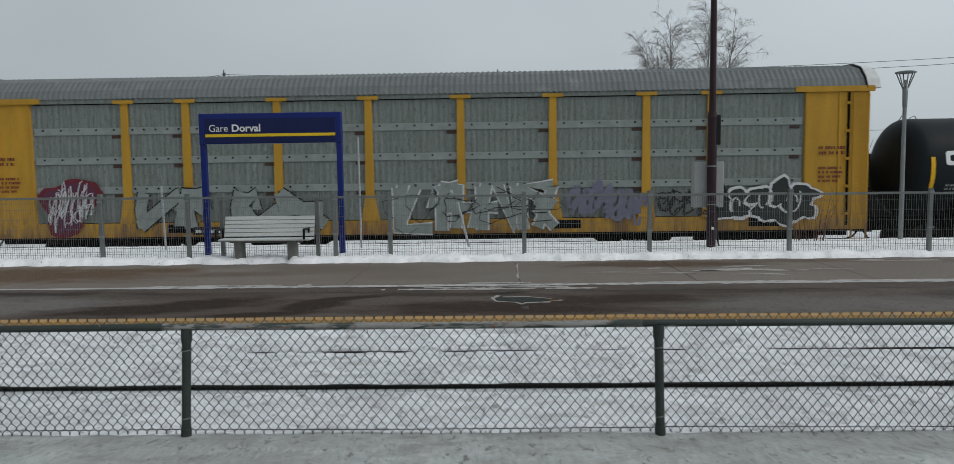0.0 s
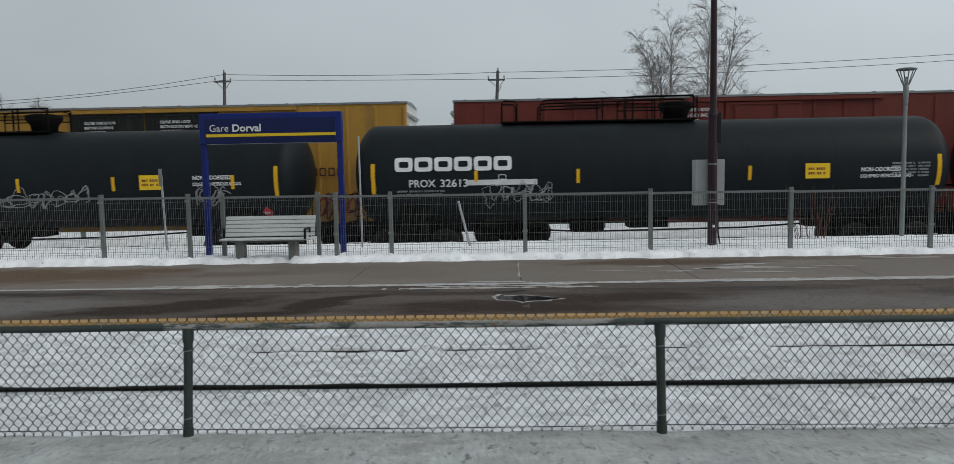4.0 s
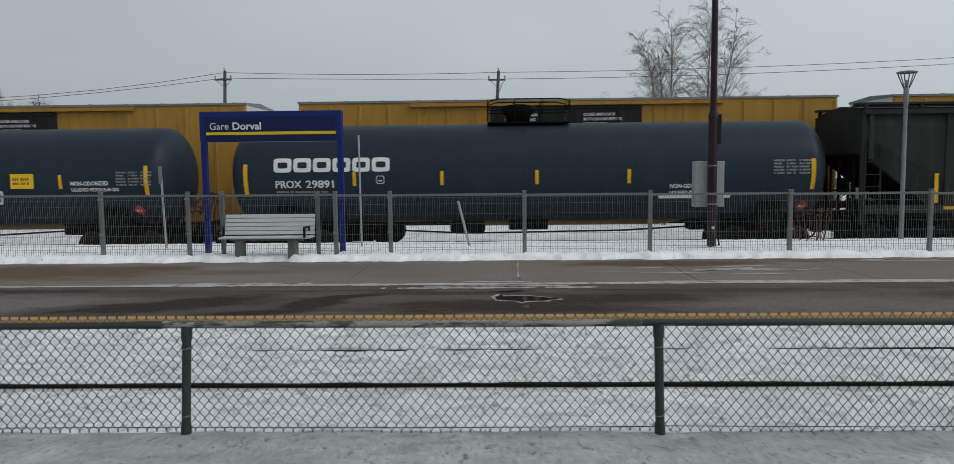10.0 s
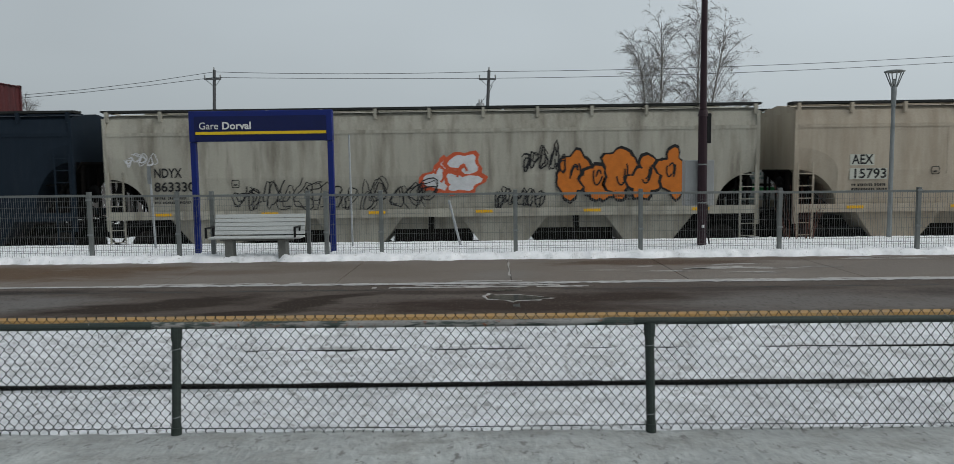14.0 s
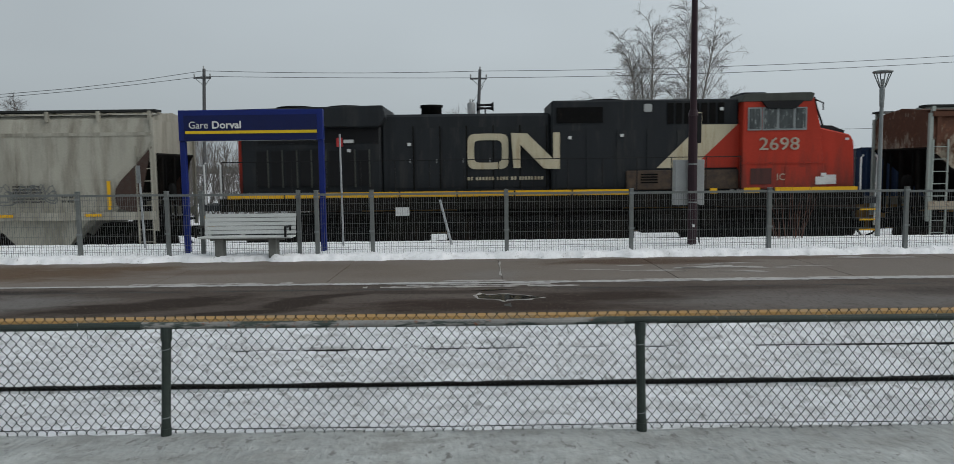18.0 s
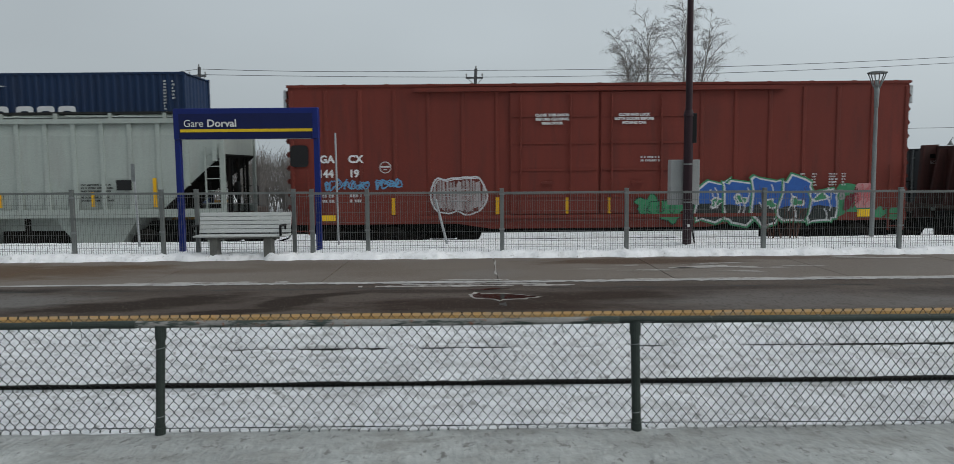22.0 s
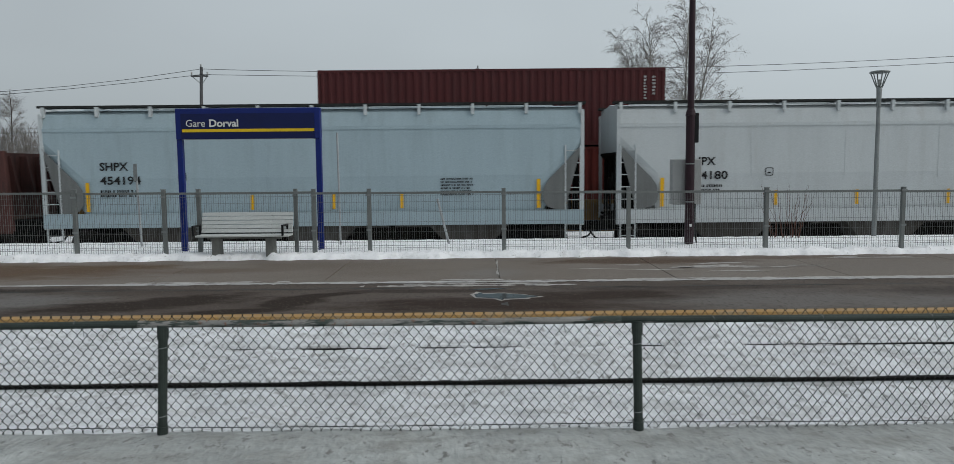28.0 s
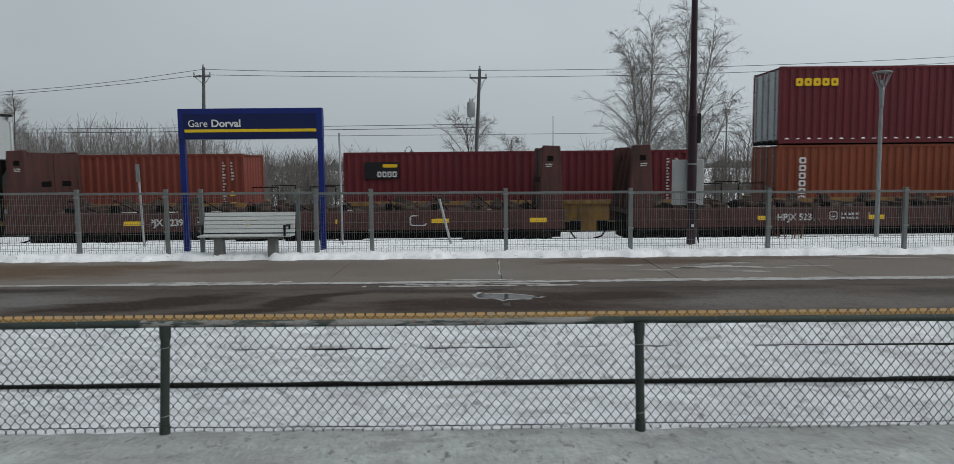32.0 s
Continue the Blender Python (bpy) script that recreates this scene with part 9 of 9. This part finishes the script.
emblem_row(o[0], -4.4, 1.75, 5, 0.24, 0.26, 0.06, "white", 0.08)
emblem_row(o[1], -1.2 - 1.0, 0.95, 3, 0.62, 0.60, 0.12, "white", 0.17)
emblem_row(o[1], 0.15, 0.95, 3, 0.62, 0.60, 0.12, "white", 0.17)
swoosh(o[1], -1.3, 1.75, 1.25, 0.50, "white")
swoosh(o[1], 0.1, 0.30, 1.2, 0.36, "white", False)
words("lettering", "eco container", 0.34, M["white"], o[1], 2.48, -1.226, 0.80, 2.6, None, 0.008)
words("lettering", "bamboo flooring", 0.30, M["white"], o[1], 2.62, -1.226, 0.38, 2.35)
o = stack(-400.75, ("c_blue", "blue shipping container with white emblem blocks"), ("c_brown", "rust-brown shipping container on top of a blue one"))
emblem_row(o[0], -1.4, 1.0, 6, 0.46, 0.46, 0.10, "white", 0.13)
swoosh(o[0], -0.9, 1.85, 1.4, 0.32, "white")
o = stack(-416.25, ("c_grey", "pale grey shipping container with dark emblem blocks"), base=0.60)
emblem_row(o[0], -1.9, 0.95, 6, 0.85, 0.90, 0.14, "g_black", 0.22)
block("star_panel", (-4.6, -2.9, -1.24, -1.228, 0.85, 2.25), M["sky_blue"], o[0], "pale blue square panel")
o = stack(-431.46, ("c_grey", "pale grey shipping container under an orange one"), ("c_orange", "bright orange shipping container on top of a grey one"))
emblem_row(o[0], -1.9, 0.95, 6, 0.85, 0.90, 0.14, "g_black", 0.22)
emblem_row(o[1], 1.0, 1.05, 5, 0.44, 0.62, 0.10, "g_black", 0.15)
emblem_row(o[1], -2.0, 1.05, 5, 0.44, 0.62, 0.10, "g_black", 0.15)
for x in (-4.1, -3.35):
    bm = bmesh.new()
    prism(bm, [(x, 1.5), (x + 0.45, 1.5), (x + 0.72, 2.0), (x + 0.27, 2.0)], -1.24, -1.228)
    part("emblem_block", bm, M["sign_blue"], o[1])
FAR.append(well_car(-447.6, -433.6))
o = stack(-462.15, ("c_red", "red shipping container with white emblem blocks"), ("c_darkred", "dark red shipping container on top of a red one"))
for k in range(3):
    bm = bmesh.new()
    ring_block(bm, -5.3, 1.55 - 0.42 * k, 0.24, 0.34, 0.08, -1.225)
    part("emblem_block", bm, M["white"], o[0])
o = stack(-482.8, ("c_navy", "dark blue shipping container with white emblem blocks"), base=0.60)
emblem_row(o[0], -2.4, 0.95, 6, 0.52, 0.50, 0.30, "white", 0.14)
swoosh(o[0], -2.2, 1.65, 1.4, 0.32, "white")
o = stack(-496.6, ("c_oxide", "red shipping container with white emblem blocks alone"), base=0.60, wider=(1.0, 1.0))
for k in range(3):
    bm = bmesh.new()
    ring_block(bm, -5.55, 1.75 - 0.42 * k, 0.26, 0.34, 0.08, -1.225)
    part("emblem_block", bm, M["white"], o[0])
o = stack(-512.83, ("c_rustorange", "orange-brown shipping container with pale emblem blocks"), ("c_maroon", "maroon shipping container with a yellow emblem row and snow caps"), wider=(1.6, 1.6), snow=True)
for k in range(6):
    bm = bmesh.new()
    ring_block(bm, -5.35, 2.05 - 0.27 * k, 0.24, 0.22, 0.06, -1.225)
    part("emblem_block", bm, M["white"], o[0])
emblem_row(o[1], -5.55, 2.02, 5, 0.25, 0.27, 0.06, "placard", 0.09)
o = stack(-528.22, ("c_maroon", "maroon shipping container with a black emblem panel"), base=0.60, wider=(1.4, 1.4))
p = block("emblem_panel", (-5.35, -4.15, -1.24, -1.228, 1.75, 2.35), M["g_black"], o[0], "black emblem panel with pale frame")
emblem_row(p, -4.9, 1.82, 4, 0.14, 0.20, 0.04, "white", 0.04, -1.242)
block("emblem_flash", (-4.7, -4.2, -1.25, -1.242, 2.16, 2.28), M["placard"], p)
o = stack(-543.95, ("c_oxide", "red shipping container alone in a well car"), base=0.60, wider=(1.4, 1.4))


# ---- motion ----
def near_run(t):
    return 13.966 * t - 0.01219 * t * t + 3.233e-05 * t ** 3


def far_run(t):
    return 15.875 * t + 0.01831 * t * t - 9.88e-05 * t ** 3


def motions():
    """Both trains roll through: the nearer to the left, the farther to the right."""
    times = [2 * k for k in range(17)]
    PLACE_N, PLACE_F = dict(NEAR), dict(FAR)
    for car, u in NEAR:
        walk(car, [(t, pose(u - near_run(t), TN, RZ)) for t in times])
    for car, u in FAR:
        walk(car, [(t, pose(u + far_run(t), TF, RZ)) for t in times])
    for ob, u, z in BOXES:
        walk(ob, [(t, pose(u + far_run(t), TF, RZ + z)) for t in times])
    for ob, u, dy, z in BUNDLES:
        walk(ob, [(t, pose(u + far_run(t), TF + dy, RZ + z)) for t in times])

    # wheels turn while their car is in view
    for car, axle in AXLES:
        near = car in PLACE_N
        u = PLACE_N[car] if near else PLACE_F[car]
        run = near_run if near else far_run
        way = -1 if near else 1
        spot = axle.location.copy()
        inside = [k for k in range(0, 961) if abs(u + way * run(k / 30)) < 27]
        if len(inside) < 2:
            continue
        keys = sorted({0, 960, *inside})
        base = run(inside[0] / 30)
        rows = []
        for k in keys:
            kk = min(max(k, inside[0]), inside[-1])
            rows.append((k / 30, pose(*spot, 0, math.degrees(way * (run(kk / 30) - base) / 0.46))))
        walk(axle, rows)


motions()
